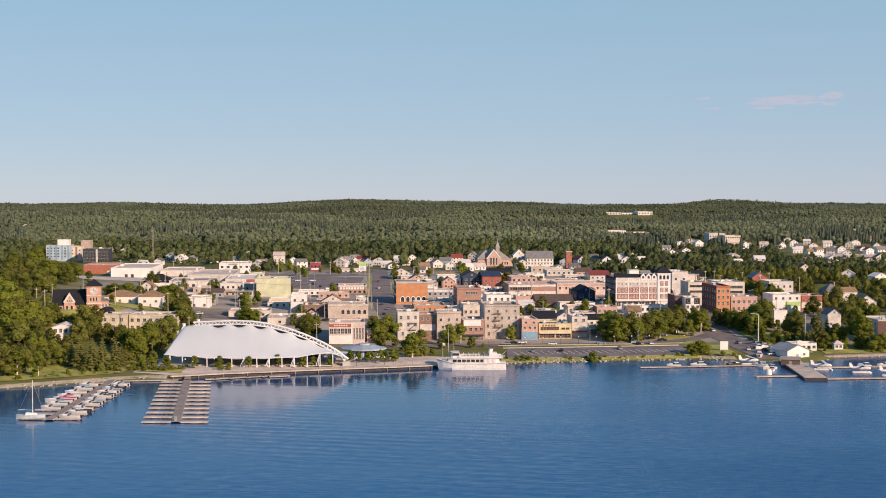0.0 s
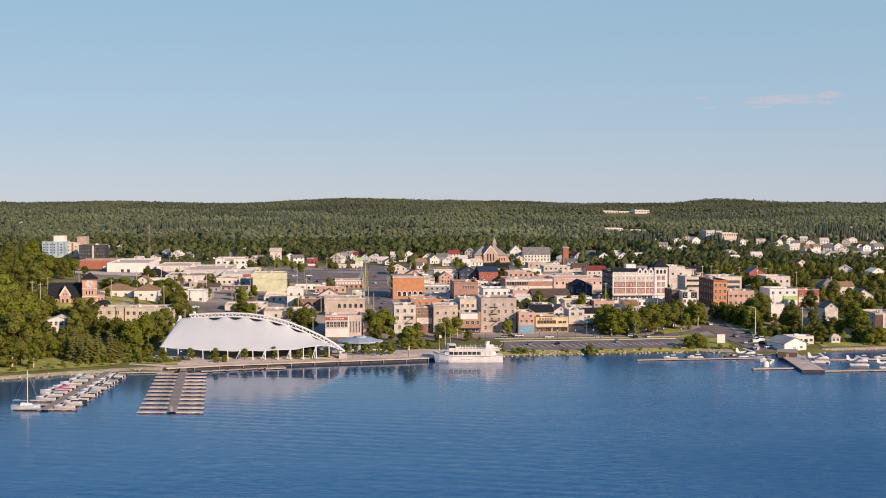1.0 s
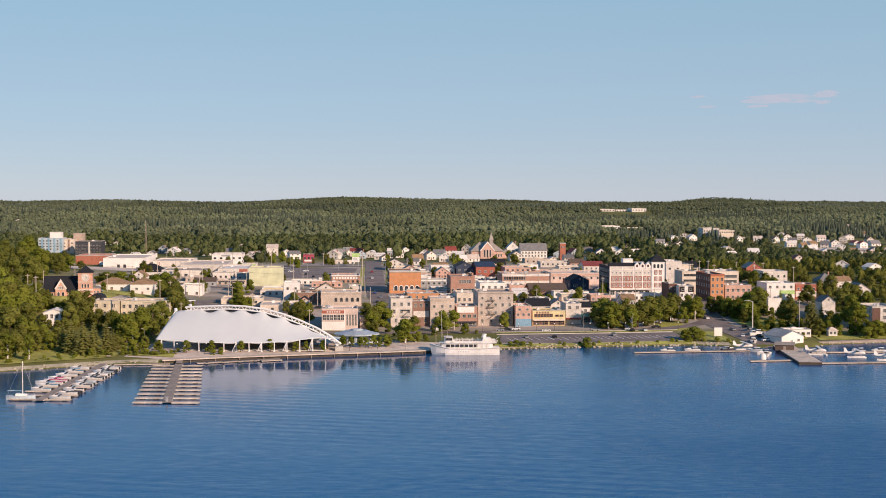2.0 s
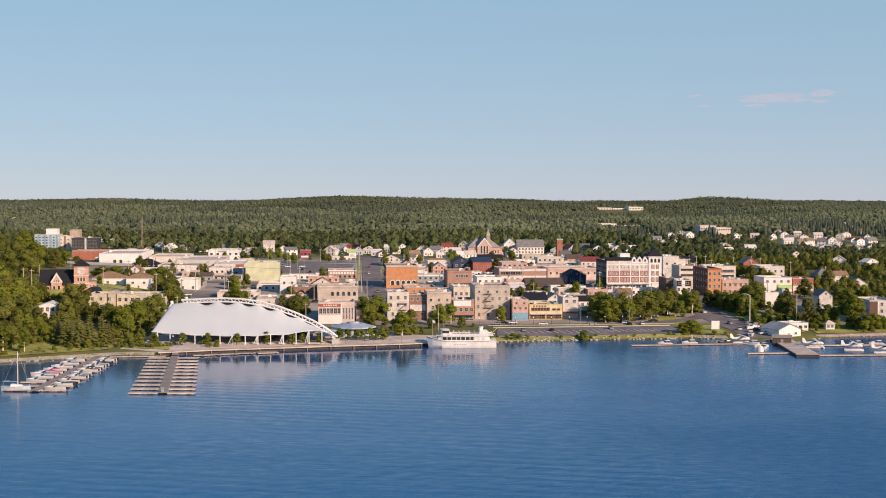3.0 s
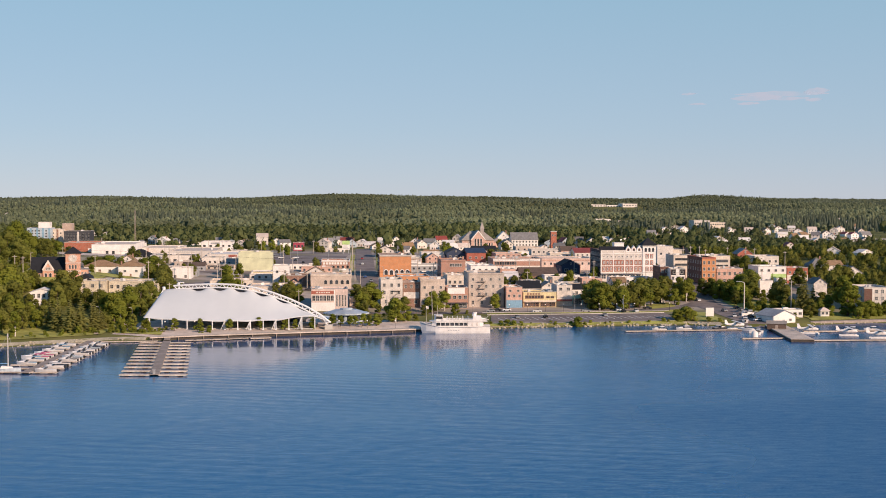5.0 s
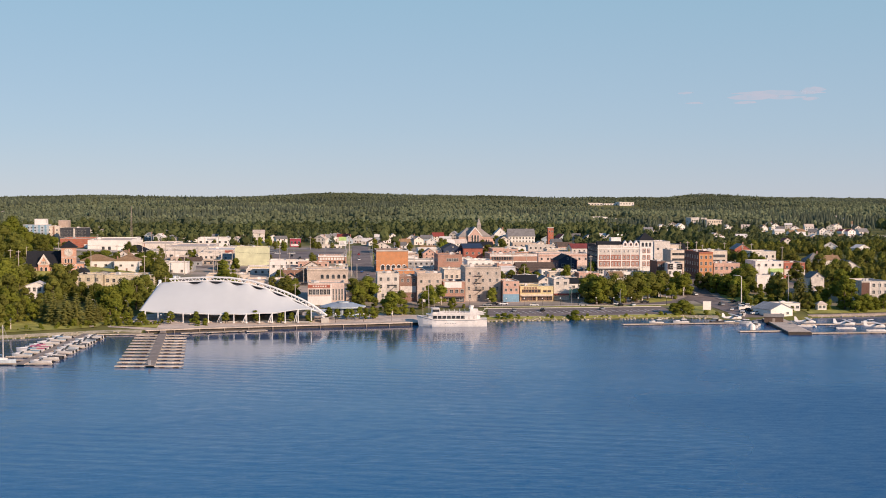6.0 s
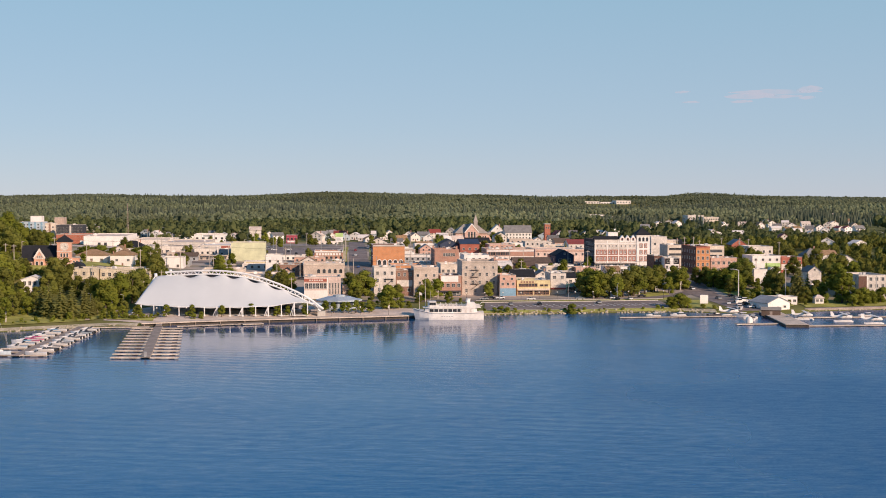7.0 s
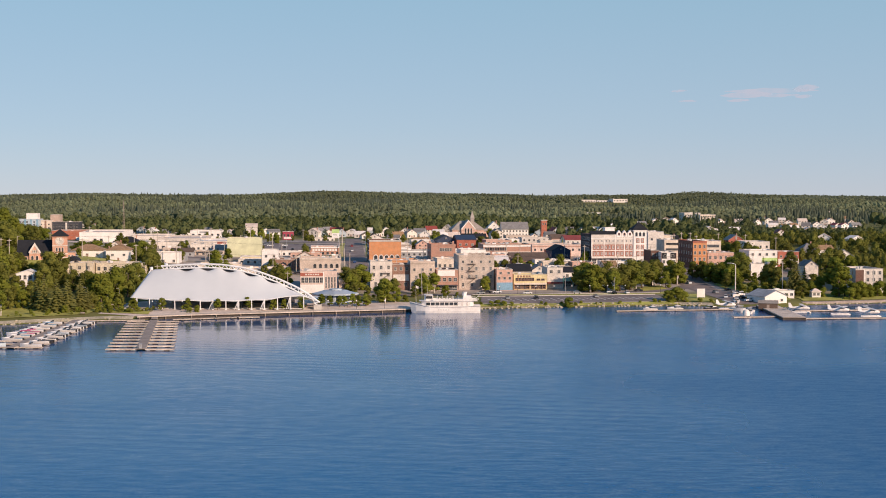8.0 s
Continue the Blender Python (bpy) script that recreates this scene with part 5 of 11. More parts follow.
block("shop_building", 96.0, 1040.0, 13.4, 24.0, 18.0, 4.4, OFFWHITE, ROOF_WHITE,
      "long low white shop with a white roof", rows=((2.4, 6, 1.40, 1.40), ), units=2)
block("shop_building", 84.0, 1078.0, 13.6, 20.0, 16.0, 4.8, BEIGE, ROOF_PALE,
      "low beige shop with a pale gravel roof", rows=((2.6, 4, 1.40, 1.40), ), units=1)
house(112.0, 1020.0, 13.4, 12.0, 12.0, 4.6, 7.6, SALMON, SHINGLE_UMBER,
      "salmon house under an umber shingle roof", along="x", rows=((2.8, 3, 1.1, 1.3),))

# ---- around the hotel ----
block("office_building", 156.8, 850.0, 10.7, 10.6, 24.0, 17.4, OFFWHITE, ROOF_WHITE,
      "plain off-white block with a blank front", rows=((12.5, 2, 1.40, 1.30), ), units=3)
block("office_building", 166.6, 862.0, 10.9, 8.0, 20.0, 14.6, CREAM, ROOF_PALE,
      "small cream rooftop block", units=3)
block("shop_building", 157.6, 800.0, 9.9, 9.6, 18.0, 14.6, CREAM, ROOF_PALE,
      "cream corner building with dark window strips", rows=((12.2, 1, 7.6, 1.3), (8.8, 1, 7.6, 1.3)), units=2)
# the shade of the flank is painted as darker brick behind an orange front
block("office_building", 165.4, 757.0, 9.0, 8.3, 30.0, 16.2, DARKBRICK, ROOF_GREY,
      "four-storey red brick block with shade put into its flank brick", rows=((13.21, 3, 1.10, 1.70), (9.54, 3, 1.10, 1.70), (5.86, 3, 1.10, 1.70), (1.85, 2, 1.60, 2.00), ), sides=((13.21, 6, 1.00, 1.60), (9.21, 6, 1.00, 1.60), (4.86, 6, 1.00, 1.60), ), cornice=REDBRICK, units=3, front=ORANGE)
block("shop_building", 178.9, 762.0, 9.1, 15.9, 20.0, 9.4, SALMON, ROOF_PALE,
      "low salmon brick building beside the red block", rows=((6.40, 5, 1.30, 1.60), (2.36, 5, 1.30, 1.60), ), units=3)
block("office_building", 184.6, 822.0, 10.7, 17.6, 22.0, 12.5, CREAM, ROOF_WHITE,
      "cream three-storey office with ribbon windows", rows=((9.25, 1, 15.00, 1.60), (5.99, 1, 15.00, 1.60), ), units=4)
block("shop_building", 224.0, 850.0, 12.2, 16.4, 20.0, 9.5, OFFWHITE, ROOF_WHITE,
      "white two-storey flat-roofed shop", rows=((6.13, 4, 1.30, 1.50), ), units=2)
block("shop_building", 204.9, 765.0, 9.2, 17.1, 18.0, 10.4, WHITE, ROOF_WHITE,
      "white and lime green shop", rows=((8.07, 4, 1.20, 1.30), ), bands=((0.45, 1.00, 3.68, 6.05, GREEN), ), units=2)
block("shop_building", 221.4, 770.0, 9.4, 12.7, 16.0, 9.2, REDPAINT, ROOF_PALE,
      "red-fronted shop with a white ground floor", rows=((6.44, 4, 1.20, 1.20), ), bands=((0.00, 1.00, 1.68, 5.08, OFFWHITE), ), units=1)
block("shed", 189.6, 720.0, 5.7, 7.6, 10.0, 8.5, WHITE, ROOF_WHITE,
      "white windowless cube-shaped shed", units=1)
# dark band added on the front in place of the darker left flank
block("apartment_building", 229.2, 655.0, 2.3, 14.4, 22.0, 12.8, OFFWHITE, ROOF_PALE,
      "white two-storey building with a dark front band for its flank", rows=((10.76, 3, 1.30, 1.60, 0.34, 1.0), (7.28, 3, 1.30, 1.60, 0.34, 1.0), ), bands=((0.0, 0.30, 0.5, 12.2, DARKBRICK), (0.30, 0.325, 0.5, 12.4, WHITE), (0.64, 0.665, 0.5, 12.4, GREY)), sides=((10.76, 4, 1.20, 1.50), (7.28, 4, 1.20, 1.50), ), units=2)

# ---- west side of town ----
block("store", -111.2, 841.0, 11.2, 21.8, 20.0, 12.9, YELLOW, ROOF_PALE,
      "tall windowless pale yellow hall", bands=((0.00, 1.00, -1.93, 0.30, OFFWHITE), ), units=2)
block("shop_building", -143.3, 755.0, 12.1, 11.9, 16.0, 6.6, WHITE, ROOF_PALE,
      "plain white box-shaped shop", rows=((1.64, 2, 1.20, 1.40), ), units=1)
block("shop_building", -107.9, 715.0, 9.4, 22.9, 18.0, 4.8, CREAM, ROOF_PALE,
      "low cream flat-roofed building", rows=((2.6, 3, 1.30, 1.30), ), units=4)
block("shop_building", -81.2, 690.0, 7.5, 26.1, 26.0, 5.2, CREAM, ROOF_PALE,
      "low cream building with a broad gravel roof", rows=((2.9, 2, 1.30, 1.30), ), units=5)
block("office_building", -145.6, 646.0, 9.0, 24.6, 16.0, 9.4, OCHRE, ROOF_PALE,
      "long cream two-storey office", rows=((6.6, 8, 1.30, 1.60), (2.9, 8, 1.30, 1.80), ), units=5, turn=3)
block("store", -267.0, 1000.0, 16.8, 25.0, 34.0, 7.3, REDBRICK, ROOF_PALE,
      "long low red brick store", bands=((0.72, 1.00, -2.51, 2.78, WHITE), ), units=5)
block("store", -231.7, 955.0, 16.9, 29.8, 66.0, 7.6, WHITE, ROOF_PALE,
      "long white store with a broad roof", rows=((1.60, 2, 2.00, 2.40, 0.3, 0.6), ), units=6)
block("store", -202.0, 985.0, 15.7, 28.8, 48.0, 5.2, OFFWHITE, ROOF_PALE,
      "pale low flat-roofed store", bands=((0.0, 1.0, 0.2, 0.9, GREY), ), units=6)
block("store", -170.0, 940.0, 15.1, 34.0, 64.0, 5.5, OFFWHITE, ROOF_PALE,
      "pale low store with a broad gravel roof", bands=((0.0, 1.0, 0.2, 0.9, GREY), ), units=6)
block("store", -142.0, 900.0, 13.9, 20.9, 52.0, 6.1, OFFWHITE, ROOF_WHITE,
      "low store with white roof", rows=((2.49, 5, 1.60, 1.40), ), bands=((0.70, 0.98, 2.88, 5.66, REDPAINT), ), units=4)
block("store", -171.9, 880.0, 14.6, 30.9, 34.0, 5.5, OFFWHITE, ROOF_GREY,
      "long low row of shops", rows=((2.0, 4, 2.2, 1.8, 0.05, 0.6), ), units=6)
block("store", -172.0, 1060.0, 14.2, 25.1, 30.0, 8.4, WHITE, ROOF_WHITE,
      "long low white warehouse", rows=((5.14, 5, 2.00, 1.50), ), bands=((0.30, 0.60, 6.54, 7.94, GREY), ), units=4)
block("shop_building", -130.1, 868.0, 12.8, 8.8, 14.0, 5.8, GREY, ROOF_DARK,
      "small grey flat-roofed building", rows=((2.73, 2, 1.20, 1.40), ), units=1)
# the darker strips paint the shade of the bays onto a flat front
block("apartment_building", -395.1, 1320.0, 10.3, 24.3, 20.0, 16.6, PALEBLUE, ROOF_WHITE,
      "pale blue apartment block with bay shade painted as blue strips", rows=((13.6, 7, 1.60, 1.30), (10.8, 7, 1.60, 1.30), (8.0, 7, 1.60, 1.30), (5.2, 7, 1.60, 1.30), ), bands=((0.12, 0.20, 2.0, 16.2, BLUE), (0.38, 0.46, 2.0, 16.2, BLUE), (0.62, 0.70, 2.0, 16.2, BLUE), (0.88, 0.96, 2.0, 16.2, BLUE)), units=1)
block("penthouse", -391.9, 1327.0, 25.6, 11.6, 10.0, 7.0, WHITE, ROOF_WHITE,
      "white windowless penthouse on the blue block", units=0)
block("apartment_building", -379.8, 1330.0, 10.4, 11.1, 18.0, 15.0, CREAM, ROOF_PALE,
      "cream apartment block with a dark stair strip", rows=((10.90, 3, 1.40, 1.30), (7.39, 3, 1.40, 1.30), ), bands=((0.45, 0.62, 2.70, 14.70, BROWNBRICK), ), units=1)
block("tower_block", -373.7, 1345.0, 10.6, 9.7, 14.0, 20.3, TAN, ROOF_PALE,
      "plain tan concrete lift tower", units=1)
block("apartment_building", -350.3, 1297.0, 9.7, 25.6, 22.0, 14.7, CHARCOAL, ROOF_DARK,
      "charcoal apartment block with a white stair window strip", rows=((11.24, 9, 1.50, 1.20), (8.38, 9, 1.50, 1.20), (5.53, 9, 1.50, 1.20), (2.67, 9, 1.50, 1.20), ), bands=((0.50, 0.57, 0.39, 14.09, OFFWHITE), ), units=2)
block("restaurant", -109.1, 1100.0, 13.7, 9.2, 12.0, 7.0, PINK, ROOF_DARK,
      "dark red drive-in hut with white windows", rows=((3.86, 3, 1.60, 2.00), ), bands=((0.10, 0.90, 0.95, 2.41, WHITE), ), units=1, frames=WHITE)
block("store", -80.2, 1085.0, 13.7, 22.9, 20.0, 1.9, OFFWHITE, ROOF_PALE,
      "low pale row of roadside shops", rows=((0.45, 6, 1.60, 1.40), ), units=2)

# ---- far side of town ----
block("school", 374.5, 1660.0, 16.5, 21.1, 24.0, 10.3, CREAM, ROOF_WHITE,
      "cream flat-roofed hall on the wooded slope", rows=((7.75, 7, 1.60, 1.60), ), units=2)
block("school", 372.9, 1610.0, 16.1, 26.9, 24.0, 3.1, GREYST, ROOF_PALE,
      "long grey stone school wing", rows=((0.93, 10, 1.60, 2.00), ), units=2)
block("school", 360.5, 1690.0, 16.7, 21.5, 24.0, 12.1, OFFWHITE, ROOF_PALE,
      "white two-storey hall on the slope", rows=((8.34, 6, 1.60, 1.60), (4.63, 6, 1.60, 1.60), ), units=2)
block("hospital", 381.1, 2874.0, 36.3, 32.8, 40.0, 4.4, OFFWHITE, ROOF_WHITE,
      "white hospital wing far off in the forest", rows=((1.21, 5, 3.00, 2.00), ), units=1)
block("hospital", 418.7, 2890.0, 36.5, 33.0, 40.0, 2.7, WHITE, ROOF_WHITE,
      "pale grey hospital wing far off in the forest", rows=((0.13, 5, 3.00, 2.00), ), units=1)
block("hospital", 451.1, 2870.0, 35.5, 32.8, 40.0, 7.1, OFFWHITE, ROOF_WHITE,
      "white hospital wing far off in the forest", rows=((3.36, 5, 3.00, 2.00), ), units=1)
block("school", 260.9, 1960.0, 21.1, 36.2, 30.0, 4.0, WHITE, ROOF_WHITE,
      "long white building among the trees", rows=((1.44, 10, 2.20, 1.80), ), units=3)
block("school", 299.5, 1970.0, 21.1, 34.6, 24.0, 1.2, OFFWHITE, ROOF_PALE,
      "low pale building among the trees", rows=((-0.57, 8, 2.20, 1.60), ), units=2)

# ---- houses ----
house(-199.6, 900.0, 16.4, 20.0, 16.0, 1.6, 6.6, BROWNBRICK, SHINGLE_BLACK,
      "house with a broad black hipped roof", hip=True)
house(-183.2, 728.0, 16.8, 17.3, 14.0, 4.4, 7.6, WHITE, SHINGLE_BROWN,
      "white bungalow with a brown hipped roof", hip=True, rows=((1.9, 3, 1.2, 1.0),), chimney=False)
house(-164.6, 722.0, 15.2, 13.3, 14.0, 6.4, 9.6, WHITE, SHINGLE_BROWN,
      "white bungalow with a brown hipped roof", hip=True, rows=((3.6, 2, 1.2, 1.0),), chimney=False)
house(-183.0, 618.0, 7.3, 10.3, 11.0, 7.5, 9.2, WHITE, ROOF_WHITE,
      "small white clubhouse with a row of dark windows", turn=10.0, rows=((5.9, 4, 1.1, 1.7),), chimney=False, along="y")
block("office_building", -164.4, 640.0, 9.2, 12.4, 16.0, 9.6, OCHRE, ROOF_PALE,
      "beige two-storey office end wing", rows=((7.2, 3, 1.20, 1.50), (3.4, 3, 1.20, 1.70), ), units=1, turn=3)
house(-154.8, 1214.0, 13.0, 10.7, 10.0, 8.9, 11.9, OFFWHITE, ROOF_PALE,
      "white two-storey gabled house")
house(-165.8, 1180.0, 13.2, 11.9, 11.0, 3.6, 6.4, OFFWHITE, SHINGLE_GREY,
      "white house with a grey roof")
house(223.4, 905.0, 13.4, 11.1, 12.0, 7.4, 11.0, REDPAINT, SHINGLE_GREY,
      "red-painted house with a grey shingle roof", along="y")
house(253.0, 830.0, 12.4, 12.8, 13.0, 3.6, 9.1, OFFWHITE, SHINGLE_GREY,
      "pale house with a grey hipped roof", hip=True, porch=True)
block("inn", 144.4, 742.0, 8.5, 8.8, 14.0, 11.0, WHITE, ROOF_DARK,
      "half-timbered white inn with a black mansard front", rows=((9.0, 2, 1.40, 1.20), (5.6, 3, 1.30, 1.60), (2.2, 3, 1.40, 1.80), ), bands=((0.04, 0.36, 7.4, 10.7, SHINGLE_BLACK), (0.60, 0.96, 7.4, 10.7, SHINGLE_BLACK), (0.00, 0.04, 0.5, 10.7, BROWNBRICK), (0.96, 1.00, 0.5, 10.7, BROWNBRICK), ), units=1)
block("shop_building", 137.6, 748.0, 8.5, 5.0, 16.0, 11.8, DARKBRICK, ROOF_DARK,
      "narrow dark brick building beside the inn", rows=((9.4, 2, 1.0, 1.5), (5.8, 2, 1.0, 1.5)), units=1)
house(211.2, 692.0, 5.0, 7.4, 10.0, 9.6, 12.4, OFFWHITE, SHINGLE_GREY,
      "white two-storey house behind conifers", along="y", porch=True)
house(242.9, 735.0, 7.2, 11.3, 12.0, 10.5, 14.2, OFFWHITE, SHINGLE_GREY,
      "white house with grey gabled roof", along="y")
house(253.5, 800.0, 10.9, 9.8, 10.0, 7.8, 10.3, OFFWHITE, SHINGLE_BROWN,
      "white house with a brown roof")
house(89.3, 1180.0, 13.4, 24.4, 14.0, 7.6, 13.8, WHITE, SHINGLE_GREY,
      "large white hall with a grey gabled roof", rows=((5.6, 8, 1.1, 1.5), (2.6, 8, 1.1, 1.4)))
house(199.2, 1450.0, 13.5, 14.6, 10.0, 2.6, 7.5, PALEBLUE, SHINGLE_GREY,
      "pale blue house with grey roof")
house(73.6, 1240.0, 14.0, 12.0, 10.0, 6.8, 12.6, WHITE, ROOF_WHITE,
      "white house with a pointed white gable", along="y")

# ---- low buildings that fill the blocks ----
SIMPLE[0] = True
block("shop_building", -160.0, 847.8, 13.7, 9.9, 19.1, 3.8, BEIGE, ROOF_PALE,
      "low beige shop with a pale gravel roof", rows=((1.9, 2, 1.4, 1.4),), units=1)
block("shop_building", 180.8, 863.0, 11.3, 17.1, 18.7, 3.3, PINKBRICK, ROOF_PALE,
      "low red brick shop with a pale gravel roof", rows=((1.6, 5, 1.4, 1.4),), units=1)
block("shop_building", -11.4, 874.8, 10.9, 15.0, 13.6, 5.6, WHITE, ROOF_PALE,
      "low white shop with a pale gravel roof", rows=((2.8, 4, 1.4, 1.4),), units=1)
block("shop_building", 116.9, 848.5, 10.1, 12.5, 13.0, 3.6, OFFWHITE, ROOF_DARK,
      "low off-white shop with a dark felt roof", rows=((1.8, 3, 1.4, 1.4),), units=2, bands=((0.05, 0.95, 2.3, 3.2, BLUE),))
house(134.4, 906.1, 11.3, 14.1, 14.0, 3.2, 5.8, CREAM, ROOF_WHITE,
      "low cream hall with a white metal roof", along="x", chimney=False)
block("shop_building", -148.8, 776.6, 12.0, 22.2, 16.4, 3.8, GREY, ROOF_WHITE,
      "low grey shop with a white roof", rows=((1.9, 6, 1.4, 1.4),), units=2)
block("shop_building", -96.5, 778.4, 10.3, 19.6, 11.4, 3.3, OFFWHITE, ROOF_WHITE,
      "low off-white shop with a white roof", rows=((1.6, 5, 1.4, 1.4),), units=2)
house(175.4, 975.2, 14.1, 17.4, 15.9, 3.0, 6.2, OFFWHITE, SHINGLE_BROWN,
      "low off-white hall with a brown shingle roof", along="x", chimney=False)
block("shop_building", 70.3, 979.5, 13.3, 14.3, 12.4, 5.6, WHITE, ROOF_WHITE,
      "low white shop with a white roof", rows=((2.8, 4, 1.4, 1.4),), units=2, bands=((0.05, 0.6, 4.3, 5.2, GOLD),))
block("shop_building", -163.3, 800.3, 12.8, 17.7, 9.8, 4.2, CREAM, ROOF_PALE,
      "low cream shop with a pale gravel roof", rows=((2.1, 5, 1.4, 1.4),), units=2, bands=((0.05, 0.95, 2.9, 3.8, CHARCOAL),))
block("shop_building", 164.9, 894.4, 11.6, 19.4, 17.4, 4.2, CREAM, ROOF_WHITE,
      "low cream shop with a white roof", rows=((2.1, 5, 1.4, 1.4),), units=2, bands=((0.05, 0.95, 2.9, 3.8, BROWNBRICK),))
block("shop_building", 5.7, 935.5, 12.5, 15.1, 16.7, 5.6, OFFWHITE, ROOF_PALE,
      "low off-white shop with a pale gravel roof", rows=((2.8, 4, 1.4, 1.4),), units=2)
house(106.9, 704.2, 3.8, 17.2, 11.8, 3.8, 7.0, OFFWHITE, SHINGLE_BLACK,
      "low off-white hall with a black shingle roof", along="x", chimney=False)
block("shop_building", 126.8, 934.5, 12.0, 21.2, 11.0, 3.3, WHITE, ROOF_PALE,
      "low white shop with a pale gravel roof", rows=((1.6, 6, 1.4, 1.4),), units=2)
block("shop_building", 22.4, 902.8, 11.3, 23.0, 9.3, 3.3, WHITE, ROOF_PALE,
      "low white shop with a pale gravel roof", rows=((1.6, 6, 1.4, 1.4),), units=2)
block("shop_building", 43.5, 887.0, 10.7, 14.1, 18.8, 3.3, GREY, ROOF_GREY,
      "low grey shop with a grey felt roof", rows=((1.6, 4, 1.4, 1.4),), units=1)
block("shop_building", 154.1, 820.0, 10.0, 13.1, 12.7, 4.2, OFFWHITE, ROOF_PALE,
      "low off-white shop with a pale gravel roof", rows=((2.1, 3, 1.4, 1.4),), units=1, bands=((0.05, 0.95, 2.9, 3.8, BLUE),))
house(43.9, 981.5, 13.3, 18.4, 18.8, 3.8, 9.2, CREAM, SHINGLE_BLACK,
      "low cream hall with a black shingle roof", along="x", chimney=True)
block("shop_building", 131.0, 866.1, 10.4, 16.8, 19.6, 3.3, OFFWHITE, ROOF_GREY,
      "low off-white shop with a grey felt roof", rows=((1.6, 4, 1.4, 1.4),), units=2)
block("shop_building", 179.0, 934.5, 13.1, 22.7, 14.0, 5.6, CREAM, ROOF_PALE,
      "low cream shop with a pale gravel roof", rows=((2.8, 6, 1.4, 1.4),), units=2, bands=((0.05, 0.95, 4.3, 5.2, CHARCOAL),))
block("shop_building", 125.4, 995.4, 13.4, 22.5, 12.9, 3.3, CREAM, ROOF_GREY,
      "low cream shop with a grey felt roof", rows=((1.6, 6, 1.4, 1.4),), units=2)
block("shop_building", 94.1, 945.4, 12.3, 19.5, 17.3, 4.2, OFFWHITE, ROOF_DARK,
      "low off-white shop with a dark felt roof", rows=((2.1, 5, 1.4, 1.4),), units=1, bands=((0.05, 0.95, 2.9, 3.8, CHARCOAL),))
block("shop_building", 41.0, 780.7, 9.3, 23.0, 12.9, 4.2, OFFWHITE, ROOF_DARK,
      "low off-white shop with a dark felt roof", rows=((2.1, 6, 1.4, 1.4),), units=2)
house(153.3, 996.1, 13.7, 17.1, 14.8, 3.8, 6.3, GREY, SHINGLE_GREY,
      "low grey hall with a grey shingle roof", along="x", chimney=False)
block("shop_building", 184.9, 998.0, 14.2, 18.1, 17.2, 4.2, WHITE, ROOF_GREY,
      "low white shop with a grey felt roof", rows=((2.1, 5, 1.4, 1.4),), units=2)
block("shop_building", -14.9, 898.8, 11.6, 23.0, 14.7, 5.6, TAN, ROOF_WHITE,
      "low tan shop with a white roof", rows=((2.8, 6, 1.4, 1.4),), units=1)
block("shop_building", 68.4, 996.2, 13.3, 18.4, 12.6, 3.3, OFFWHITE, ROOF_DARK,
      "low off-white shop with a dark felt roof", rows=((1.6, 5, 1.4, 1.4),), units=1)
house(157.6, 936.1, 12.8, 8.7, 9.2, 3.0, 5.4, SALMON, SHINGLE_GREY,
      "salmon town house with a grey shingle roof", along="x")
house(-193.4, 837.9, 15.4, 9.6, 13.1, 3.0, 6.5, OFFWHITE, SHINGLE_BROWN,
      "off-white town house with a brown shingle roof", along="y")
block("shop_building", -175.3, 836.8, 14.3, 10.7, 9.7, 3.6, SALMON, ROOF_PALE,
      "low salmon shop with a pale gravel roof", rows=((1.8, 3, 1.4, 1.4),), units=1)
block("shop_building", -3.3, 853.9, 10.2, 21.3, 12.4, 5.6, GREY, ROOF_PALE,
      "low grey shop with a pale gravel roof", rows=((2.8, 6, 1.4, 1.4),), units=1, bands=((0.05, 0.95, 4.3, 5.2, WHITE),))
block("shop_building", 102.6, 981.5, 13.3, 18.4, 15.5, 4.2, CREAM, ROOF_WHITE,
      "low cream shop with a white roof", rows=((2.1, 5, 1.4, 1.4),), units=2)
block("shop_building", 21.9, 806.0, 9.7, 11.7, 18.0, 3.3, WHITE, ROOF_DARK,
      "low white shop with a dark felt roof", rows=((1.6, 3, 1.4, 1.4),), units=2)
block("shop_building", -190.7, 790.5, 14.6, 12.5, 15.7, 3.3, GREY, ROOF_PALE,
      "low grey shop with a pale gravel roof", rows=((1.6, 3, 1.4, 1.4),), units=1)
block("shop_building", -110.6, 867.7, 12.1, 13.8, 10.0, 4.2, WHITE, ROOF_PALE,
      "low white shop with a pale gravel roof", rows=((2.1, 4, 1.4, 1.4),), units=1)
house(-148.8, 828.3, 12.5, 13.9, 9.9, 3.4, 5.5, GREY, SHINGLE_UMBER,
      "low grey hall with a umber shingle roof", along="x", chimney=False)
block("shop_building", -15.9, 915.9, 12.1, 21.8, 19.2, 5.6, WHITE, ROOF_PALE,
      "low white shop with a pale gravel roof", rows=((2.8, 6, 1.4, 1.4),), units=1)
block("shop_building", -87.7, 861.1, 11.4, 18.2, 11.5, 3.3, WHITE, ROOF_PALE,
      "low white shop with a pale gravel roof", rows=((1.6, 5, 1.4, 1.4),), units=2)
block("shop_building", 20.5, 873.2, 10.4, 22.4, 18.1, 3.3, TAN, ROOF_PALE,
      "low tan shop with a pale gravel roof", rows=((1.6, 6, 1.4, 1.4),), units=2)
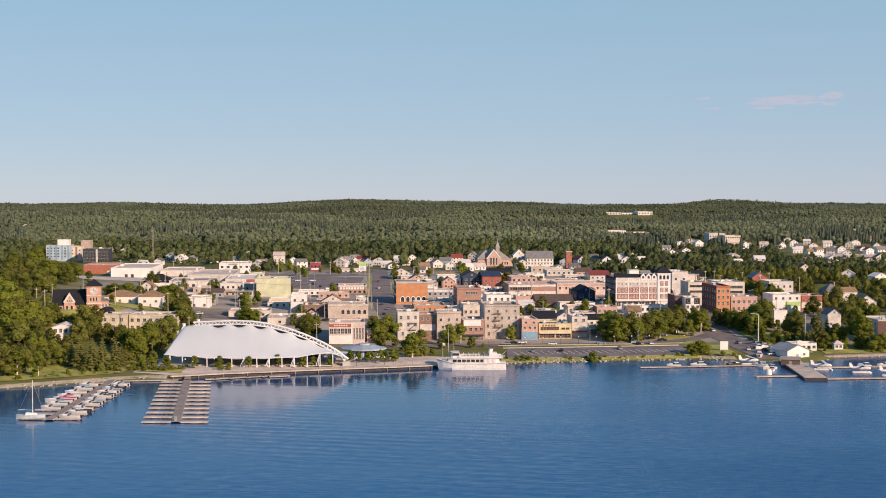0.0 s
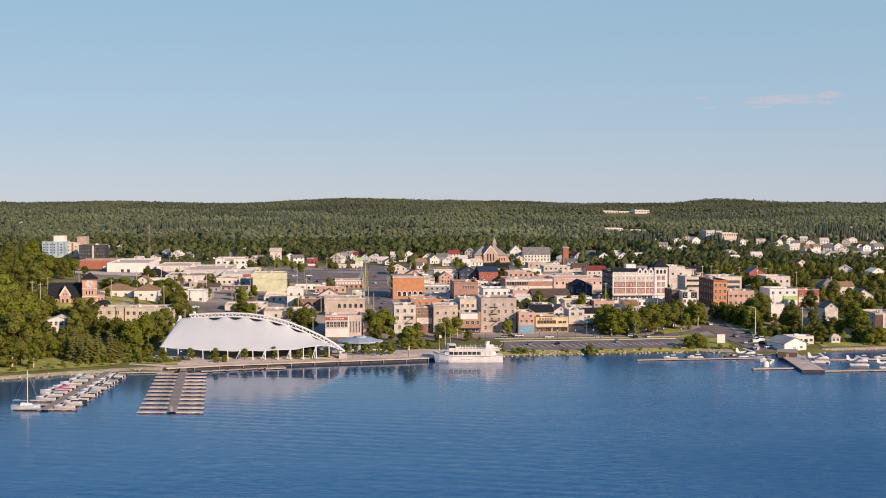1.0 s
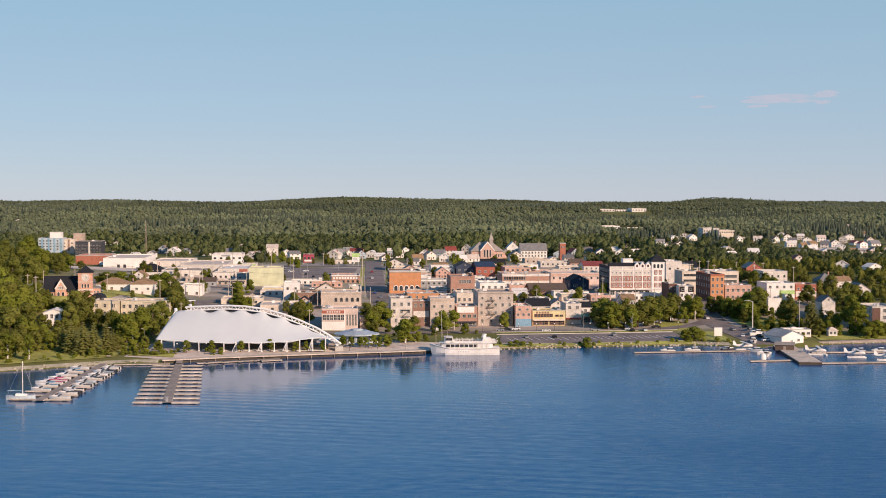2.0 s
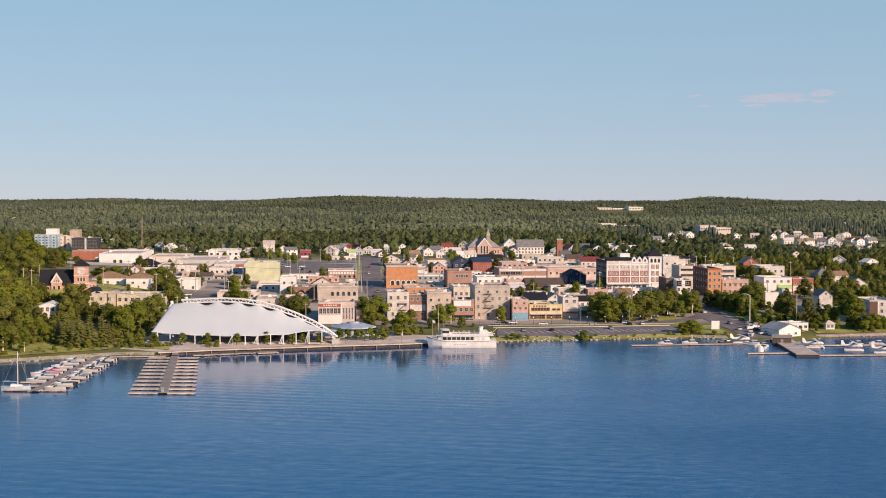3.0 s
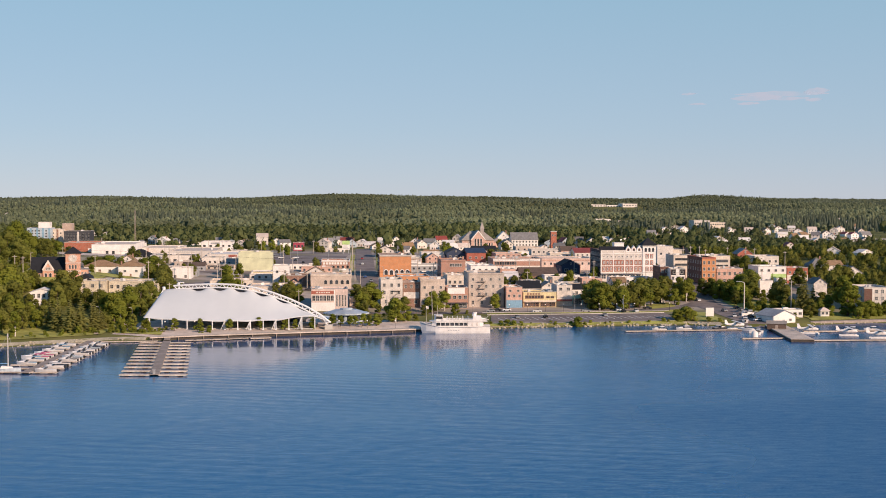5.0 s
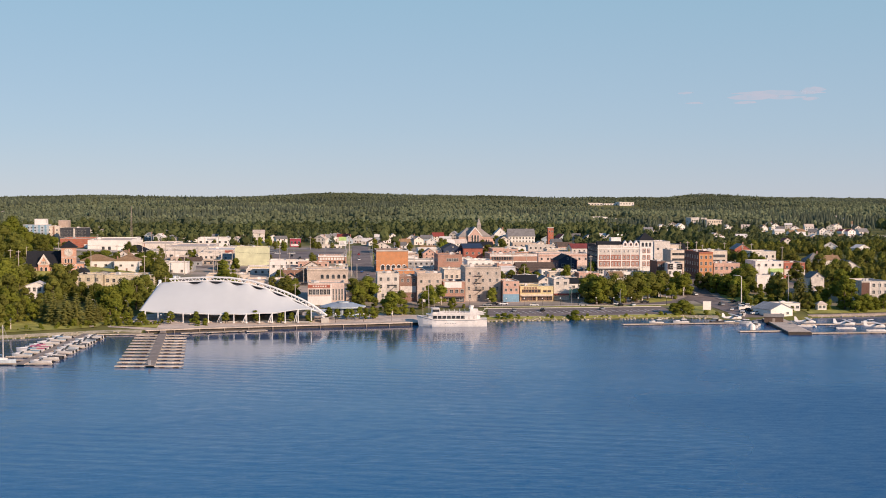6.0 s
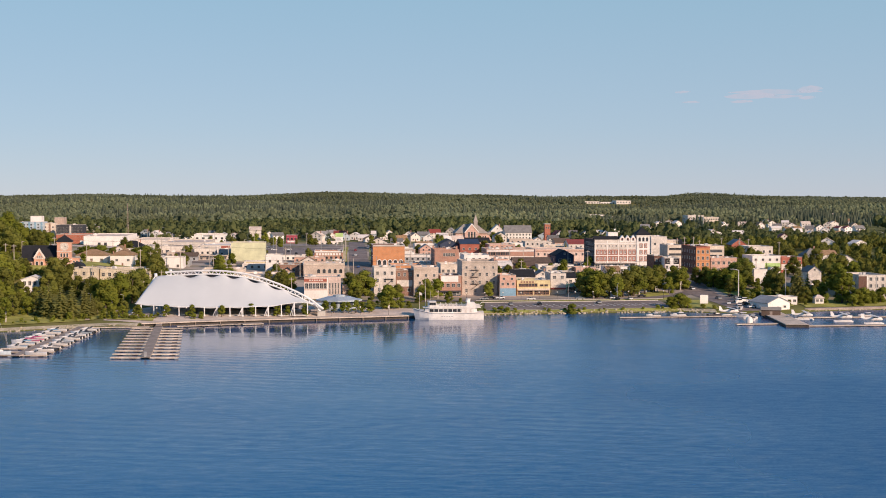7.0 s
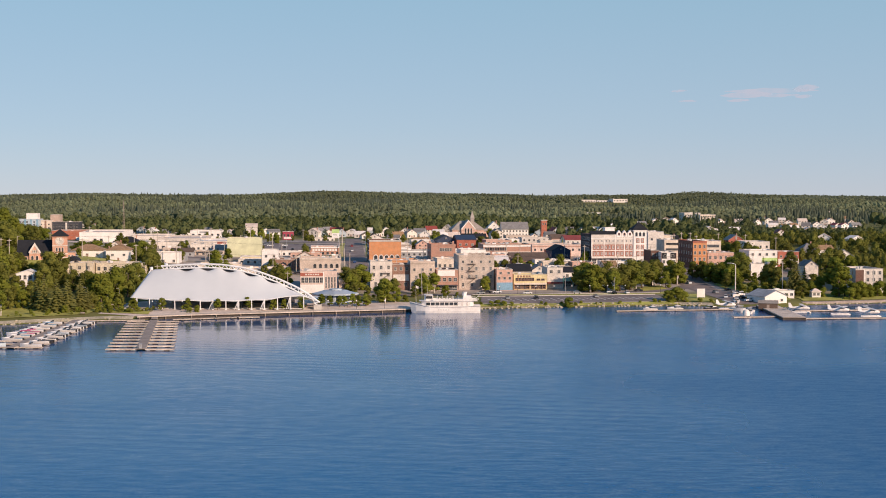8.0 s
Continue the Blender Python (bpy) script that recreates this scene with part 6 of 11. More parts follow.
block("shop_building", -143.8, 869.6, 13.4, 13.9, 17.5, 5.6, OFFWHITE, ROOF_DARK,
      "low off-white shop with a dark felt roof", rows=((2.8, 4, 1.4, 1.4),), units=2)
block("shop_building", -97.0, 797.4, 10.5, 21.5, 12.0, 3.8, WHITE, ROOF_PALE,
      "low white shop with a pale gravel roof", rows=((1.9, 6, 1.4, 1.4),), units=2, bands=((0.05, 0.95, 2.5, 3.4, GOLD),))
block("shop_building", -146.7, 968.1, 14.5, 14.0, 9.7, 3.6, BEIGE, ROOF_GREY,
      "low beige shop with a grey felt roof", rows=((1.8, 4, 1.4, 1.4),), units=2)
block("shop_building", 15.4, 998.8, 13.3, 9.0, 10.7, 3.3, BEIGE, ROOF_DARK,
      "low beige shop with a dark felt roof", rows=((1.6, 2, 1.4, 1.4),), units=2)
block("shop_building", 119.9, 760.8, 8.8, 24.0, 9.3, 4.6, WHITE, ROOF_WHITE,
      "long low white annex below the hotel", rows=((2.2, 8, 1.4, 1.6),), units=2)
block("shop_building", -61.1, 770.9, 9.7, 24.0, 10.0, 3.3, WHITE, ROOF_WHITE,
      "low white shop with a white roof", rows=((1.6, 7, 1.4, 1.4),), units=2)
house(-160.4, 740.6, 13.9, 7.1, 7.6, 3.4, 5.5, BEIGE, SHINGLE_BLACK,
      "beige town house with a black shingle roof", along="x")
house(138.0, 957.5, 12.9, 10.0, 9.7, 3.8, 6.0, SALMON, SHINGLE_BLACK,
      "low salmon hall with a black shingle roof", along="x", chimney=False)
block("shop_building", 153.8, 963.7, 13.4, 16.0, 12.7, 5.6, PINKBRICK, ROOF_PALE,
      "low red brick shop with a pale gravel roof", rows=((2.8, 4, 1.4, 1.4),), units=1, bands=((0.05, 0.95, 4.3, 5.2, GREEN),))
house(-32.4, 998.1, 13.4, 13.7, 16.0, 5.2, 8.6, OFFWHITE, SHINGLE_UMBER,
      "low off-white hall with a umber shingle roof", along="y", chimney=True)
block("shop_building", -71.7, 844.5, 10.6, 20.2, 9.6, 3.8, SALMON, ROOF_PALE,
      "low salmon shop with a pale gravel roof", rows=((1.9, 5, 1.4, 1.4),), units=1)
house(67.2, 891.3, 10.7, 13.3, 14.2, 3.2, 7.1, WHITE, SHINGLE_BROWN,
      "low white hall with a brown shingle roof", along="y", chimney=False)
block("shop_building", 19.0, 839.4, 10.0, 14.2, 18.8, 4.2, WHITE, ROOF_PALE,
      "low white shop with a pale gravel roof", rows=((2.1, 4, 1.4, 1.4),), units=2, bands=((0.05, 0.95, 2.9, 3.8, GOLD),))
house(125.0, 700.3, 3.5, 7.8, 8.6, 3.8, 6.1, WHITE, SHINGLE_BROWN,
      "white town house with a brown shingle roof", along="y")
house(-67.2, 783.7, 10.0, 13.8, 9.1, 3.8, 7.8, OFFWHITE, SHINGLE_BROWN,
      "low off-white hall with a brown shingle roof", along="y", chimney=True)
block("shop_building", -21.7, 974.2, 13.3, 20.2, 19.8, 3.6, CREAM, ROOF_PALE,
      "low cream shop with a pale gravel roof", rows=((1.8, 5, 1.4, 1.4),), units=1)
block("shop_building", -133.8, 841.6, 12.0, 19.0, 14.8, 3.8, BEIGE, ROOF_GREY,
      "low beige shop with a grey felt roof", rows=((1.9, 5, 1.4, 1.4),), units=2, bands=((0.05, 0.95, 2.5, 3.4, CHARCOAL),))
house(189.5, 951.3, 13.7, 8.3, 15.0, 5.0, 9.0, OFFWHITE, SHINGLE_BLACK,
      "off-white town house with a black shingle roof", along="x")
block("shop_building", 62.6, 958.2, 12.8, 19.1, 10.6, 3.6, WHITE, ROOF_GREY,
      "low white shop with a grey felt roof", rows=((1.8, 5, 1.4, 1.4),), units=1, bands=((0.05, 0.95, 2.3, 3.2, WHITE),))
house(3.5, 980.6, 13.3, 11.4, 11.9, 3.2, 6.4, PINKBRICK, SHINGLE_BROWN,
      "red brick town house with a brown shingle roof", along="x")
block("shop_building", -145.4, 990.1, 14.4, 14.4, 12.7, 4.2, OFFWHITE, ROOF_PALE,
      "low off-white shop with a pale gravel roof", rows=((2.1, 4, 1.4, 1.4),), units=2, bands=((0.05, 0.95, 2.9, 3.8, GREEN),))
block("shop_building", 183.5, 794.0, 10.0, 20.8, 19.8, 3.8, CREAM, ROOF_GREY,
      "low cream shop with a grey felt roof", rows=((1.9, 6, 1.4, 1.4),), units=2)
house(-185.0, 775.1, 14.8, 7.7, 7.8, 3.4, 5.5, PINKBRICK, SHINGLE_BLACK,
      "red brick town house with a black shingle roof", along="y")
block("shop_building", -179.1, 748.6, 15.2, 15.2, 20.0, 4.2, CREAM, ROOF_GREY,
      "low cream shop with a grey felt roof", rows=((2.1, 4, 1.4, 1.4),), units=2)
block("shop_building", 115.4, 920.6, 11.6, 19.0, 11.8, 5.6, WHITE, ROOF_WHITE,
      "low white shop with a white roof", rows=((2.8, 5, 1.4, 1.4),), units=2)
block("shop_building", -173.7, 917.3, 15.5, 16.6, 10.8, 4.2, WHITE, ROOF_PALE,
      "low white shop with a pale gravel roof", rows=((2.1, 4, 1.4, 1.4),), units=1, bands=((0.05, 0.95, 2.9, 3.8, CHARCOAL),))
block("shop_building", 4.0, 959.1, 13.2, 16.2, 16.1, 5.6, WHITE, ROOF_GREY,
      "low white shop with a grey felt roof", rows=((2.8, 4, 1.4, 1.4),), units=1)
block("shop_building", -13.0, 768.1, 9.4, 12.5, 9.8, 3.3, OFFWHITE, ROOF_WHITE,
      "low off-white shop with a white roof", rows=((1.6, 3, 1.4, 1.4),), units=2)
block("shop_building", 94.3, 860.1, 10.2, 16.3, 10.2, 5.6, PINKBRICK, ROOF_DARK,
      "low red brick shop with a dark felt roof", rows=((2.8, 4, 1.4, 1.4),), units=2, bands=((0.05, 0.95, 4.3, 5.2, CHARCOAL),))
block("shop_building", 34.0, 801.0, 9.6, 21.9, 10.9, 3.3, WHITE, ROOF_WHITE,
      "low white shop with a white roof", rows=((1.6, 6, 1.4, 1.4),), units=1)
house(110.4, 737.6, 8.0, 7.6, 10.6, 3.8, 6.6, OFFWHITE, SHINGLE_BROWN,
      "off-white town house with a brown shingle roof", along="x")
block("shop_building", 22.1, 700.2, 5.0, 20.1, 13.0, 3.6, BEIGE, ROOF_DARK,
      "low beige shop with a dark felt roof", rows=((1.8, 5, 1.4, 1.4),), units=2)
block("shop_building", -187.8, 859.7, 15.4, 17.9, 9.8, 3.6, WHITE, ROOF_PALE,
      "low white shop with a pale gravel roof", rows=((1.8, 5, 1.4, 1.4),), units=2)
house(-73.6, 720.2, 8.9, 7.7, 9.4, 3.0, 5.5, SALMON, SHINGLE_BLACK,
      "salmon town house with a black shingle roof", along="y")
block("shop_building", -5.5, 781.5, 9.5, 23.7, 16.5, 3.8, WHITE, ROOF_DARK,
      "low white shop with a dark felt roof", rows=((1.9, 6, 1.4, 1.4),), units=1)
block("shop_building", -122.4, 802.6, 11.2, 13.1, 11.8, 3.6, GREY, ROOF_PALE,
      "low grey shop with a pale gravel roof", rows=((1.8, 3, 1.4, 1.4),), units=2)
block("shop_building", 78.0, 927.5, 11.8, 13.8, 13.1, 5.6, SALMON, ROOF_PALE,
      "low salmon shop with a pale gravel roof", rows=((2.8, 4, 1.4, 1.4),), units=1, bands=((0.05, 0.95, 4.3, 5.2, BLUE),))
block("shop_building", 82.1, 782.6, 9.3, 21.6, 10.3, 3.8, WHITE, ROOF_PALE,
      "low white shop with a pale gravel roof", rows=((1.9, 6, 1.4, 1.4),), units=2)
block("shop_building", 140.2, 888.5, 10.8, 22.5, 13.2, 3.6, BEIGE, ROOF_DARK,
      "low beige shop with a dark felt roof", rows=((1.8, 6, 1.4, 1.4),), units=2, bands=((0.05, 0.95, 2.3, 3.2, CHARCOAL),))
block("shop_building", 1.8, 800.7, 9.8, 9.6, 17.6, 3.8, WHITE, ROOF_PALE,
      "low white shop with a pale gravel roof", rows=((1.9, 2, 1.4, 1.4),), units=2)
block("shop_building", 120.7, 818.3, 9.8, 20.0, 13.8, 3.3, WHITE, ROOF_PALE,
      "low white shop with a pale gravel roof", rows=((1.6, 5, 1.4, 1.4),), units=2)
house(189.7, 901.8, 12.4, 9.3, 11.8, 3.0, 6.1, OFFWHITE, SHINGLE_BROWN,
      "off-white town house with a brown shingle roof", along="x")
house(-19.5, 943.6, 13.0, 10.9, 12.3, 3.8, 7.1, SALMON, SHINGLE_GREY,
      "salmon town house with a grey shingle roof", along="y")
house(4.2, 917.4, 12.0, 9.0, 11.4, 5.0, 8.1, SALMON, SHINGLE_GREY,
      "salmon town house with a grey shingle roof", along="y")
block("shop_building", 40.4, 815.9, 9.8, 19.3, 10.0, 4.2, WHITE, ROOF_DARK,
      "low white shop with a dark felt roof", rows=((2.1, 5, 1.4, 1.4),), units=1)

# ---- outlying houses ----
house(-75.4, 1208.0, 13.8, 11.2, 8.3, 5.2, 7.6, OFFWHITE, SHINGLE_RED,
      "off-white outlying house with a red metal roof", turn=-2, along="x")
house(-67.9, 1170.0, 13.8, 8.0, 8.0, 4.4, 7.7, PALEBLUE, SHINGLE_RED,
      "pale blue outlying house with a red metal roof", turn=8, along="y")
house(-60.6, 1188.0, 13.8, 9.4, 8.0, 4.4, 6.7, WHITE, ROOF_WHITE,
      "white outlying house with a white metal roof", turn=-12, along="y")
house(-51.2, 1152.0, 13.8, 9.0, 9.9, 3.0, 5.8, OFFWHITE, ROOF_WHITE,
      "off-white outlying house with a white metal roof", turn=-4, along="x")
house(-43.4, 1134.0, 13.7, 10.0, 7.9, 3.0, 5.4, WHITE, SHINGLE_BROWN,
      "white outlying house with a brown shingle roof", turn=17, along="y")
house(-15.7, 1118.0, 13.7, 9.9, 7.8, 3.0, 6.5, WHITE, SHINGLE_BROWN,
      "white outlying house with a brown shingle roof", turn=21, along="x")
house(-11.3, 1169.0, 13.8, 8.1, 9.1, 5.2, 8.3, WHITE, SHINGLE_GREY,
      "white outlying house with a grey shingle roof", turn=-4, along="y")
house(-4.6, 1151.0, 13.8, 9.5, 8.2, 4.4, 7.6, OFFWHITE, SHINGLE_GREY,
      "off-white outlying house with a grey shingle roof", turn=24, along="y")
house(1.6, 1187.0, 13.9, 10.7, 7.9, 4.4, 7.3, PALEBLUE, SHINGLE_GREY,
      "pale blue outlying house with a grey shingle roof", turn=-13, along="x")
house(6.4, 1118.0, 13.7, 8.2, 9.7, 4.4, 7.2, WHITE, ROOF_WHITE,
      "white outlying house with a white metal roof", turn=-2, along="y")
house(-19.8, 1071.0, 13.6, 9.8, 7.8, 3.0, 5.4, WHITE, SHINGLE_GREY,
      "white outlying house with a grey shingle roof", turn=-3, along="x")
house(14.0, 1225.0, 14.0, 10.8, 7.2, 5.2, 8.5, OFFWHITE, SHINGLE_RED,
      "off-white outlying house with a red metal roof", turn=16, along="x")
house(18.2, 1151.0, 13.8, 10.3, 8.6, 4.4, 7.4, OFFWHITE, ROOF_WHITE,
      "off-white outlying house with a white metal roof", turn=-14, along="x")
house(-350.6, 1414.0, 12.7, 10.7, 9.4, 5.2, 7.8, WHITE, SHINGLE_BROWN,
      "white outlying house with a brown shingle roof", turn=-13, along="y")
house(-342.0, 1430.0, 13.2, 11.7, 8.6, 3.0, 5.3, WHITE, SHINGLE_RED,
      "white outlying house with a red metal roof", turn=-6, along="x")
house(-314.0, 1368.0, 11.2, 8.7, 7.1, 4.4, 7.0, OFFWHITE, SHINGLE_GREY,
      "off-white outlying house with a grey shingle roof", turn=-5, along="y")
house(-283.3, 1331.0, 10.7, 8.0, 9.9, 5.2, 8.1, PALEBLUE, SHINGLE_GREY,
      "pale blue outlying house with a grey shingle roof", turn=-5, along="y")
house(-263.8, 1287.0, 10.7, 9.6, 9.6, 5.2, 8.4, WHITE, ROOF_WHITE,
      "white outlying house with a white metal roof", turn=-13, along="y")
house(-256.6, 1314.0, 11.0, 11.7, 7.6, 3.0, 5.9, OFFWHITE, SHINGLE_GREY,
      "off-white outlying house with a grey shingle roof", turn=-1, along="y")
house(-252.8, 1356.0, 11.8, 8.3, 9.2, 3.0, 5.8, WHITE, ROOF_WHITE,
      "white outlying house with a white metal roof", turn=-18, along="x")
house(-226.9, 1271.0, 11.5, 9.6, 9.8, 4.4, 7.1, WHITE, SHINGLE_GREY,
      "white outlying house with a grey shingle roof", turn=18, along="y")
house(-372.4, 1463.0, 14.3, 8.5, 9.7, 5.2, 8.3, WHITE, SHINGLE_GREY,
      "white outlying house with a grey shingle roof", turn=-9, along="y")
house(70.4, 1135.0, 13.7, 10.9, 9.4, 5.2, 8.5, OFFWHITE, SHINGLE_GREY,
      "off-white outlying house with a grey shingle roof", turn=12, along="y")
house(112.8, 1187.0, 13.8, 10.0, 8.1, 4.4, 6.9, PALEBLUE, SHINGLE_GREY,
      "pale blue outlying house with a grey shingle roof", turn=-8, along="y")
house(128.4, 1187.0, 13.8, 8.7, 9.7, 5.2, 8.8, PALEBLUE, SHINGLE_RED,
      "pale blue outlying house with a red metal roof", turn=21, along="y")
house(148.0, 1265.0, 14.1, 10.4, 8.5, 3.0, 6.6, WHITE, SHINGLE_GREY,
      "white outlying house with a grey shingle roof", turn=-3, along="x")
house(139.7, 1151.0, 13.8, 9.6, 8.2, 3.0, 5.9, WHITE, SHINGLE_BROWN,
      "white outlying house with a brown shingle roof", turn=18, along="y")
house(154.2, 1205.0, 13.9, 9.5, 8.9, 4.4, 7.7, WHITE, SHINGLE_GREY,
      "white outlying house with a grey shingle roof", turn=3, along="y")
house(99.9, 1102.0, 13.6, 8.3, 7.9, 3.0, 5.3, OFFWHITE, ROOF_PALE,
      "off-white outlying house with a pale shingle roof", turn=10, along="y")
house(113.7, 1086.0, 13.6, 11.8, 9.7, 5.2, 7.7, OFFWHITE, SHINGLE_GREY,
      "off-white outlying house with a grey shingle roof", turn=7, along="x")
house(231.9, 1525.0, 15.6, 9.4, 9.7, 4.4, 6.9, WHITE, ROOF_WHITE,
      "white outlying house with a white metal roof", turn=13, along="y")
house(236.7, 1471.0, 15.2, 8.1, 8.5, 4.4, 7.9, OFFWHITE, SHINGLE_RED,
      "off-white outlying house with a red metal roof", turn=20, along="y")
house(260.2, 1554.0, 15.7, 9.4, 8.5, 5.2, 8.1, WHITE, SHINGLE_GREY,
      "white outlying house with a grey shingle roof", turn=-2, along="y")
house(251.7, 1446.0, 15.0, 9.6, 8.8, 5.2, 7.5, OFFWHITE, SHINGLE_GREY,
      "off-white outlying house with a grey shingle roof", turn=-1, along="x")
house(287.6, 1554.0, 15.7, 10.9, 7.6, 5.2, 7.6, WHITE, ROOF_WHITE,
      "white outlying house with a white metal roof", turn=17, along="y")
house(316.7, 1645.0, 16.4, 10.8, 7.2, 5.2, 7.5, OFFWHITE, SHINGLE_BROWN,
      "off-white outlying house with a brown shingle roof", turn=-15, along="y")
house(316.1, 1584.0, 15.9, 11.3, 7.5, 4.4, 8.0, WHITE, ROOF_WHITE,
      "white outlying house with a white metal roof", turn=20, along="y")
house(227.1, 1374.0, 14.5, 8.4, 9.1, 5.2, 7.6, WHITE, SHINGLE_GREY,
      "white outlying house with a grey shingle roof", turn=20, along="y")
house(239.6, 1342.0, 14.3, 11.9, 8.0, 4.4, 7.4, WHITE, ROOF_PALE,
      "white outlying house with a pale shingle roof", turn=19, along="y")
house(264.9, 1398.0, 14.7, 10.1, 7.2, 4.4, 7.2, WHITE, SHINGLE_BROWN,
      "white outlying house with a brown shingle roof", turn=15, along="y")
house(432.9, 1586.0, 15.8, 10.7, 7.5, 5.2, 8.4, WHITE, SHINGLE_BROWN,
      "white outlying house with a brown shingle roof", turn=6, along="y")
house(419.9, 1514.0, 15.3, 9.0, 9.0, 4.4, 6.6, WHITE, SHINGLE_GREY,
      "white outlying house with a grey shingle roof", turn=-4, along="x")
house(457.7, 1617.0, 16.1, 8.9, 8.4, 5.2, 7.5, OFFWHITE, ROOF_WHITE,
      "off-white outlying house with a white metal roof", turn=-13, along="x")
house(440.6, 1528.0, 15.4, 10.3, 7.9, 4.4, 7.3, WHITE, SHINGLE_RED,
      "white outlying house with a red metal roof", turn=-9, along="y")
house(425.5, 1449.0, 14.9, 10.2, 9.2, 3.0, 5.7, WHITE, SHINGLE_BROWN,
      "white outlying house with a brown shingle roof", turn=24, along="x")
house(466.1, 1557.0, 15.6, 10.8, 7.8, 5.2, 8.3, WHITE, ROOF_PALE,
      "white outlying house with a pale shingle roof", turn=-3, along="x")
house(450.0, 1475.0, 15.1, 8.1, 8.2, 3.0, 5.8, OFFWHITE, ROOF_WHITE,
      "off-white outlying house with a white metal roof", turn=2, along="y")
house(442.0, 1424.0, 14.7, 9.4, 9.0, 5.2, 8.4, WHITE, SHINGLE_BROWN,
      "white outlying house with a brown shingle roof", turn=-0, along="y")
house(483.2, 1529.0, 15.4, 9.5, 9.0, 5.2, 8.3, OFFWHITE, ROOF_WHITE,
      "off-white outlying house with a white metal roof", turn=-19, along="y")
house(519.5, 1617.0, 16.0, 11.2, 7.4, 4.4, 7.0, WHITE, ROOF_PALE,
      "white outlying house with a pale shingle roof", turn=-1, along="y")
house(482.4, 1475.0, 15.0, 8.3, 9.3, 3.0, 5.3, WHITE, SHINGLE_RED,
      "white outlying house with a red metal roof", turn=21, along="y")
house(465.7, 1401.0, 14.5, 9.6, 7.1, 5.2, 7.5, WHITE, SHINGLE_RED,
      "white outlying house with a red metal roof", turn=16, along="y")
house(516.2, 1529.0, 15.4, 8.7, 8.6, 4.4, 7.6, OFFWHITE, SHINGLE_BROWN,
      "off-white outlying house with a brown shingle roof", turn=8, along="y")
house(393.2, 1424.0, 14.7, 10.7, 9.1, 4.4, 6.6, WHITE, ROOF_WHITE,
      "white outlying house with a white metal roof", turn=1, along="x")
house(401.3, 1400.0, 14.6, 8.2, 7.3, 3.0, 5.9, WHITE, SHINGLE_BROWN,
      "white outlying house with a brown shingle roof", turn=24, along="x")
house(415.3, 1377.0, 14.4, 8.7, 8.6, 5.2, 8.5, OFFWHITE, SHINGLE_GREY,
      "off-white outlying house with a grey shingle roof", turn=-16, along="x")
house(419.3, 1332.0, 14.2, 10.3, 8.9, 5.2, 8.0, WHITE, ROOF_WHITE,
      "white outlying house with a white metal roof", turn=-13, along="y")
house(610.7, 1863.0, 18.0, 11.1, 9.7, 5.2, 8.4, OFFWHITE, SHINGLE_GREY,
      "off-white outlying house with a grey shingle roof", turn=-10, along="y")
house(577.2, 1719.0, 16.6, 11.6, 7.3, 4.4, 7.4, OFFWHITE, SHINGLE_BROWN,
      "off-white outlying house with a brown shingle roof", turn=-14, along="x")
house(626.9, 1960.0, 19.2, 9.2, 9.9, 5.2, 8.4, WHITE, ROOF_PALE,
      "white outlying house with a pale shingle roof", turn=-14, along="x")
house(495.9, 1450.0, 14.9, 12.0, 9.8, 3.0, 6.5, WHITE, SHINGLE_GREY,
      "white outlying house with a grey shingle roof", turn=15, along="x")
house(451.1, 1680.0, 16.6, 11.5, 9.7, 4.4, 7.4, WHITE, SHINGLE_GREY,
      "white outlying house with a grey shingle roof", turn=-9, along="y")
house(403.7, 1528.0, 15.5, 9.0, 9.8, 4.4, 7.9, WHITE, SHINGLE_BROWN,
      "white outlying house with a brown shingle roof", turn=11, along="y")
house(353.9, 1448.0, 14.9, 9.9, 10.0, 3.0, 5.7, OFFWHITE, SHINGLE_BROWN,
      "off-white outlying house with a brown shingle roof", turn=11, along="x")
house(381.3, 1527.0, 15.5, 10.0, 7.8, 5.2, 8.2, WHITE, ROOF_PALE,
      "white outlying house with a pale shingle roof", turn=-13, along="x")
house(294.9, 936.0, 17.2, 10.4, 7.6, 4.4, 7.3, WHITE, ROOF_PALE,
      "white outlying house with a pale shingle roof", turn=-18, along="y")
house(310.4, 909.0, 17.0, 11.4, 7.6, 4.4, 6.8, WHITE, ROOF_WHITE,
      "white outlying house with a white metal roof", turn=23, along="y")
house(280.9, 996.0, 17.2, 9.9, 7.1, 5.2, 8.5, OFFWHITE, SHINGLE_RED,
      "off-white outlying house with a red metal roof", turn=10, along="y")
house(332.2, 1085.0, 15.6, 8.7, 9.1, 5.2, 8.6, OFFWHITE, ROOF_WHITE,
      "off-white outlying house with a white metal roof", turn=-19, along="y")
house(286.3, 1092.0, 15.2, 8.0, 7.5, 3.0, 5.2, WHITE, ROOF_WHITE,
      "white outlying house with a white metal roof", turn=13, along="y")
house(296.6, 1202.0, 14.1, 10.0, 9.6, 5.2, 8.2, WHITE, ROOF_WHITE,
      "white outlying house with a white metal roof", turn=-4, along="x")
house(261.7, 1131.0, 14.4, 8.2, 8.9, 5.2, 8.2, WHITE, ROOF_WHITE,
      "white outlying house with a white metal roof", turn=22, along="x")
house(287.0, 1265.0, 14.0, 11.5, 9.9, 5.2, 7.5, OFFWHITE, ROOF_WHITE,
      "off-white outlying house with a white metal roof", turn=9, along="y")
house(-93.3, 1153.0, 13.7, 11.0, 8.2, 5.2, 8.5, OFFWHITE, ROOF_PALE,
      "off-white outlying house with a pale shingle roof", turn=-18, along="y")
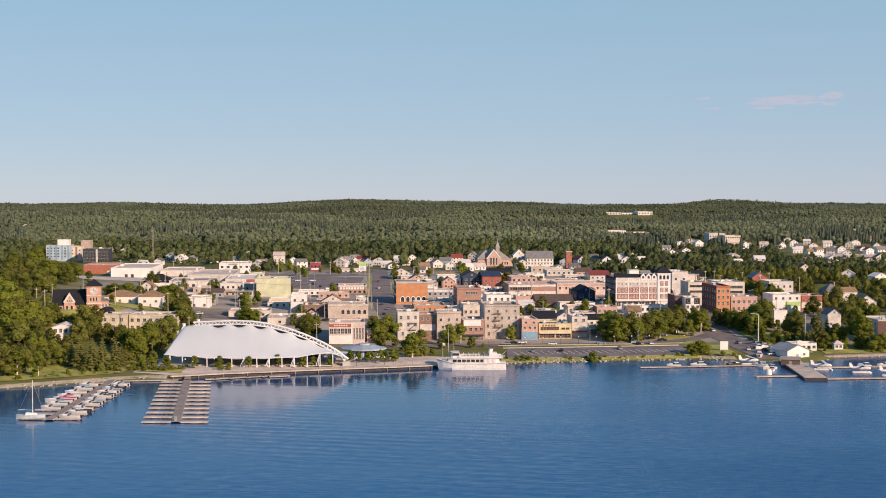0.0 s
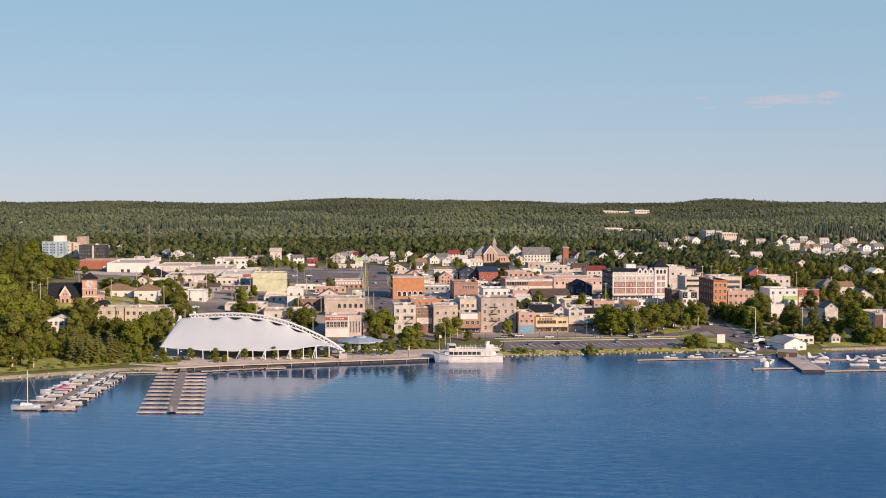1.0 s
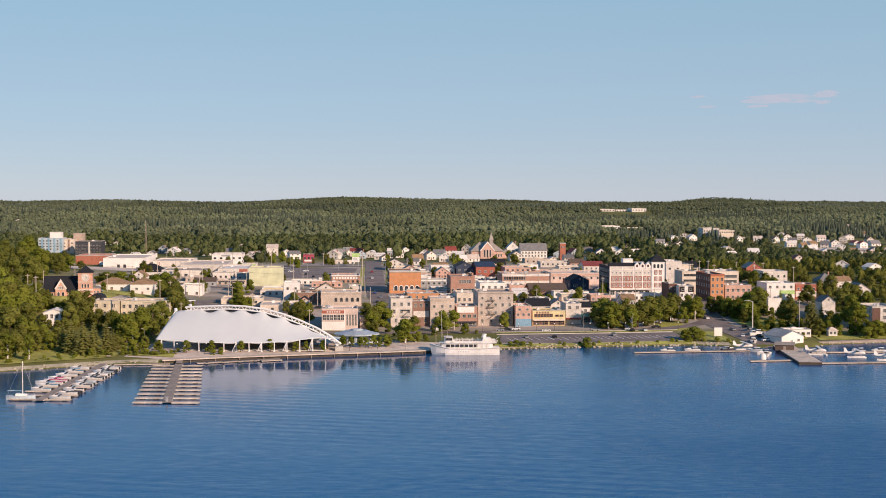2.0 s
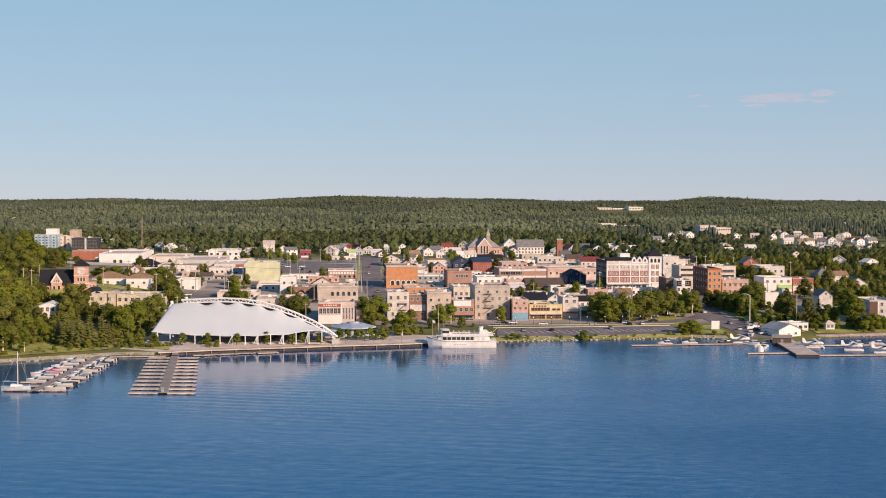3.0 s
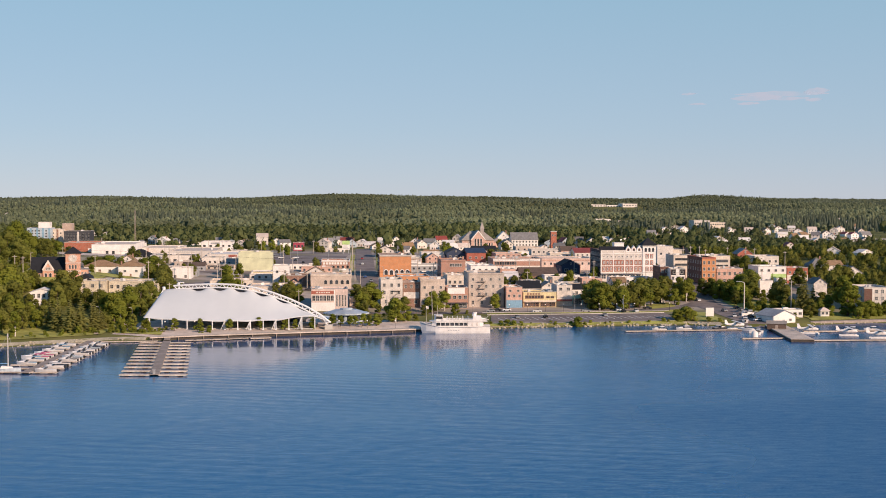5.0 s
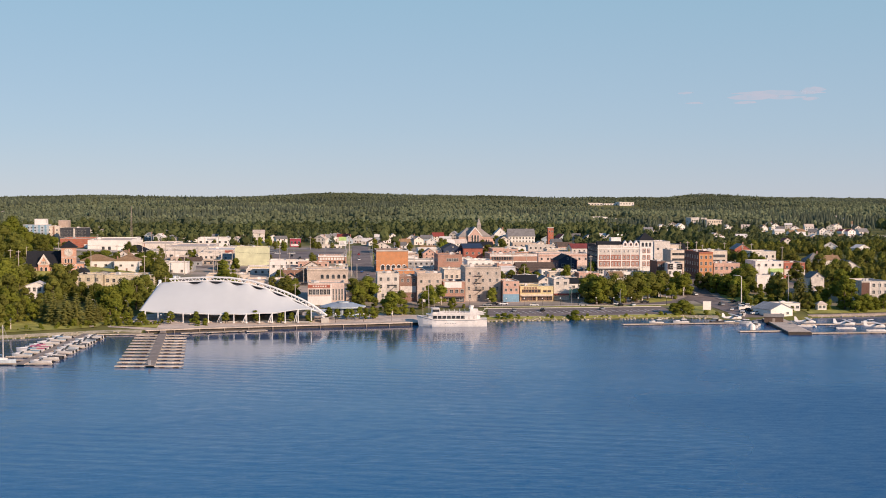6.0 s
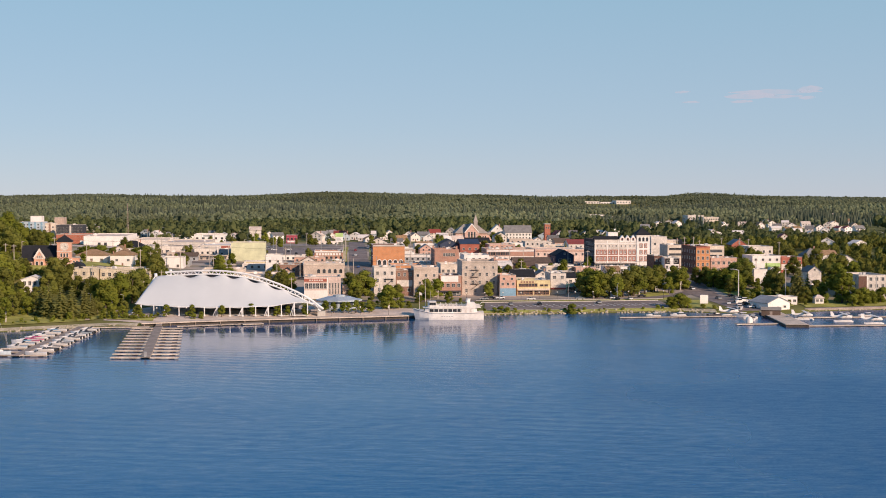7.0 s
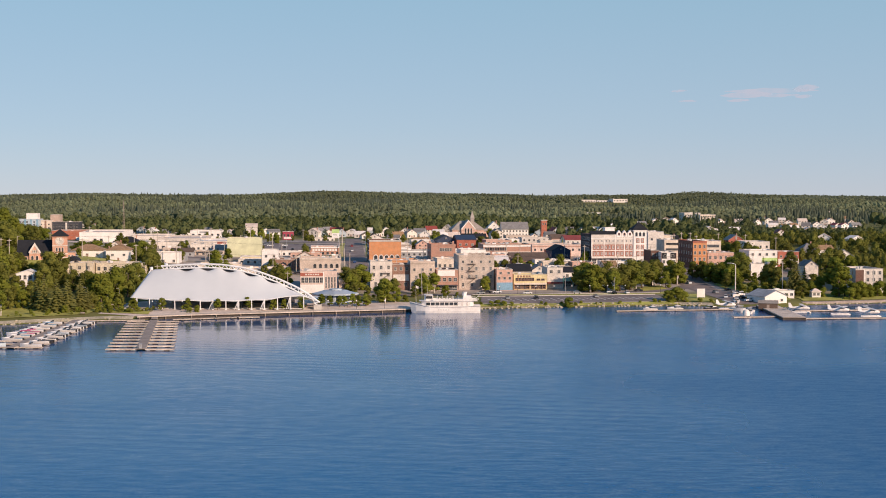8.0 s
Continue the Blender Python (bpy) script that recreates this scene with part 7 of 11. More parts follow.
house(-88.5, 1190.0, 13.7, 10.0, 8.5, 5.2, 7.9, PALEBLUE, SHINGLE_GREY,
      "pale blue outlying house with a grey shingle roof", turn=22, along="x")
house(-83.2, 1229.0, 13.7, 9.7, 9.9, 5.2, 7.8, WHITE, SHINGLE_GREY,
      "white outlying house with a grey shingle roof", turn=17, along="x")
house(-42.6, 1226.0, 13.9, 8.6, 8.3, 4.4, 6.9, PALEBLUE, ROOF_WHITE,
      "pale blue outlying house with a white metal roof", turn=-2, along="x")
house(-33.4, 1187.0, 13.8, 8.4, 7.2, 3.0, 6.2, WHITE, SHINGLE_GREY,
      "white outlying house with a grey shingle roof", turn=13, along="y")
house(-30.1, 1266.0, 14.0, 9.6, 7.3, 3.0, 6.3, WHITE, ROOF_PALE,
      "white outlying house with a pale shingle roof", turn=12, along="y")
house(28.4, 1265.0, 14.1, 8.2, 8.9, 5.2, 8.7, OFFWHITE, SHINGLE_GREY,
      "off-white outlying house with a grey shingle roof", turn=-15, along="y")
house(32.5, 1118.0, 13.7, 10.3, 8.4, 3.0, 6.1, WHITE, ROOF_PALE,
      "white outlying house with a pale shingle roof", turn=15, along="x")
house(22.3, 1102.0, 13.6, 8.9, 9.4, 3.0, 6.4, WHITE, ROOF_WHITE,
      "white outlying house with a white metal roof", turn=15, along="x")
house(172.9, 1264.0, 14.1, 11.9, 8.5, 4.4, 6.8, WHITE, ROOF_WHITE,
      "white outlying house with a white metal roof", turn=5, along="x")
house(170.0, 1186.0, 13.9, 10.7, 7.7, 5.2, 8.4, WHITE, ROOF_WHITE,
      "white outlying house with a white metal roof", turn=-4, along="y")
house(193.2, 1308.0, 14.2, 10.4, 8.8, 3.0, 6.1, WHITE, SHINGLE_BROWN,
      "white outlying house with a brown shingle roof", turn=22, along="y")
house(185.7, 1186.0, 13.9, 8.9, 9.3, 5.2, 8.1, WHITE, ROOF_WHITE,
      "white outlying house with a white metal roof", turn=17, along="x")
house(-202.7, 1340.0, 12.6, 11.6, 8.7, 4.4, 7.8, WHITE, SHINGLE_BROWN,
      "white outlying house with a brown shingle roof", turn=15, along="y")
house(-193.7, 1210.0, 12.6, 8.1, 7.8, 5.2, 8.5, WHITE, SHINGLE_GREY,
      "white outlying house with a grey shingle roof", turn=4, along="x")
house(-161.5, 1116.0, 13.8, 9.3, 8.3, 5.2, 8.1, OFFWHITE, ROOF_PALE,
      "off-white outlying house with a pale shingle roof", turn=-15, along="y")
house(-276.0, 1245.0, 10.7, 8.0, 7.1, 4.4, 6.8, WHITE, SHINGLE_GREY,
      "white outlying house with a grey shingle roof", turn=-8, along="y")
house(-279.7, 1386.0, 12.2, 10.6, 7.9, 4.4, 7.4, WHITE, SHINGLE_GREY,
      "white outlying house with a grey shingle roof", turn=-4, along="x")
house(-235.3, 1376.0, 12.7, 10.0, 7.7, 4.4, 7.5, WHITE, SHINGLE_GREY,
      "white outlying house with a grey shingle roof", turn=24, along="y")
house(-138.9, 1196.0, 13.4, 10.2, 7.2, 4.4, 7.5, WHITE, ROOF_PALE,
      "white outlying house with a pale shingle roof", turn=13, along="y")
house(-126.4, 1154.0, 13.6, 10.2, 8.0, 5.2, 7.7, WHITE, SHINGLE_GREY,
      "white outlying house with a grey shingle roof", turn=23, along="x")
house(-286.5, 1220.0, 11.0, 8.4, 8.0, 3.0, 5.7, WHITE, ROOF_WHITE,
      "white outlying house with a white metal roof", turn=-14, along="x")
house(-704.5, 2170.0, 22.3, 10.5, 8.0, 4.4, 7.3, WHITE, ROOF_PALE,
      "white outlying house with a pale shingle roof", turn=7, along="y")
house(-691.0, 2114.0, 21.0, 11.0, 8.7, 3.0, 6.0, WHITE, ROOF_WHITE,
      "white outlying house with a white metal roof", turn=-11, along="x")
house(370.8, 1266.0, 14.0, 9.7, 7.3, 5.2, 8.6, WHITE, ROOF_WHITE,
      "white outlying house with a white metal roof", turn=4, along="x")
house(372.0, 1224.0, 14.0, 9.1, 8.6, 5.2, 7.5, WHITE, ROOF_WHITE,
      "white outlying house with a white metal roof", turn=-0, along="y")
house(369.6, 1182.0, 14.1, 8.8, 8.2, 5.2, 7.5, OFFWHITE, ROOF_PALE,
      "off-white outlying house with a pale shingle roof", turn=-12, along="y")
house(403.0, 1245.0, 14.0, 11.9, 7.3, 3.0, 6.6, WHITE, SHINGLE_BROWN,
      "white outlying house with a brown shingle roof", turn=10, along="x")
house(393.7, 1184.0, 14.0, 11.4, 7.9, 5.2, 7.6, WHITE, SHINGLE_BROWN,
      "white outlying house with a brown shingle roof", turn=-16, along="y")
house(439.5, 1288.0, 14.0, 11.3, 9.4, 3.0, 6.2, OFFWHITE, SHINGLE_GREY,
      "off-white outlying house with a grey shingle roof", turn=-0, along="y")
house(345.9, 1086.0, 15.5, 11.4, 9.4, 3.0, 5.5, WHITE, ROOF_WHITE,
      "white outlying house with a white metal roof", turn=24, along="x")
house(335.5, 1181.0, 14.2, 8.4, 8.8, 4.4, 7.7, WHITE, SHINGLE_GREY,
      "white outlying house with a grey shingle roof", turn=-7, along="x")
house(370.3, 1092.0, 15.2, 10.8, 8.1, 5.2, 8.1, OFFWHITE, SHINGLE_BROWN,
      "off-white outlying house with a brown shingle roof", turn=-5, along="x")
house(333.1, 1112.0, 15.0, 10.9, 9.1, 4.4, 7.5, WHITE, SHINGLE_BROWN,
      "white outlying house with a brown shingle roof", turn=-9, along="y")
house(514.3, 1784.0, 17.4, 9.8, 7.2, 3.0, 5.2, WHITE, ROOF_PALE,
      "white outlying house with a pale shingle roof", turn=-13, along="x")
house(359.8, 1527.0, 15.5, 8.1, 8.5, 5.2, 8.2, WHITE, ROOF_WHITE,
      "white outlying house with a white metal roof", turn=23, along="y")
SIMPLE[0] = False


# ---- landmark buildings ----
def pyramid(w, d, z0, z1, over=0.5):
    m = Mesh()
    a = [(-w / 2 - over, -d / 2 - over, z0), (w / 2 + over, -d / 2 - over, z0), (w / 2 + over, d / 2 + over, z0), (-w / 2 - over, d / 2 + over, z0)]
    for i in range(4):
        m.face([a[i], a[(i + 1) % 4], (0, 0, z1)])
        b, c = a[i], a[(i + 1) % 4]
        m.face([(b[0], b[1], z0 - 0.25), (c[0], c[1], z0 - 0.25), c, b])
    m.face([(x, y, z0 - 0.25) for x, y, z in reversed(a)])
    return m


# brick colour taken near black to hold the shade of the hotel flank
FLANKBRICK = brick_mat("flank_shade_brick", (0.055, 0.042, 0.045), (0.07, 0.06, 0.06))
HOTELBRICK = brick_mat("hotel_brick", (0.36, 0.13, 0.09), (0.28, 0.2, 0.16))


def build_hotel():
    """Five-storey hotel: red brick with white trim, three gabled dormers, corner tower under a pyramid roof."""
    w, d, h = 34.0, 30.0, 19.2
    b = thing("hotel", pose(122.5, 786, 9.2, 0, 0, 5), "white and red five-storey hotel with a corner tower", "hotel")
    a, r = shell(w - 8, d, h)
    for i, v in enumerate(a.v):
        a.v[i] = (v[0] - 4, v[1], v[2])
    for i, v in enumerate(r.v):
        r.v[i] = (v[0] - 4, v[1], v[2])
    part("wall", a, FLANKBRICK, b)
    part("roof", r, ROOF_PALE, b)
    part("facade", Mesh().box(-17, 9, -0.12, 0, -1, h), OFFWHITE, b, "white painted facade panels")
    mans = Mesh().loft([[(-17.3, -0.4, h), (-17.3, 2.6, h + 2.0), (-17.3, 4, h + 2.0), (-17.3, 4, h)], [(-2.5, -0.4, h), (-2.5, 2.6, h + 2.0), (-2.5, 4, h + 2.0), (-2.5, 4, h)]])
    part("mansard", mans, SHINGLE_BLACK, b, "dark mansard roof edge")
    mans = Mesh().loft([[(-2.5, 0.6, h), (-2.5, 2.6, h + 1.8), (-2.5, 4, h + 1.8), (-2.5, 4, h)], [(8.9, 0.6, h), (8.9, 2.6, h + 1.8), (8.9, 4, h + 1.8), (8.9, 4, h)]])
    part("mansard", mans, SHINGLE_BLACK, b)
    for k in range(2):
        part("fascia", Mesh().box(-17.2, 9.1, -0.45, -0.12, (9.3, 16.6)[k], (9.7, 17.1)[k]), WHITE, b)
    # brick panels between the white piers, with the windows on them
    for zc in (7.6, 11.5, 15.2):
        for x0, x1, n in ((-16.2, -9.4, 3), (-8.9, -2.6, 3), (-1.9, 3.2, 2), (3.6, 8.6, 2)):
            if zc < 15:
                for i in range(n):
                    xc = x0 + (x1 - x0) * (i + 0.5) / n
                    part("brick_panel", Mesh().box(xc - 1.02, xc + 1.02, -0.2, -0.12, zc - 1.6, zc + 1.6), HOTELBRICK, b)
            window_row(b, x0, x1, zc, n, 0.62, 1.6 if zc < 15 else 1.1, -0.2, WHITE)
    for xp in (-16.8, -9.15, -2.25, 3.4, 8.8):
        part("pier", Mesh().box(xp - 0.22, xp + 0.22, -0.3, -0.12, 5.3, 18.6), WHITE, b)
    for i in range(7):
        add_window(b, pose(-15.2 + i * 3.6, -0.12, 2.9), 2.6, 2.4, WHITE)
    part("entrance_canopy", Mesh().box(-17, 9, -2.2, -0.12, 4.9, 5.3), WHITE, b)
    for i in range(3):
        u = 0.0 + i * 3.4
        dm = Mesh()
        dm.loft([[(u - 1.5, -0.3, h - 1.5), (u + 1.5, -0.3, h - 1.5), (u + 1.5, -0.3, h + 0.6), (u, -0.3, h + 2.6), (u - 1.5, -0.3, h + 0.6)],
                 [(u - 1.5, 2.4, h - 1.5), (u + 1.5, 2.4, h - 1.5), (u + 1.5, 2.4, h + 0.6), (u, 2.4, h + 2.6), (u - 1.5, 2.4, h + 0.6)]])
        g = part("dormer", dm, WHITE, b, "white gabled dormer")
        add_window(g, pose(u, -0.3, h + 0.1), 1.0, 1.5, REDBRICK, True)
    t = Mesh().box(9, 17, -0.6, 7.4, -4, 22.2)
    tw = part("tower", t, WHITE, b, "white corner tower")
    part("tower_roof", pyramid(8.2, 8.2, 22.2, 26.6, 0.7), SHINGLE_BLACK, b, "dark pyramid roof", at=pose(13, 3.4, 0))
    part("finial", Mesh().tube([(13, 3.4, 26.5), (13, 3.4, 29.0)], [0.18, 0.05], 6), BLACKMETAL, b)
    part("tower_cornice", Mesh().box(8.7, 17.3, -0.95, 7.7, 21.3, 21.9), WHITE, b)
    for zc in (7.6, 11.5, 15.4):
        for xc in (11.6, 14.4):
            part("brick_panel", Mesh().box(xc - 1.0, xc + 1.0, -0.68, -0.6, zc - 1.4, zc + 1.4), HOTELBRICK, b)
        window_row(b, 10.2, 15.8, zc, 2, 0.62, 1.6, -0.68, WHITE)
    window_row(b, 9.6, 16.4, 19.2, 3, 1.2, 2.4, -0.6, GREY, True)
    for zc in (3.4, 6.7, 10.0, 13.3, 16.4):
        window_row(b, 2, 28, zc, 8, 1.0, 1.7, -17.0, turn=-90)
    part("lift_house", Mesh().box(-6.5, -0.5, 9, 15, h - 0.7, h + 3.8).box(-6.7, -0.3, 8.8, 15.2, h + 3.8, h + 4.1), WHITE, b, "white rooftop lift house")
    part("dish", Mesh().tube([(-2, 10, h + 4.1), (-2, 10, h + 5.6)], 0.06, 5).tube([(-2.6, 10, h + 5.6), (-1.4, 9.8, h + 6.3)], [0.7, 0.1], 8), METAL, b)


def build_courthouse():
    """Town hall: red brick with pale stone, long black roof, white-trimmed gable and a clock tower."""
    b = thing("town_hall", pose(-196.4, 675, 16.8, 0, 0, 12), "red brick town hall with black roof and a clock tower", "town hall")
    a, e, d = Mesh(), 4.4, 13.0
    a.box(-8.4, 8.4, 0, 0.4, -5, e).box(-8.4, 8.4, d - 0.4, d, -5, e).box(-8.4, -8.0, 0.4, d - 0.4, -5, e).box(8.0, 8.4, 0.4, d - 0.4, -5, e)
    part("wall", a, SALMON_BRICK, b)
    r, g = gable_roof(16.8, d, e, 11.6, 0.6)
    part("roof", r, SHINGLE_BLACK, b, "long steep black roof")
    for piece in g:
        part("gable", piece, SALMON_BRICK, b)
    out = [(-2.7, -5), (2.7, -5), (2.7, 6.0), (0, 9.9), (-2.7, 6.0)]
    gb = part("gable_bay", Mesh().loft([[(x, -1.0, z) for x, z in out], [(x, 6, z) for x, z in out]]), SALMON_BRICK, b)
    cover = [(-3.1, 5.7), (0, 10.2), (3.1, 5.7), (3.1, 6.0), (0, 10.5), (-3.1, 6.0)]
    part("gable_roof", Mesh().loft([[(x, -0.6, z) for x, z in cover], [(x, 6, z) for x, z in cover]]), SHINGLE_BLACK, b)
    tr = [(-3.2, 5.4), (0, 10.6), (3.2, 5.4), (2.1, 5.4), (0, 8.9), (-2.1, 5.4)]
    part("gable_trim", Mesh().loft([[(x, -1.3, z) for x, z in tr], [(x, -1.02, z) for x, z in tr]]), OFFWHITE, b, "pale stone gable trim")
    part("gable_band", Mesh().box(-2.75, 2.75, -1.16, -1.0, 5.0, 5.4), OFFWHITE, b)
    window_row(gb, -1.3, 1.3, 6.0, 3, 0.5, 1.2, -1.0, OFFWHITE)
    window_row(gb, -2.3, 2.3, 2.7, 2, 1.2, 2.0, -1.0, OFFWHITE, True)
    window_row(gb, -2.3, 2.3, -0.8, 2, 1.2, 2.0, -1.0, OFFWHITE)
    for x0, x1 in ((-8.0, -3.2), (3.2, 8.0)):
        window_row(b, x0, x1, 2.2, 2, 1.1, 2.0, 0, OFFWHITE, True)
        window_row(b, x0, x1, -1.6, 2, 1.1, 2.0, 0, OFFWHITE)
    part("stone_band", Mesh().box(-8.5, 8.5, -0.12, 0, 0.1, 0.6), OFFWHITE, b)
    part("stone_band", Mesh().box(-8.5, 8.5, -0.14, 0, 3.7, 4.1), OFFWHITE, b)
    tx, top = 12.4, 14.0
    tw = part("clock_tower", Mesh().box(tx - 3.6, tx + 3.6, -1.6, 5.6, -5, top), SALMON_BRICK, b, "red brick clock tower")
    for lo, hi, out in ((4.4, 5.0, 0.2), (8.7, 9.1, 0.16), (0.2, 0.7, 0.16), (2.6, 2.9, 0.1)):
        part("tower_band", Mesh().box(tx - 3.6 - out, tx + 3.6 + out, -1.6 - out, 5.6 + out, lo, hi), OFFWHITE, tw)
    part("tower_cornice", Mesh().box(tx - 3.95, tx + 3.95, -1.95, 5.95, top - 0.7, top), SALMON_BRICK, tw)
    part("tower_roof", pyramid(7.2, 7.2, top, 17.4, 0.7), SHINGLE_BLACK, b, "black pyramid roof of the clock tower", at=pose(tx, 2.0, 0))
    part("finial", Mesh().tube([(tx, 2.0, 17.2), (tx, 2.0, 18.4)], [0.12, 0.04], 6), BLACKMETAL, b)
    n, zc = 24, 11.4
    ring = [(math.cos(2 * math.pi * i / n), math.sin(2 * math.pi * i / n)) for i in range(n)]
    clock = part("clock", Mesh().loft([[(tx + x * 2.2, -1.62, zc + z * 2.2) for x, z in ring], [(tx + x * 2.2, -1.78, zc + z * 2.2) for x, z in ring]]), OFFWHITE, tw, "pale round clock face")
    part("clock_ring", Mesh().loft([[(tx + x * k, y, zc + z * k) for x, z in ring] for k, y in ((1.75, -1.8), (1.95, -1.8), (1.95, -1.84), (1.75, -1.84), (1.75, -1.8))], caps=False), TAN, clock)
    part("clock_pointer", Mesh().box(tx - 0.07, tx + 0.07, -1.84, -1.79, zc, zc + 1.5), BLACKMETAL, clock)
    part("clock_pointer", Mesh().box(tx, tx + 1.0, -1.88, -1.85, zc - 0.07, zc + 0.07), BLACKMETAL, clock)
    window_row(tw, tx - 2.2, tx + 2.2, 6.9, 3, 0.8, 2.0, -1.6, OFFWHITE, True)
    window_row(tw, tx - 1.4, tx + 1.4, 2.2, 1, 1.3, 2.6, -1.6, OFFWHITE, True)
    window_row(tw, tx - 1.4, tx + 1.4, -1.4, 1, 1.3, 1.8, -1.6, OFFWHITE)
    part("annex", Mesh().box(16.0, 19.6, 1, 12, -5, 5.2), SALMON_BRICK, b)
    part("annex_roof", Mesh().box(15.9, 19.8, 0.8, 12.2, 5.2, 5.5), ROOF_GREY, b)
    window_row(b, 16.2, 19.4, 3.0, 2, 0.9, 1.8, 1.0, OFFWHITE)
    low = thing("porch_roof", pose(-172.6, 655, 13.6, 0, 0, 5), "small building with a curved black roof", "building")
    rings = []
    for k in range(9):
        q = math.pi * k / 8
        rings.append((-math.cos(q) * 3.8, 4.4 + math.sin(q) * 3.0))
    part("roof", Mesh().loft([[(x, 0, zz) for x, zz in rings], [(x, 9, zz) for x, zz in rings]]), SHINGLE_BLACK, low)
    part("wall", Mesh().box(-3.6, 3.6, 0.2, 8.8, -3, 4.5), CREAM, low)


def build_church():
    """Brick church with a broad grey roof, white-trimmed front gable and a slim spire."""
    b = thing("church", pose(46.4, 1172, 13.0, 0, 0, 5), "pale pink brick church with a broad grey roof", "church")
    part("wall", Mesh().box(-14.5, 14.5, 2, 26, -3, 7.6), CHURCHBRICK, b)
    part("roof", hip_roof(29, 24, 7.6, 15.4, 0.8, k=8.5), CHURCHROOF, b, at=pose(0, 2, 0))
    out = [(-6.4, -3), (6.4, -3), (6.4, 8.4), (0, 15.6), (-6.4, 8.4)]
    gp = part("front_gable", Mesh().loft([[(x, 0, z) for x, z in out], [(x, 14, z) for x, z in out]]), CHURCHBRICK, b)
    tr = [(-7.0, 7.9), (0, 16.4), (7.0, 7.9), (6.1, 7.9), (0, 15.1), (-6.1, 7.9)]
    part("gable_trim", Mesh().loft([[(x, -0.3, z) for x, z in tr], [(x, -0.02, z) for x, z in tr]]), WHITE, b, "white gable trim")
    part("gable_roof", Mesh().loft([[(x, 0, z + 0.1) for x, z in tr], [(x, 13.8, z + 0.1) for x, z in tr]]), CHURCHROOF, b)
    window_row(gp, -3.9, 3.9, 5.6, 3, 1.5, 6.6, 0, WHITE, True)
    part("steeple_base", Mesh().box(2.4, 5.8, 4, 7.4, 7, 17.8), CHURCHROOF, b)
    part("spire", pyramid(3.4, 3.4, 17.8, 24.6, 0.3), CHURCHROOF, b, "slim pale grey spire", at=pose(4.1, 5.7, 0))
    part("cross", Mesh().box(4.03, 4.17, 5.63, 5.77, 24.3, 26.0).box(3.6, 4.6, 5.64, 5.76, 25.3, 25.45), METAL, b)
    part("side_wing", Mesh().box(14.5, 21.0, 6, 20, -3, 6.0), CHURCHBRICK, b)
    part("wing_roof", hip_roof(6.5, 14, 6.0, 9.0, 0.4), CHURCHROOF, b, at=pose(17.7, 6, 0))
    window_row(b, -14, -7, 3.6, 3, 1.1, 2.6, 2, WHITE, True)
    window_row(b, 7.2, 14, 3.6, 3, 1.1, 2.6, 2, WHITE, True)
    hs = thing("hose_tower", pose(108, 1100, 12.9, 0, 0, 5), "tall plain red brick tower", "tower")
    part("wall", Mesh().box(-2.4, 2.4, 0, 4.8, -3, 17.4), REDBRICK, hs)
    part("cap", Mesh().box(-2.7, 2.7, -0.3, 5.1, 17.4, 18.0), CONCRETE, hs)
    window_row(hs, -2, 2, 14.5, 2, 0.8, 1.6, 0, FRAME, True)


CHURCHBRICK = brick_mat("pale_pink_brick", (0.58, 0.35, 0.285), (0.56, 0.43, 0.37))
CHURCHROOF = mat("pale_grey_slate", (0.35, 0.305, 0.275), 0.8, 0.15, 1.5, 0.2)
SALMON_BRICK = brick_mat("orange_red_brick", (0.58, 0.28, 0.19), (0.55, 0.42, 0.34))
build_hotel()
build_courthouse()
build_church()
CLEARINGS.append((18, 108, 1090, 1205))
CLEARINGS.append((-240, -196, 770, 872))
CLEARINGS.append((-425, -320, 960, 1330))
CLEARINGS.append((340, 560, 1250, 1420))
build_woods()


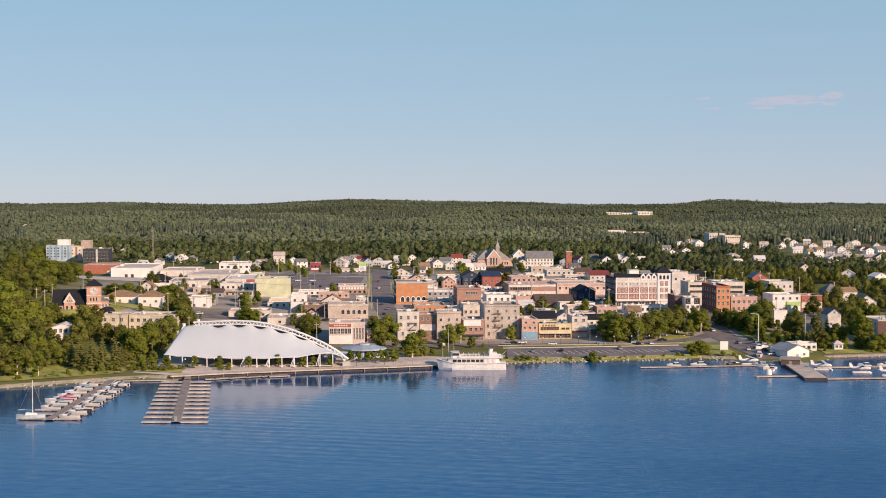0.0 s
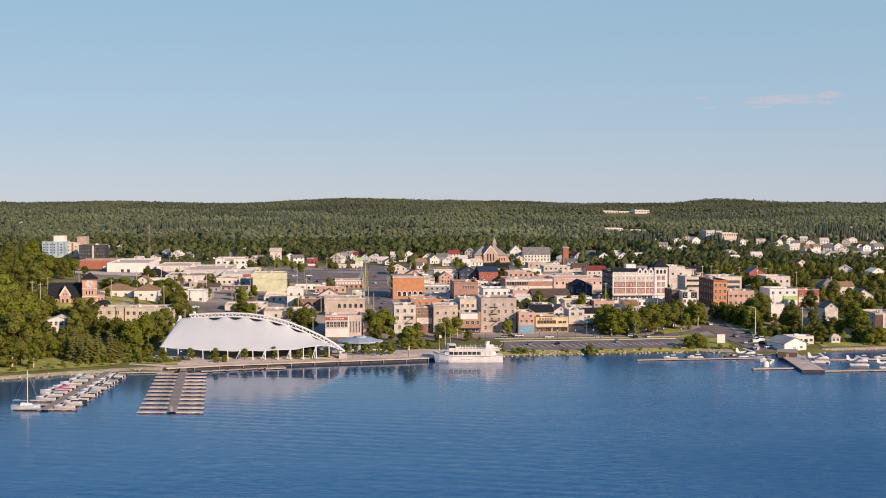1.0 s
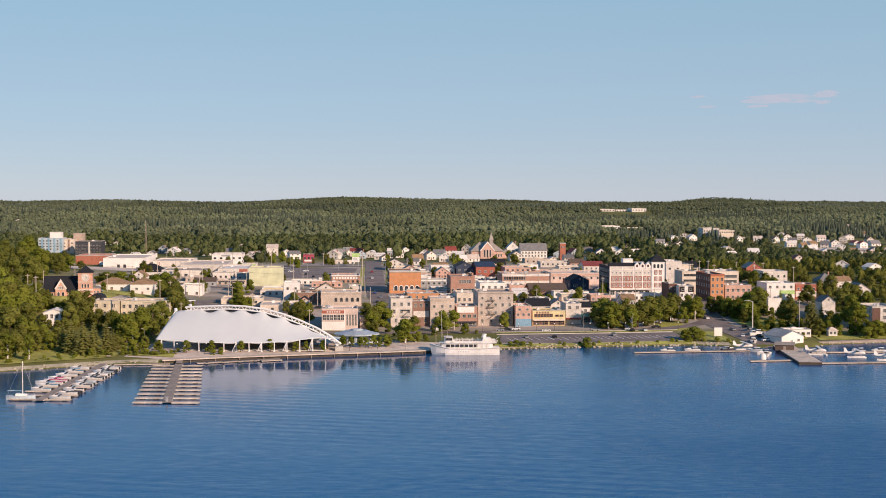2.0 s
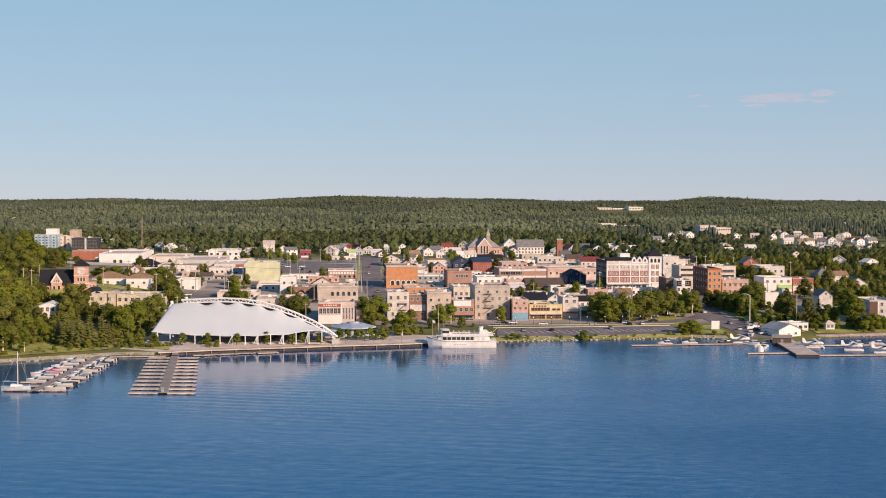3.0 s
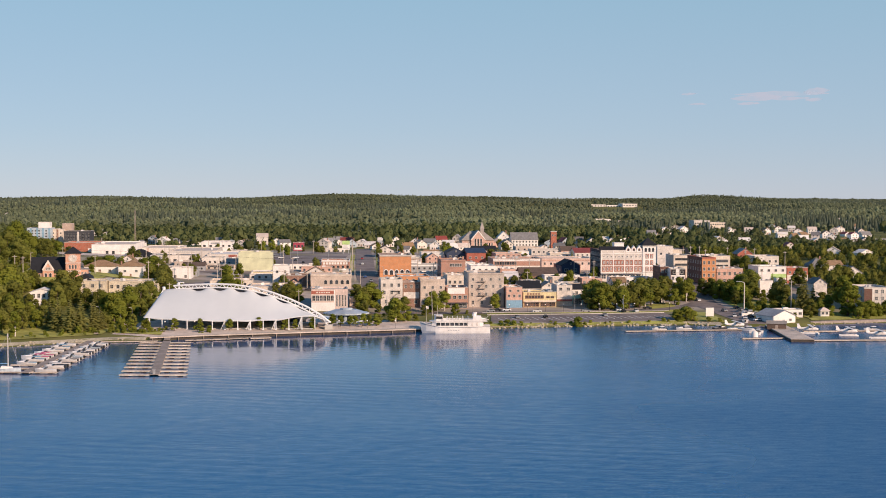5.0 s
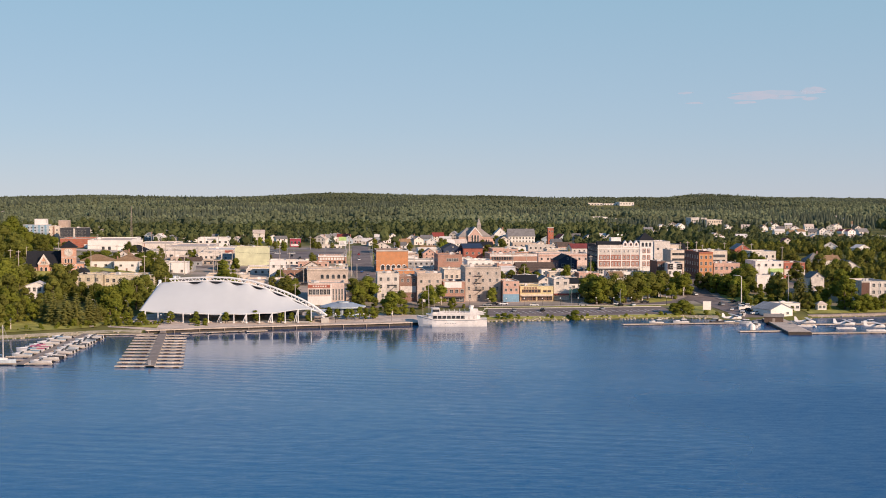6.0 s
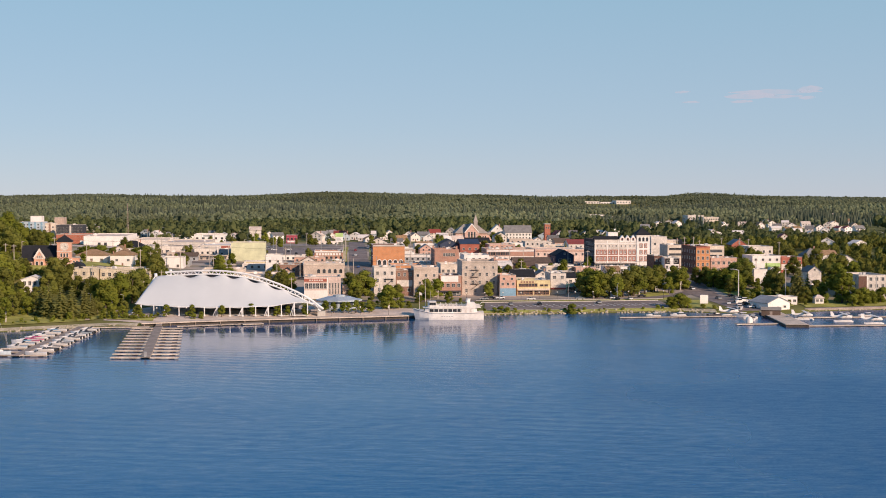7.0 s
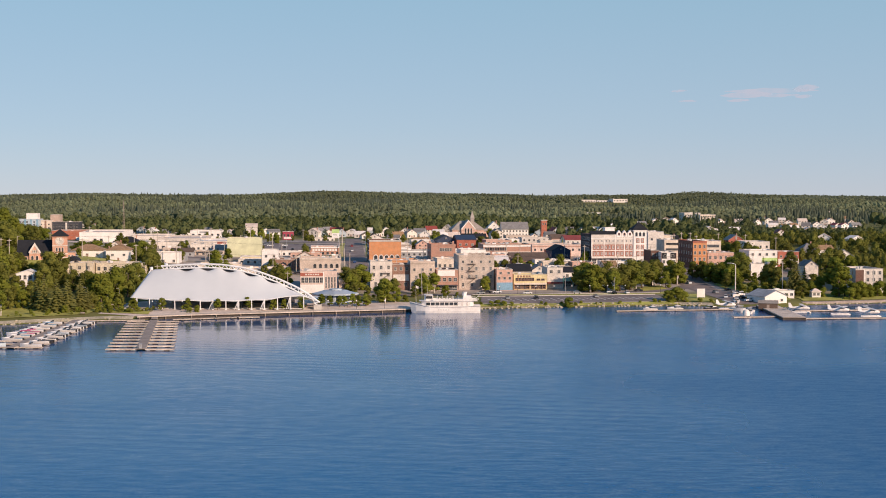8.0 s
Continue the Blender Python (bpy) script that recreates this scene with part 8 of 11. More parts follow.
# ---- tent pavilion on the quay ----
def build_pavilion():
    """White tensile roof hung from one trussed arch, with a low front eave on steel posts."""
    b = thing("tent_pavilion", pose(0, 0, 0), "large white tensile-roof pavilion on the quay", "pavilion")
    arch_x = [-120.5, -117.5, -113.5, -104.0, -95.0, -87.0, -78.0, -70.0, -62.0, -54.0, -48.5, -43.6]
    arch_z = [17.4, 18.5, 18.8, 19.4, 19.8, 19.6, 18.5, 16.5, 13.7, 10.2, 7.1, 3.4]

    def arch(x):
        k = (x + 120.5) / 76.9
        return Vector((x, 590.0 - 11.0 * k, float(np.interp(x, arch_x, arch_z))))

    def eave(k):
        x = -124.8 + 79.3 * k
        z = 7.3 - 1.4 * math.sin(math.pi * min(1.0, k * 1.1)) ** 0.8 + (0.7 * smooth(0.72, 0.9, k) - 1.6 * smooth(0.93, 1.0, k))
        return Vector((x, 570.5 + 2.5 * (2 * k - 1) ** 2 + 2.5 * smooth(0.75, 1, k), z))

    n, m = 96, 24
    for name, back in (("roof_membrane", False), ("rear_membrane", True)):
        me = Mesh()
        for i in range(n + 1):
            k = i / n
            top = arch(-119.5 + 74.6 * k)
            gap = 0.0 if k < 0.16 or k > 0.93 else (0.15 + 1.5 * math.sin((k - 0.16) / 0.77 * 6 * math.pi) ** 2)
            low = eave(k)
            if back:
                low = Vector((low.x + 2, 612.0 - 30.0 * k * k * 0.6, 6.0))
            wave = 0.0 if back else 0.4 * math.sin(k * 6 * math.pi) ** 2
            for j in range(m + 1):
                q = j / m
                p = low.lerp(top, q)
                p.z -= gap * (3.0 if back else 1.0) * q ** 14 + wave * (1 - q) ** 8
                p.z -= (1.5 if not back else 1.0) * math.sin(math.pi * q) * math.sin(math.pi * min(1, k * 1.1))
                p.y -= 0.0 if back else 0.8 * math.sin(math.pi * q)
                me.v.append(tuple(p))
        for i in range(n):
            for j in range(m):
                a = i * (m + 1) + j
                me.f.append((a, a + m + 1, a + m + 2, a + 1))
                me.m.append(0)
        ob = part(name, me, FABRIC, b, "taut white fabric roof", smooth_faces=True)
        sol = ob.modifiers.new("thickness", "SOLIDIFY")
        sol.thickness = 0.06
    # added dark sheet that stands in for the shade inside the gaps
    gap_sheet = Mesh()
    for i in range(60):
        x0, x1 = -106.0 + 52.0 * i / 60, -106.0 + 52.0 * (i + 1) / 60
        a, c = arch(x0), arch(x1)
        gap_sheet.face([(a.x, a.y + 0.7, a.z - 3.2), (c.x, c.y + 0.7, c.z - 3.2), (c.x, c.y + 0.7, c.z - 0.2), (a.x, a.y + 0.7, a.z - 0.2)])
    part("gap_shade_sheet", gap_sheet, CHARCOAL, b, "dark sheet standing in for shade in the arch gaps")
    # arch: two chords with diagonals between them
    up, dn, web = [], [], Mesh()
    count = 44
    for i in range(count + 1):
        p = arch(-114.5 + 70.9 * i / count)
        q = arch(min(-43.6, p.x + 0.5)) - arch(p.x - 0.5)
        nrm = Vector((-q.z, 0, q.x)).normalized()
        up.append(p + nrm * 1.35)
        dn.append(p - nrm * 0.25)
    part("arch_chord", Mesh().tube(up, 0.42, 8), STEELWHITE, b, "white steel arch chord")
    part("arch_chord", Mesh().tube(dn, 0.34, 8), STEELWHITE, b)
    rear = [Vector((p.x, p.y + 1.3, p.z)) for p in up]
    part("arch_chord", Mesh().tube(rear, 0.30, 8), STEELWHITE, b)
    for i in range(count):
        if i % 2:
            web.tube([dn[i], up[i + 1]], 0.2, 5).tube([dn[i], up[i - 1]], 0.2, 5)
    part("arch_web", web, STEELWHITE, b, "white diagonal truss bars")
    part("arch_foot", Mesh().box(-45.2, -42.0, 577.0, 581.0, 1.5, 3.6), CONCRETE, b)
    # twin masts and guy cables at the high end
    for mx, my, mz in ((-119.2, 590.5, 18.9), (-113.6, 596.0, 20.3)):
        part("mast", Mesh().tube([(mx + 1.5, my + 3, 2.0), (mx, my, mz)], [0.5, 0.42], 8).tube([(mx, my, mz - 0.6), (mx - 0.1, my - 0.2, mz + 0.6)], 0.75, 10), STEELWHITE, b)
    for gx, gy in ((-126.8, 573.5), (-128.2, 580.0)):
        part("guy_beam", Mesh().tube([(gx, gy, 2.2), (-119.2, 590.3, 18.6)], 0.22, 6), STEELWHITE, b)
        part("guy_anchor", Mesh().box(gx - 0.9, gx + 0.9, gy - 0.9, gy + 0.9, 1.6, 2.7), CONCRETE, b)
    # front posts: single posts alternate with V-shaped braces
    for i in range(14):
        k = 0.035 + 0.915 * i / 13
        p = eave(k)
        base = Vector((p.x, p.y + 0.4, 2.1))
        part("post", Mesh().tube([base, p], 0.24, 8).box(base.x - 0.4, base.x + 0.4, base.y - 0.4, base.y + 0.4, 1.9, 2.35), STEELWHITE, b)
        if i % 2 == 0:
            for sx in (-1.9, -0.9):
                part("brace", Mesh().tube([(p.x + sx, p.y + 0.5, 2.1), p + Vector((-0.2, 0, -0.2))], 0.17, 6), STEELWHITE, b)
    edge = [eave(i / 60) for i in range(61)]
    part("edge_cable", Mesh().tube(edge, 0.13, 6), STEELWHITE, b)
    part("stage_floor", Mesh().box(-116, -50, 574, 604, 1.9, 2.35), CONCRETE, b)
    part("back_wall", Mesh().box(-112, -56, 603, 603.5, 2.3, 5.8), CHARCOAL, b, "dark rear wall under the roof")


build_pavilion()


# ---- boats, docks and planes ----
def build_ship():
    """White two-deck excursion ship moored along the bank, bow to the west."""
    b = thing("excursion_ship", pose(-1.6, 578.6, 0, 0, 0, 1.2), "white two-deck excursion ship moored along the bank", "ship")
    L = 30.0
    rings = []
    for i in range(17):
        q = i / 16
        x = q * L
        half = 3.7 * (1 - (1 - min(1.0, q / 0.30)) ** 2.2) * (1 - 0.18 * max(0.0, (q - 0.8) / 0.2)) + 0.04
        top = 3.15 + 1.9 * max(0.0, 1 - q / 0.28) ** 1.6 + 0.35 * max(0.0, (q - 0.7) / 0.3)
        low = half * (0.84 if q > 0.15 else 0.5)
        rake = -1.3 * max(0.0, 1 - q / 0.12)
        rings.append([(x, -low, -0.8), (x + rake * 0.4, -half * 0.95, 0.9), (x + rake, -half, top), (x + rake, half, top), (x + rake * 0.4, half * 0.95, 0.9), (x, low, -0.8)])
    part("hull", Mesh().loft(rings), WHITE, b, "white steel hull")
    boot = []
    for r in rings:
        boot.append([(p[0], p[1] * 1.02, z) for p, z in ((r[0], -0.3), (r[0], 0.28))] + [(p[0], p[1] * 1.02, z) for p, z in ((r[5], 0.28), (r[5], -0.3))])
    part("boot_stripe", Mesh().loft(boot), DARKWOOD, b, "dark waterline stripe")
    rub = [(r[2][0], r[2][1] - 0.06, r[2][2] - 0.35) for r in rings]
    part("rub_rail", Mesh().tube(rub, 0.12, 5), GREY, b)
    cab = [(4.0, -2.2), (6.0, -3.1), (25.5, -3.2), (27.0, -2.6), (27.0, 2.6), (25.5, 3.2), (6.0, 3.1), (4.0, 2.2)]
    part("main_cabin", Mesh().prism(cab, 3.0, 5.3), WHITE, b)
    deck = [(3.0, -2.6), (5.5, -3.5), (28.0, -3.5), (28.8, -2.6), (28.8, 2.6), (28.0, 3.5), (5.5, 3.5), (3.0, 2.6)]
    part("upper_deck", Mesh().prism(deck, 5.3, 5.5), WHITE, b)
    for i in range(7):
        f, p = window_data(1.35, 0.95, BLACKMETAL)
        w = part("cabin_window", f, None, b, "dark cabin window", at=pose(6.9 + i * 2.05, -3.14, 4.15))
        part("pane", p, None, w)
    for i in range(2):
        part("cabin_door", Mesh().box(21.6 + i * 2.2, 22.4 + i * 2.2, -3.26, -3.19, 3.1, 4.9), OFFWHITE, b)
    wh = [(5.2, -1.7), (6.0, -2.3), (9.0, -2.3), (9.0, 2.3), (6.0, 2.3), (5.2, 1.7)]
    part("wheelhouse", Mesh().prism(wh, 5.5, 7.9), WHITE, b)
    part("wheelhouse_roof", Mesh().prism([(x - 0.2, y * 1.12) for x, y in wh], 7.9, 8.1), WHITE, b)
    for i in range(3):
        add_window(b, pose(6.4 + i * 0.95, -2.3, 7.0), 0.62, 0.75, BLACKMETAL)
    for s in (-3.45, 3.35):
        part("bulwark", Mesh().box(9.0, 28.2, s, s + 0.1, 5.5, 6.3), WHITE, b, "white upper-deck bulwark")
    for i in range(5):
        part("awning_frame", Mesh().tube([(11.0 + i * 2.3, -3.0, 5.5), (11.0 + i * 2.3, -2.6, 7.4), (11.0 + i * 2.3, 2.6, 7.4), (11.0 + i * 2.3, 3.0, 5.5)], 0.07, 5), STEELWHITE, b)
    for s in (-3.4, 3.4):
        rail = Mesh().tube([(9.2, s, 6.75), (28.2, s, 6.75)], 0.05, 5)
        for i in range(14):
            rail.tube([(9.2 + i * 1.46, s, 6.3), (9.2 + i * 1.46, s, 6.75)], 0.045, 4)
        part("railing", rail, STEELWHITE, b)
    for i in range(7):
        for y in (-1.9, 1.2):
            part("bench", Mesh().box(11.0 + i * 1.45, 11.7 + i * 1.45, y - 0.6, y + 1.2, 5.5, 5.95).box(11.62 + i * 1.45, 11.7 + i * 1.45, y - 0.6, y + 1.2, 5.95, 6.5), WOOD, b, "brown deck bench")
    part("stern_house", Mesh().loft([[(22.2, -2.2, 5.5), (26.6, -2.2, 5.5), (26.6, 2.2, 5.5), (22.2, 2.2, 5.5)], [(22.6, -2.0, 7.8), (26.0, -2.0, 7.6), (26.0, 2.0, 7.6), (22.6, 2.0, 7.8)]]), WHITE, b)
    part("funnel", Mesh().loft([[(22.9 + 1.0 * math.cos(a) + k * 0.3, 0.9 * math.sin(a), 7.6 + k) for a in [i * math.pi / 5 for i in range(10)]] for k in (0, 1.6)]), WHITE, b)
    part("mast", Mesh().tube([(4.3, 0, 5.3), (4.0, 0, 19.6)], [0.16, 0.06], 6).tube([(4.1, -1.3, 13.5), (4.1, 1.3, 13.5)], 0.05, 5), OFFWHITE, b)
    part("signal_mast", Mesh().tube([(6.6, 0, 8.0), (6.5, 0, 12.5)], [0.09, 0.05], 5), OFFWHITE, b)
    part("flag_pole", Mesh().tube([(1.6, 0, 4.4), (1.5, 0, 12.3)], [0.08, 0.04], 5), OFFWHITE, b)
    part("flag", Mesh().loft([[(1.5, 0.01, 10.9), (2.1, 0.12, 10.7), (2.7, -0.05, 10.6)], [(1.5, 0.01, 12.0), (2.1, 0.14, 11.9), (2.7, -0.03, 11.7)]], caps=False, closed=False), OFFWHITE, b)
    part("boom", Mesh().tube([(27.2, 0, 5.5), (30.4, 0, 8.4)], [0.1, 0.05], 5), STEELWHITE, b)
    part("tender", Mesh().loft([[(26.2 + 3.2 * q, -0.7 * (1 - q ** 3) - 1.5, 6.3), (26.2 + 3.2 * q, -1.5, 5.9), (26.2 + 3.2 * q, 0.7 * (1 - q ** 3) - 1.5, 6.3)] for q in (0, 0.5, 0.85, 1)]), WHITE, b)
    # lettering on the bow side, kept as plain bars
    for i in range(5):
        part("name_bar", Mesh().box(11.2 + i * 1.1, 11.8 + i * 1.1, -3.66, -3.56, 1.35, 1.65), GREY, b)


def finger_dock(name, x0, y0, x1, y1, width, label, z=0.45, group="docks"):
    """A floating timber dock between two points: planked deck over dark floats."""
    w = math.hypot(x1 - x0, y1 - y0)
    b = thing(name, pose(x0, y0, 0, 0, 0, math.degrees(math.atan2(y1 - y0, x1 - x0))), label, "dock", group)
    part("deck", Mesh().box(0, w, -width / 2, width / 2, z, z + 0.16), PALEWOOD if name in ("jetty", "dock_finger") else WOOD, b)
    part("rim", Mesh().box(-0.05, w + 0.05, -width / 2 - 0.08, -width / 2, z - 0.2, z + 0.1).box(-0.05, w + 0.05, width / 2, width / 2 + 0.08, z - 0.2, z + 0.1), DOCKRIM, b, "worn timber edge board")
    if name == "jetty":
        part("skirt", Mesh().box(-0.06, w + 0.06, -width / 2 - 0.1, -width / 2 - 0.02, -0.4, z - 0.21).box(-0.06, w + 0.06, width / 2 + 0.02, width / 2 + 0.1, -0.4, z - 0.21).box(w + 0.06, w + 0.14, -width / 2, width / 2, -0.4, z - 0.21), DARKWOOD, b, "dark side boards")
    n = max(2, int(w / 5))
    for i in range(n):
        u = (i + 0.5) * w / n
        part("float", Mesh().box(u - 0.8, u + 0.8, -width / 2 + 0.15, width / 2 - 0.15, -0.35, z), DARKWOOD, b)
    return b


def motorboat(x, y, turn, length=7.2, colour=None, cover=None, label="white motorboat moored at the dock", cabin=True, ashore=False, canopy=True):
    b = thing("motorboat", pose(x, y, ground_z(x, y) + 0.35 if ashore else 0, 0, 0, turn), label, "boat", "moored boats")
    rings = []
    for i in range(9):
        q = i / 8
        half = 1.4 * (1 - max(0.0, (q - 0.45) / 0.55) ** 2.2) + 0.03
        top = 1.0 + 0.45 * q
        rings.append([(q * length, -half * 0.7, -0.2), (q * length + 0.2 * q, -half, top), (q * length + 0.2 * q, half, top), (q * length, half * 0.7, -0.2)])
    part("hull", Mesh().loft(rings), colour or WHITE, b)
    part("cockpit", Mesh().box(0.3, length * 0.55, -1.0, 1.0, 1.0, 1.18), cover or GREY, b)
    if cabin:
        part("foredeck", Mesh().loft([[(length * 0.52, -1.05, 1.15), (length * 0.92, -0.4, 1.35), (length * 0.92, 0.4, 1.35), (length * 0.52, 1.05, 1.15)], [(length * 0.54, -0.8, 1.75), (length * 0.80, -0.3, 1.6), (length * 0.80, 0.3, 1.6), (length * 0.54, 0.62, 1.4)]]), WHITE, b)
        part("windscreen", Mesh().loft([[(length * 0.5, -1.05, 1.2), (length * 0.62, -0.85, 1.2), (length * 0.62, 0.85, 1.2), (length * 0.5, 1.05, 1.2)],
                                        [(length * 0.46, -0.95, 1.95), (length * 0.52, -0.8, 1.95), (length * 0.52, 0.8, 1.95), (length * 0.46, 0.95, 1.95)]]), PANE, b)
        if canopy:
            part("canopy", Mesh().loft([[(length * 0.16, -1.05, 2.0), (length * 0.16, 1.05, 2.0), (length * 0.16, 0.7, 2.22), (length * 0.16, -0.7, 2.22)], [(length * 0.5, -1.05, 1.95), (length * 0.5, 1.05, 1.95), (length * 0.5, 0.7, 2.18), (length * 0.5, -0.7, 2.18)]]), cover or WHITE, b)
    part("outboard", Mesh().box(-0.55, -0.05, -0.25, 0.25, 0.2, 1.25), BLACKMETAL, b)
    return b


def sailboat(x, y, turn):
    b = thing("sailboat", pose(x, y, 0, 0, 0, turn), "pale sailing boat with a bare tall mast", "boat", "moored boats")
    rings = []
    for i in range(11):
        q = i / 10
        half = 1.5 * math.sin(math.pi * min(1.0, 0.18 + q * 0.82)) ** 0.8 + 0.03
        rings.append([(q * 10, -half * 0.55, -0.3), (q * 10, -half, 1.5 + 0.5 * abs(q - 0.4)), (q * 10, half, 1.5 + 0.5 * abs(q - 0.4)), (q * 10, half * 0.55, -0.3)])
    part("hull", Mesh().loft(rings), PALEBLUE, b)
    part("coachroof", Mesh().loft([[(3.2, -0.95, 1.4), (7.4, -0.75, 1.4), (7.4, 0.75, 1.4), (3.2, 0.95, 1.4)], [(3.4, -0.8, 2.4), (6.8, -0.55, 2.15), (6.8, 0.55, 2.15), (3.4, 0.8, 2.4)]]), WHITE, b)
    part("mast", Mesh().tube([(5.6, 0, 1.2), (5.6, 0, 13.6)], [0.2, 0.12], 6), OFFWHITE, b)
    part("boom", Mesh().tube([(5.5, 0, 3.2), (1.4, 0, 3.3)], 0.13, 6), BLUE, b)
    for end in ((9.9, 0, 1.2), (0.1, 0, 1.2)):
        part("stay", Mesh().tube([(5.6, 0, 13.5), end], 0.035, 4), METAL, b)
    part("bimini", Mesh().box(0.6, 2.6, -1.0, 1.0, 3.3, 3.4), PALEBLUE, b)


def floatplane(x, y, turn, label, stripe):
    """High-wing plane on two floats."""
    b = thing("floatplane", pose(x, y, 0, 0, 0, turn), label, "plane", "float planes")
    rings = []
    for q, ry, z0, z1 in ((0, 0.3, 1.7, 2.4), (0.08, 0.6, 1.5, 2.8), (0.3, 0.75, 1.4, 3.3), (0.48, 0.72, 1.4, 3.3), (0.7, 0.45, 1.7, 2.9), (1.0, 0.12, 2.2, 2.7)):
        rings.append([(q * 9, ry * math.cos(a), (z0 + z1) / 2 + (z1 - z0) / 2 * math.sin(a)) for a in [i * math.pi / 5 for i in range(10)]])
    part("fuselage", Mesh().loft(rings), WHITE, b)
    part("stripe", Mesh().box(1.5, 7.0, -0.78, -0.6, 2.1, 2.3), stripe, b)
    part("wing", Mesh().loft([[(2.4, s * 6.9, 3.4), (3.9, s * 6.9, 3.42), (3.9, s * 6.9, 3.52), (2.6, s * 6.9, 3.58)] for s in (-1, 0, 1)]), WHITE, b)
    part("tail_plane", Mesh().loft([[(8.0, s * 2.2, 2.5), (9.1, s * 2.2, 2.5), (9.1, s * 2.2, 2.58), (8.1, s * 2.2, 2.6)] for s in (-1, 1)]), WHITE, b)
    part("fin", Mesh().loft([[(7.4, -0.06, 2.6), (9.2, -0.06, 2.6), (9.2, 0.06, 2.6), (7.4, 0.06, 2.6)], [(8.5, -0.04, 4.5), (9.4, -0.04, 4.5), (9.4, 0.04, 4.5), (8.5, 0.04, 4.5)]]), WHITE, b)
    part("windscreen", Mesh().box(2.0, 4.2, -0.77, 0.77, 2.75, 3.15), PANE, b)
    part("propeller", Mesh().box(-0.15, -0.05, -0.08, 0.08, 1.1, 3.0), BLACKMETAL, b)
    for s in (-1.3, 1.3):
        part("float", Mesh().loft([[(u, s - r, 0.15), (u, s, -0.3), (u, s + r, 0.15), (u, s + r * 0.7, 0.65), (u, s - r * 0.7, 0.65)] for u, r in ((-0.3, 0.05), (0.6, 0.38), (3.0, 0.45), (5.2, 0.4), (7.6, 0.12))]), WHITE, b)
        for u in (1.6, 4.2):
            part("strut", Mesh().tube([(u, s, 0.6), (u + 0.2, s * 0.4, 1.7)], 0.07, 5), METAL, b)
        part("wing_strut", Mesh().tube([(3.0, s * 0.5, 1.6), (3.0, s * 3.0, 3.4)], 0.06, 5), METAL, b)


def build_lakeside():
    build_ship()
    # empty finger dock in front of the tent
    ax, ay, bx, by = -92.0, 440.5, -108.0, 541.0
    w = finger_dock("dock_walkway", ax, ay, bx, by, 3.2, "long floating timber walkway of the marina")
    for i in range(11):
        q = i / 10.6
        x, y = ax + (bx - ax) * q, ay + (by - ay) * q
        k = 1 - 0.12 * q
        finger_dock("dock_finger", x - 1.7, y, x - 1.7 - 10.0 * k, y + 0.3, 1.9, "short floating timber dock finger", group="dock fingers")
        finger_dock("dock_finger", x + 1.7, y, x + 1.7 + 9.4 * k, y - 0.2, 1.9, "short floating timber dock finger", group="dock fingers")
    finger_dock("dock_walkway", -135.0, 538.6, -112.0, 541.6, 1.6, "narrow floating timber walkway under the planting bed")
    finger_dock("gangway", bx, by, -109.6, 550.0, 2.4, "timber gangway from quay to dock", z=0.9)
    dock_box = thing("dock_box", pose(ax - 0.3, ay + 1.2, 0.61), "small grey utility pedestal on the dock", "pedestal")
    part("cabinet", Mesh().box(-0.4, 0.4, -0.35, 0.35, 0, 1.5).box(-0.5, 0.5, -0.45, 0.45, 1.5, 1.65), GREY, dock_box)
    # quay-side floats east of the dock
    finger_dock("dock_walkway", -101.0, 543.5, -76.0, 553.6, 2.4, "long floating timber walkway along the quay")
    finger_dock("dock_walkway", -75.4, 552.8, -67.0, 556.0, 5.0, "broad floating timber landing")
    for i in range(4):
        x = -97 + i * 6.5
        finger_dock("dock_finger", x, 544.4 + (x + 101) * 0.404, x + 0.4, 540.4 + (x + 101) * 0.404, 0.9, "narrow floating dock finger", group="dock fingers")
    # marina full of boats
    ax, ay, bx, by = -137.0, 444.5, -139.5, 541.0
    finger_dock("dock_walkway", ax, ay, bx, by, 3.0, "long floating timber walkway of the marina")
    rng = random.Random(3)
    for i in range(10):
        q = (i + 0.2) / 10.2
        x, y = ax + (bx - ax) * q, ay + (by - ay) * q
        if i < 9:
            finger_dock("dock_finger", x + 1.6, y, x + 10.6, y - 0.2, 1.2, "short floating timber dock finger", group="dock fingers")
        finger_dock("dock_finger", x - 1.6, y, x - 10.8, y + 0.2, 1.2, "short floating timber dock finger", group="dock fingers")
        if i < 9:
            motorboat(x + 9.8, y + 2.4, 180 + rng.uniform(-3, 3), rng.uniform(6.6, 8.0), rng.choice((None, None, PALEBLUE)), rng.choice((GREY, CHARCOAL, None, WHITE)), canopy=i % 4 == 1)
            if i % 2 or i > 5:
                motorboat(x + 10.0, y + 5.8, 180 + rng.uniform(-3, 3), rng.uniform(5.6, 7.2), rng.choice((None, None, CHARCOAL)), rng.choice((GREY, CHARCOAL)), canopy=False)
        if i in (2, 3, 5, 6, 7, 8):
            motorboat(x - 2.2, y + 2.6, 180 + rng.uniform(-3, 3), rng.uniform(7.0, 9.0), None, rng.choice((GREY, WHITE, BLUE)), canopy=i % 2 == 1)
    motorboat(ax - 3.2, ay + 40, 178, 10.5, WHITE, MAGENTA, "white cabin cruiser with red and pink covers")
    motorboat(ax - 3.0, ay + 45, 178, 9.0, WHITE, MAGENTA, "white cabin cruiser with pink covers")
    sailboat(ax - 12.4, ay + 3.6, 2)
    # east side: long float, jetty and plane docks
    finger_dock("dock_walkway", 89.6, 582.5, 146.0, 590.5, 2.4, "long low floating timber dock")
